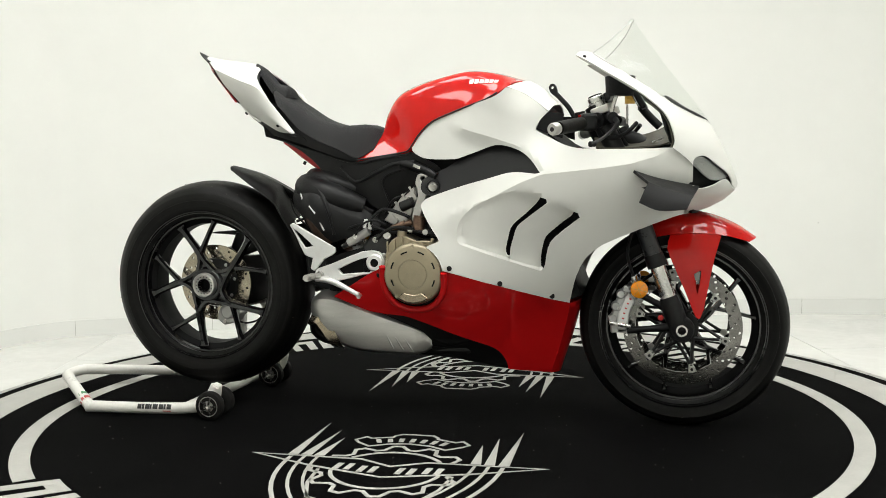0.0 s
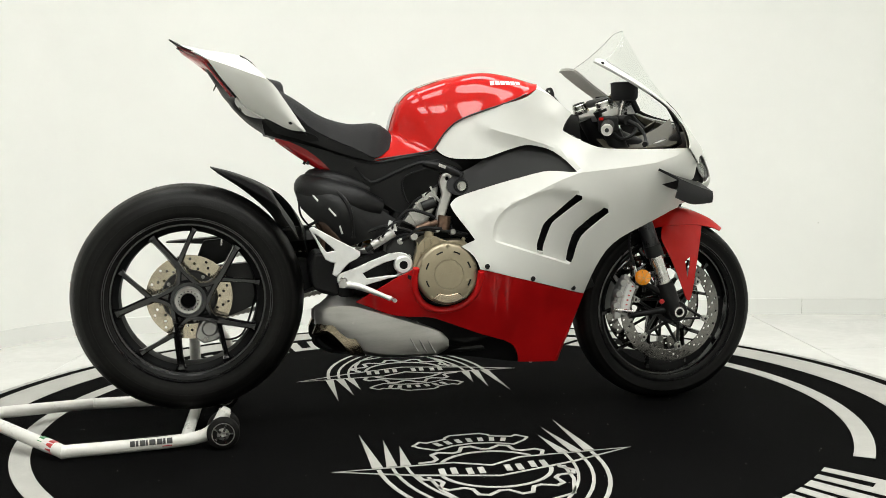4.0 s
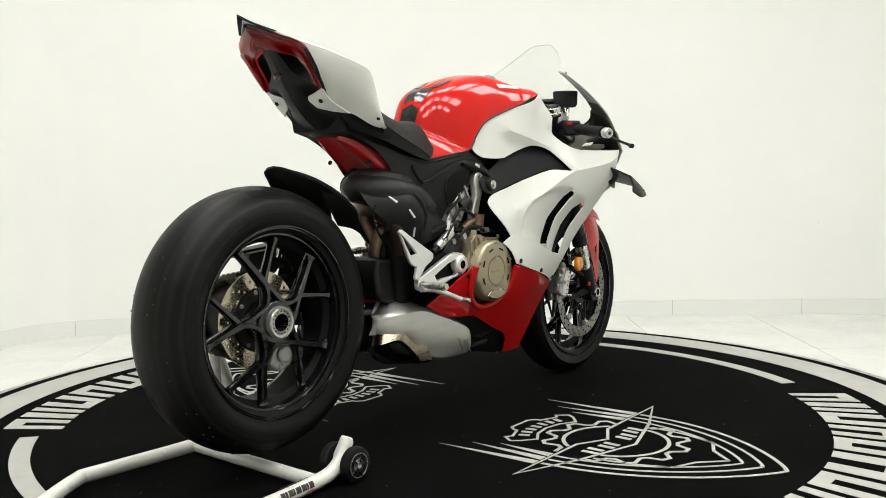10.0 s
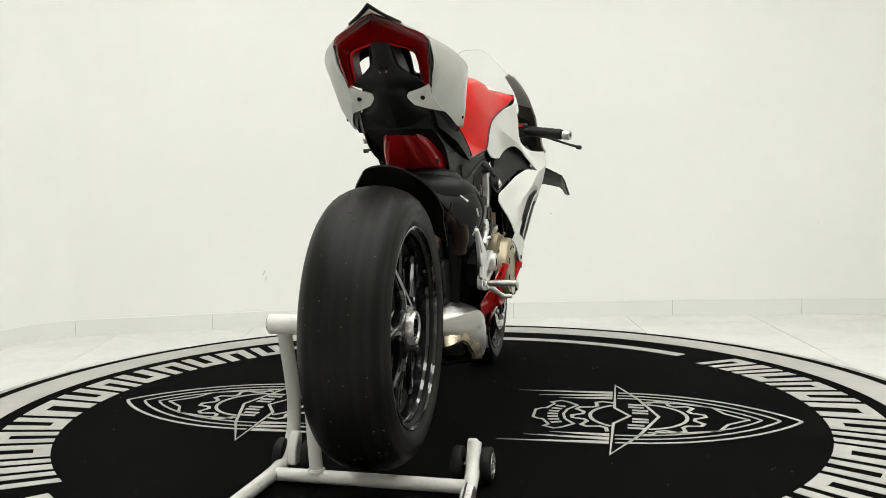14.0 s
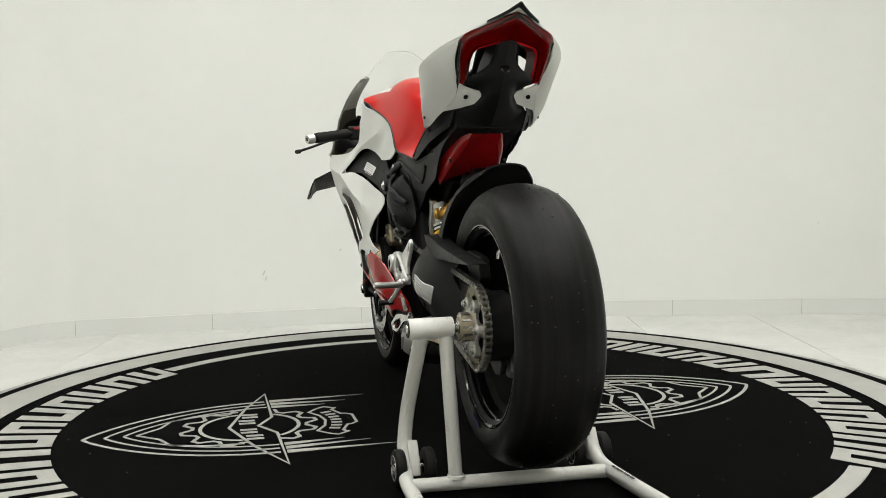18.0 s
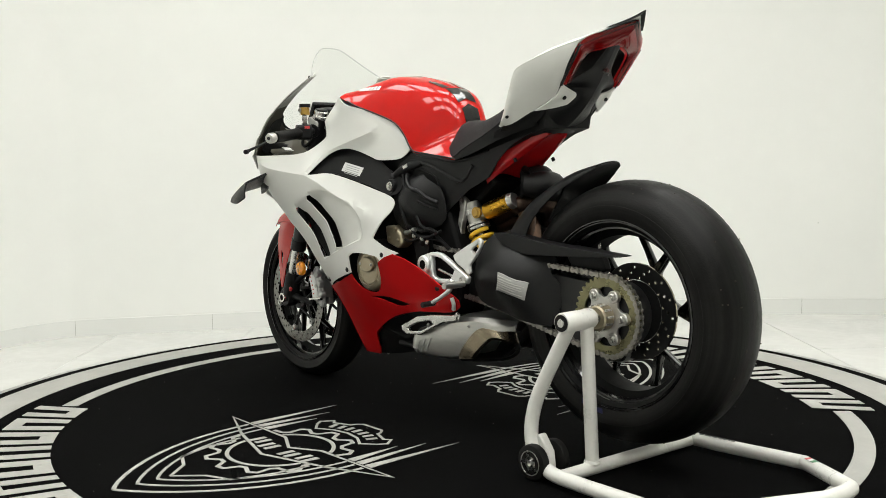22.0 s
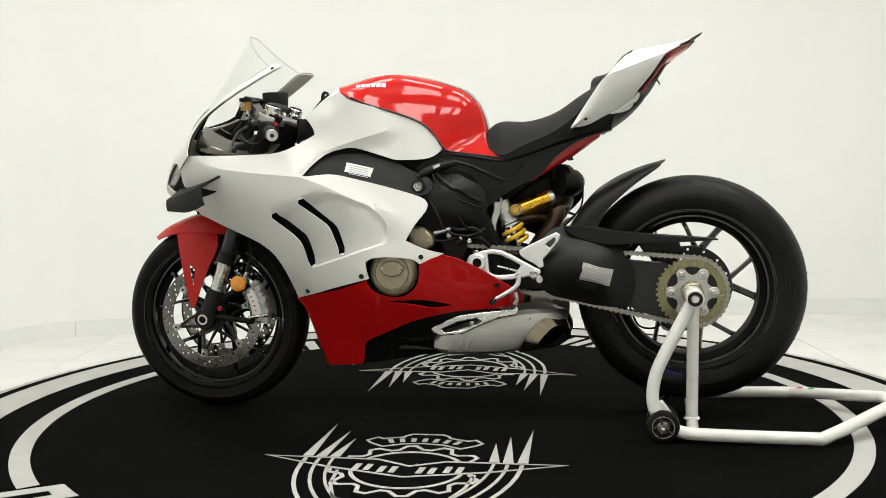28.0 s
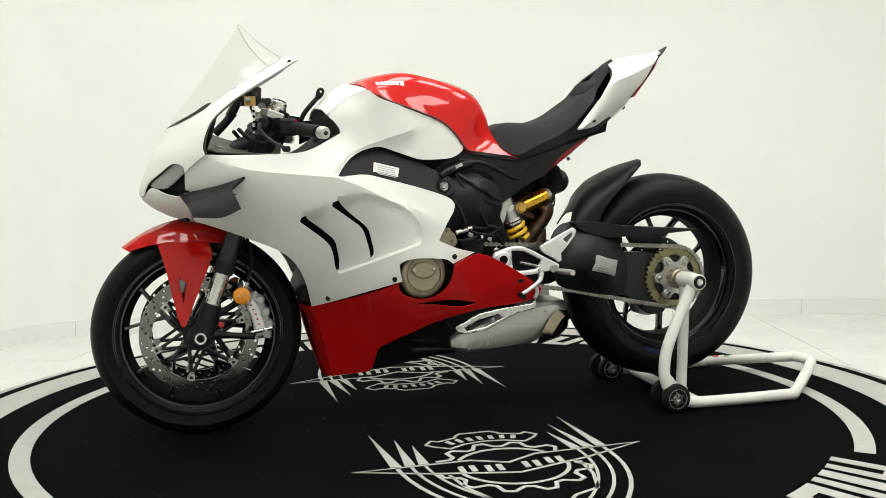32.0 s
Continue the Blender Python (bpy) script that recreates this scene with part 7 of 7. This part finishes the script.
def build_front_end():
    for s in (-1, 1):
        y = s * .105
        tp = Vector((.545, y, .79))
        d = (Vector((.7235, y, .2915)) - Vector((.625, y, .565)))
        at = lambda z: Vector((.625 + (.565 - z) * .347, y, z))
        leg = part("fork_tube", cyl(at(.80), at(.492), .0245, 24), M_FORK, bike, "black upper fork tube")
        part("fork_ring", cyl(at(.505), at(.470), .0275, 24), M_BLACKMATT, leg)
        part("stanchion", cyl(at(.472), at(.372), .0215, 24), M_STEEL, bike, "polished chrome fork stanchion")
        low = part("fork_foot", tube([at(.385), at(.360), at(.33), at(.2915)], [.025, .029, .029, .030], 18), M_BLACK, bike, "black fork foot")
        part("axle_clamp", lathe([(0, -.022), (.030, -.022), (.034, -.016), (.034, .016), (.030, .022), (0, .022)], 28, (FRONT.x, y, FRONT.z)), M_BLACK, low)
        part("axle_ring", lathe([(.011, s * .033), (.016, s * .033), (.018, s * .028), (.018, s * .018), (.011, s * .018)], 24, (FRONT.x, y, FRONT.z)), M_STEEL, low, "bright axle ring")
        part("axle_hole", lathe([(0, s * .026), (.0112, s * .026), (.0112, s * .032)], 20, (FRONT.x, y, FRONT.z)), M_INNER, low)
        for (x0, z0), (x1, z1) in ((((.70, .30)), ((.575, .285))), (((.695, .345)), ((.60, .395)))):
            part("caliper_mount", tube([(x0, y, z0), ((x0 + x1) / 2, y * .98, (z0 + z1) / 2), (x1, y * .93, z1)], [.014, .009, .010], 10), M_BLACK, low)
        part("red_bolt", bolt((.668, y + s * .028, .330), .008, .006, s), M_REDDECAL, low, "red anodised bolt")
        # caliper
        c = (FRONT.x, FRONT.z)
        body = arc(c, .180, 146, 178, 10) + arc(c, .149, 178, 150, 8)
        cal = part("caliper", plate(body, s * .088, s * .106, (), 1), M_SILVER, bike, "silver front brake caliper", bevel=.005)
        part("caliper_back", plate(arc(c, .200, 142, 186, 10) + arc(c, .150, 184, 146, 8), s * .080, s * .094, (), 1), M_CALIPER, cal, bevel=.006)
        for a in (151, 162, 173):
            part("piston_housing", lathe([(0, s * .103), (.010, s * .103), (.0135, s * .098), (.015, s * .086), (0, s * .086)], 18, (c[0] + .193 * math.cos(radians(a)), 0, c[1] + .193 * math.sin(radians(a)))), M_CALIPER, cal, "round piston housing")
        part("pad_pin", cyl((c[0] - .200, s * .100, c[1] + .012), (c[0] - .140, s * .108, c[1] + .004), .006, 12), M_STEEL, cal, "bright pad pin")
        part("caliper_inner", plate(arc(c, .190, 143, 184, 10) + arc(c, .130, 184, 146, 8), s * .042, s * .062), M_CALIPER, cal, bevel=.004)
        part("caliper_bridge", plate(arc(c, .196, 150, 176, 6) + arc(c, .172, 176, 150, 6), s * .05, s * .10), M_CALIPER, cal, bevel=.004)
        for a in (148, 163, 178):
            part("caliper_bolt", bolt((c[0] + .182 * math.cos(radians(a)), s * .104, c[1] + .182 * math.sin(radians(a))), .006, .006, s), M_BOLT, cal)
        for k in range(6):
            a = radians(150 + k * 5.2)
            part("brand_bar", moved(box((.164, s * .1065, 0), (.006, .0012, .0042)), Matrix.Translation((c[0], 0, c[1])) @ pose(0, 0, 0, 0, -math.degrees(a))), M_REDDECAL, cal, "plain red bar of a brand word", smooth=False)
        part("banjo", cyl((.600, s * .10, .405), (.590, s * .10, .44), .006, 8), M_STEEL, cal)
        part("brake_hose", tube([(.592, s * .10, .44), (.575, s * .10, .50), (.585, s * .09, .56), (.60, s * .08, .62)], .0045, 8, 4), M_BLACK, bike, "black brake hose")
        # reflector
        ref = part("reflector", lathe([(0, s * .014), (.020, s * .013), (.0235, s * .010), (.0245, s * .006), (.0245, 0), (0, 0)], 32, (.609, s * .122, .4065)), M_AMBER, bike, "round amber reflector")
        for k in range(6):
            part("reflector_rib", moved(box((.0115, s * .0138, 0), (.021, .0015, .0012)), pose(.609, s * .122, .4065, 0, k * 60 + 12)), M_BRASS, ref, smooth=False)
        part("reflector_stay", box((.628, s * .115, .41), (.05, .006, .012)), M_BLACK, bike, smooth=False)
        # fender legs
        o = [(.684, .520), (.692, .556), (.757, .582), (.80, .584), (.832, .560), (.814, .50), (.800, .436), (.784, .352), (.773, .325), (.762, .330), (.750, .36), (.733, .403), (.706, .465)]
        slit = [(.757, .450), (.777, .462), (.774, .43), (.766, .392)]
        wf = field([(.684, .52, .094), (.70, .556, .082), (.757, .582, .074), (.80, .584, .066), (.757, .545, .092), (.83, .556, .070), (.80, .436, .100), (.773, .325, .108), (.72, .43, .112), (.76, .50, .104)])
        part("fender_leg", shell(o, wf, s, .003, [slit], .016, 2), M_RED, bike, "gloss red mudguard leg with a slot", sharp=40)
    sheet([[(.928, 0, .545), (.922, .026, .543), (.908, .044, .536)], [(.872, 0, .583), (.870, .045, .575), (.862, .066, .550)], [(.80, 0, .613), (.80, .055, .600), (.808, .078, .560)],
           [(.735, 0, .620), (.735, .060, .607), (.738, .088, .562)], [(.67, 0, .606), (.672, .060, .594), (.676, .085, .556)], [(.61, 0, .572), (.613, .055, .564), (.622, .078, .542)]], M_RED, "front_mudguard", "gloss red front mudguard", .003, 5, 5, sharp=50)
    part("lower_yoke", plate([(.53, .715), (.56, .76), (.64, .74), (.62, .69)], -.125, .125), M_BLACK, bike, "black lower fork yoke", bevel=.008)
    # winglets
    for s in (-1, 1):
        root = [(.589, s * .240, .751), (.675, s * .226, .717), (.769, s * .178, .696)]
        fold = [(.640, s * .312, .712), (.692, s * .308, .691), (.752, s * .294, .672)]
        hem = [(.618, s * .334, .660), (.670, s * .338, .640), (.738, s * .320, .642)]
        wing = part("winglet", patch([root, [tuple((p + q) / 2 for p, q in zip(a, b)) for a, b in zip(root, fold)], fold], 3, 5, .007, s < 0), M_BLACK, bike, "matt black aerodynamic winglet", sharp=50)
        part("wing_tip", patch([fold, [tuple((p + q) / 2 + (s * .004 if i == 1 else 0) for i, (p, q) in enumerate(zip(a, b))) for a, b in zip(fold, hem)], hem], 3, 5, .006, s < 0), M_BLACK, wing, "drooped outer plate", sharp=50)
        part("winglet_root", patch([[(.588, s * .240, .750), (.655, s * .228, .716), (.745, s * .197, .692)], [(.607, s * .240, .700), (.66, s * .228, .680), (.742, s * .196, .666)]], 3, 4, .006, s < 0), M_BLACKMATT, bike)


build_front_end()


def build_cockpit():
    TILT = Matrix.Translation((.492, 0, .92)) @ pose(0, 0, 0, 0, -19) @ Matrix.Translation((-.492, 0, -.92))
    part("top_yoke", plate([(.43, 0), (.44, .05), (.435, .10), (.455, .135), (.50, .135), (.515, .10), (.50, .05), (.51, 0), (.50, -.05), (.515, -.10), (.50, -.135), (.455, -.135), (.435, -.10), (.44, -.05)], 0, .022, (), 2), M_ALU, bike,
                 "machined aluminium top yoke", bevel=.003, at=TILT @ pose(.02, 0, .915, -90))
    for s in (-1, 1):
        part("fork_cap", moved(lathe([(0, .022), (.020, .022), (.0235, .019), (.0235, .006), (.0265, .004), (.0265, -.012), (.0245, -.014), (.0245, -.03), (0, -.03)], 28), TILT @ pose(.494, s * .105, .924, 90, 0, 0)), M_STEEL, bike, "steel fork cap")
        part("cap_top", moved(lathe([(0, .027), (.012, .027), (.0195, .0255), (.020, .0215), (0, .0215)], 24), TILT @ pose(.494, s * .105, .924, 90, 0, 0)), M_BLACK, bike)
        part("fork_top", cyl((.482, s * .105, .92), (.545, s * .105, .79), .027, 20), M_BLACK, bike)
        a, b = Vector((.500, s * .120, .880)), Vector((.399, s * .361, .850))
        d = (b - a).normalized()
        L = (b - a).length
        bar = part("handlebar", cyl(a - d * .02, a + d * (L - .012), .011, 14), M_BLACK, bike, "black clip-on handlebar")
        part("bar_clamp", cyl(a - d * .028, a + d * .020, .022, 16), M_BLACK, bar)
        grip = part("grip", tube([a + d * (.105 + k * .0125) for k in range(11)], [.0185 if k % 2 else .0172 for k in range(11)], 16), M_RUBBER, bar, "black rubber grip")
        part("bar_end", tube([a + d * (L - .024), a + d * (L - .006), a + d * L], [.0165, .0165, .014], 18), M_ALU, bar, "aluminium bar end")
        # dark disc in place of a bore, its shade as colour
        part("bar_end_hole", cyl(a + d * (L - .001), a + d * (L + .0008), .006, 12), M_DARK, bar)
        sw = part("switch_box", moved(box((0, 0, 0), (.042, .05, .048)), Matrix.Translation(a + d * .07) @ pose(0, 0, 0, 0, 0, -s * 22)), M_BLACK, bike, "black switch housing", bevel=.008)
        part("switch", moved(box((0, 0, 0), (.012, .016, .008)), Matrix.Translation(a + d * .07 + Vector((-.018, 0, .016))) @ pose(0, 0, 0, 0, 0, -s * 22)), M_REDDECAL if s > 0 else M_RED, sw, "red switch", smooth=False)
        part("master_cylinder", tube([a + Vector((.03, s * .005, .006)), a + Vector((.04, s * .05, .004))], .015, 14), M_BLACK, bike, "black master cylinder", sharp=60)
        lev = [a + Vector((.045, s * .045, .000)), a + Vector((.054, s * .085, -.012)), a + Vector((.045, s * .15, -.033)), a + Vector((.025, s * .215, -.055)), a + Vector((.003, s * .262, -.069))]
        part("lever", tube(lev, [.008, .0062, .0045, .0042, .005], 10, 4), M_BLACK, bike, "black folding lever")
        part("lever_tip", cyl(lev[-1] - Vector((-.006, s * .006, 0)), lev[-1] + Vector((-.004, s * .006, -.001)), .0075, 12), M_BLACK, bike)
    part("stem_cover", plate([(.468, .895), (.512, .902), (.585, .800), (.60, .785), (.53, .78)], -.10, .10, (), 1), M_INNER, bike, "dark steering stem cover", bevel=.008)
    # dash, reservoirs and small parts
    dash = part("dash_display", moved(box((0, 0, 0), (.018, .15, .075)), pose(.600, 0, .945, 0, -28)), M_BLACKMATT, bike, "black instrument display", bevel=.006)
    part("dash_glass", moved(box((-.012, 0, 0), (.002, .15, .07)), pose(.600, 0, .945, 0, -28)), M_GLOSSBLACK, dash, smooth=False)
    part("dash_stay", tube([(.605, 0, .92), (.63, 0, .89), (.66, 0, .86)], .012, 10, 3), M_BLACK, bike)
    r = part("reservoir_sleeve", tube([(.555, -.108, .946), (.555, -.108, .955), (.555, -.108, .980), (.555, -.108, .998), (.555, -.108, 1.0)], [.034, .040, .041, .042, .036], 24), M_SEAT, bike, "black cloth sleeve round the brake fluid reservoir")
    part("reservoir_stay", tube([(.545, -.125, .945), (.535, -.128, .915), (.53, -.130, .885)], .006, 8, 2), M_STEEL, r)
    r = part("clutch_reservoir", cyl((.568, .118, .934), (.568, .118, .960), .0155, 24), M_BRASS, bike, "amber clutch fluid reservoir")
    part("reservoir_lid", cyl((.568, .118, .959), (.568, .118, .971), .019, 24), M_BLACK, r)
    part("reservoir_bolt", bolt((.574, .130, .950), .008, .010, 1), M_BOLT, r)
    part("reservoir_stay", moved(box((.56, .125, .905), (.006, .014, .06)), Matrix.Identity(4)), M_STEEL, r, smooth=False)
    # hole marks: flat near-black discs carry the shade
    for k in range(3):
        part("stay_hole", lathe([(0, .001), (.004, .001), (.004, 0), (0, 0)], 10, (.56, .132, .888 + k * .015)), M_INNER, r)
    part("red_cap", cyl((.484, .105, .934), (.481, .105, .942), .008, 16), M_REDDECAL, bike, "red adjuster cap")
    part("damper", tube([(.515, -.09, .945), (.52, .0, .950), (.515, .09, .945)], .012, 12, 3), M_DARK, bike, "dark steering damper")
    part("adjuster_stalk", tube([(.418, 0, .885), (.402, 0, .918), (.380, 0, .944), (.356, 0, .970)], .007, 8, 3), M_BLACK, bike)
    part("adjuster_knob", plate([(.366, .954), (.356, .958), (.346, .968), (.341, .982), (.346, .991), (.356, .993), (.363, .985), (.367, .970)], -.009, .009, [circle((.352, .981), .004, 8)], 2), M_BLACK, bike, "black folding bracket", bevel=.003)
    part("ignition", cyl((.435, 0, .882), (.430, 0, .908), .016, 16), M_BLACK, bike)
    for s in (-1, 1):
        part("inner_panel", patch([[(.705, s * .150, .862), (.69, s * .185, .812), (.60, s * .205, .800), (.50, s * .208, .800)], [(.725, s * .09, .858), (.68, s * .115, .812), (.59, s * .12, .795), (.49, s * .13, .80)], [(.73, s * .05, .89), (.66, s * .06, .85), (.58, s * .06, .83), (.48, s * .07, .83)]], 3, 3, .003, s > 0), M_OLIVE, bike, "olive inner cockpit panel")
        part("inner_label", patch([[(.672, s * .150, .826), (.645, s * .155, .816)], [(.668, s * .120, .823), (.642, s * .122, .813)]], 2, 2, .002, s > 0), M_STICKER, bike, "white label in the cockpit")
        part("air_duct", tube([(.74, s * .05, .79), (.66, s * .06, .79), (.58, s * .06, .82), (.55, s * .05, .84)], [.03, .032, .03, .025], 14, 3), M_BLACK, bike, "black air duct")
        part("wire_loom", tube([(.60, s * .10, .87), (.57, s * .13, .84), (.53, s * .14, .83), (.50, s * .12, .86)], .006, 8, 4), M_BLACK, bike)
        part("tank_front_lining", patch([[(.363, s * .168, .903), (.345, s * .186, .884), (.333, s * .190, .856)], [(.40, s * .12, .90), (.40, s * .14, .87), (.40, s * .15, .83)]], 3, 3, .003, s > 0), M_BLACK, bike)
        part("steering_head", cyl((.47, s * .03, .90), (.57, s * .03, .72), .035, 16), M_INNER, bike)
    part("cockpit_floor", patch([[(.36, -.17, .84), (.36, 0, .86), (.36, .17, .84)], [(.45, -.20, .79), (.45, 0, .79), (.45, .20, .79)], [(.60, -.20, .785), (.60, 0, .78), (.60, .20, .785)], [(.73, -.13, .79), (.74, 0, .79), (.73, .13, .79)]], 4, 4, .004), M_INNER, bike)
    part("nose_bulkhead", patch([[(.79, -.05, .75), (.81, 0, .75), (.79, .05, .75)], [(.74, -.09, .62), (.76, 0, .62), (.74, .09, .62)]], 3, 3, .01), M_INNER, bike)


build_cockpit()


def motions():
    rows = [(float(t), pose(0, 0, 0, 0, 0, a)) for t, a in enumerate(TURN)]
    walk(turntable, rows)
    walk(stand, rows)
    walk(bike, [(t, m @ pose(0, -0.009, 0)) for t, m in rows])


motions()
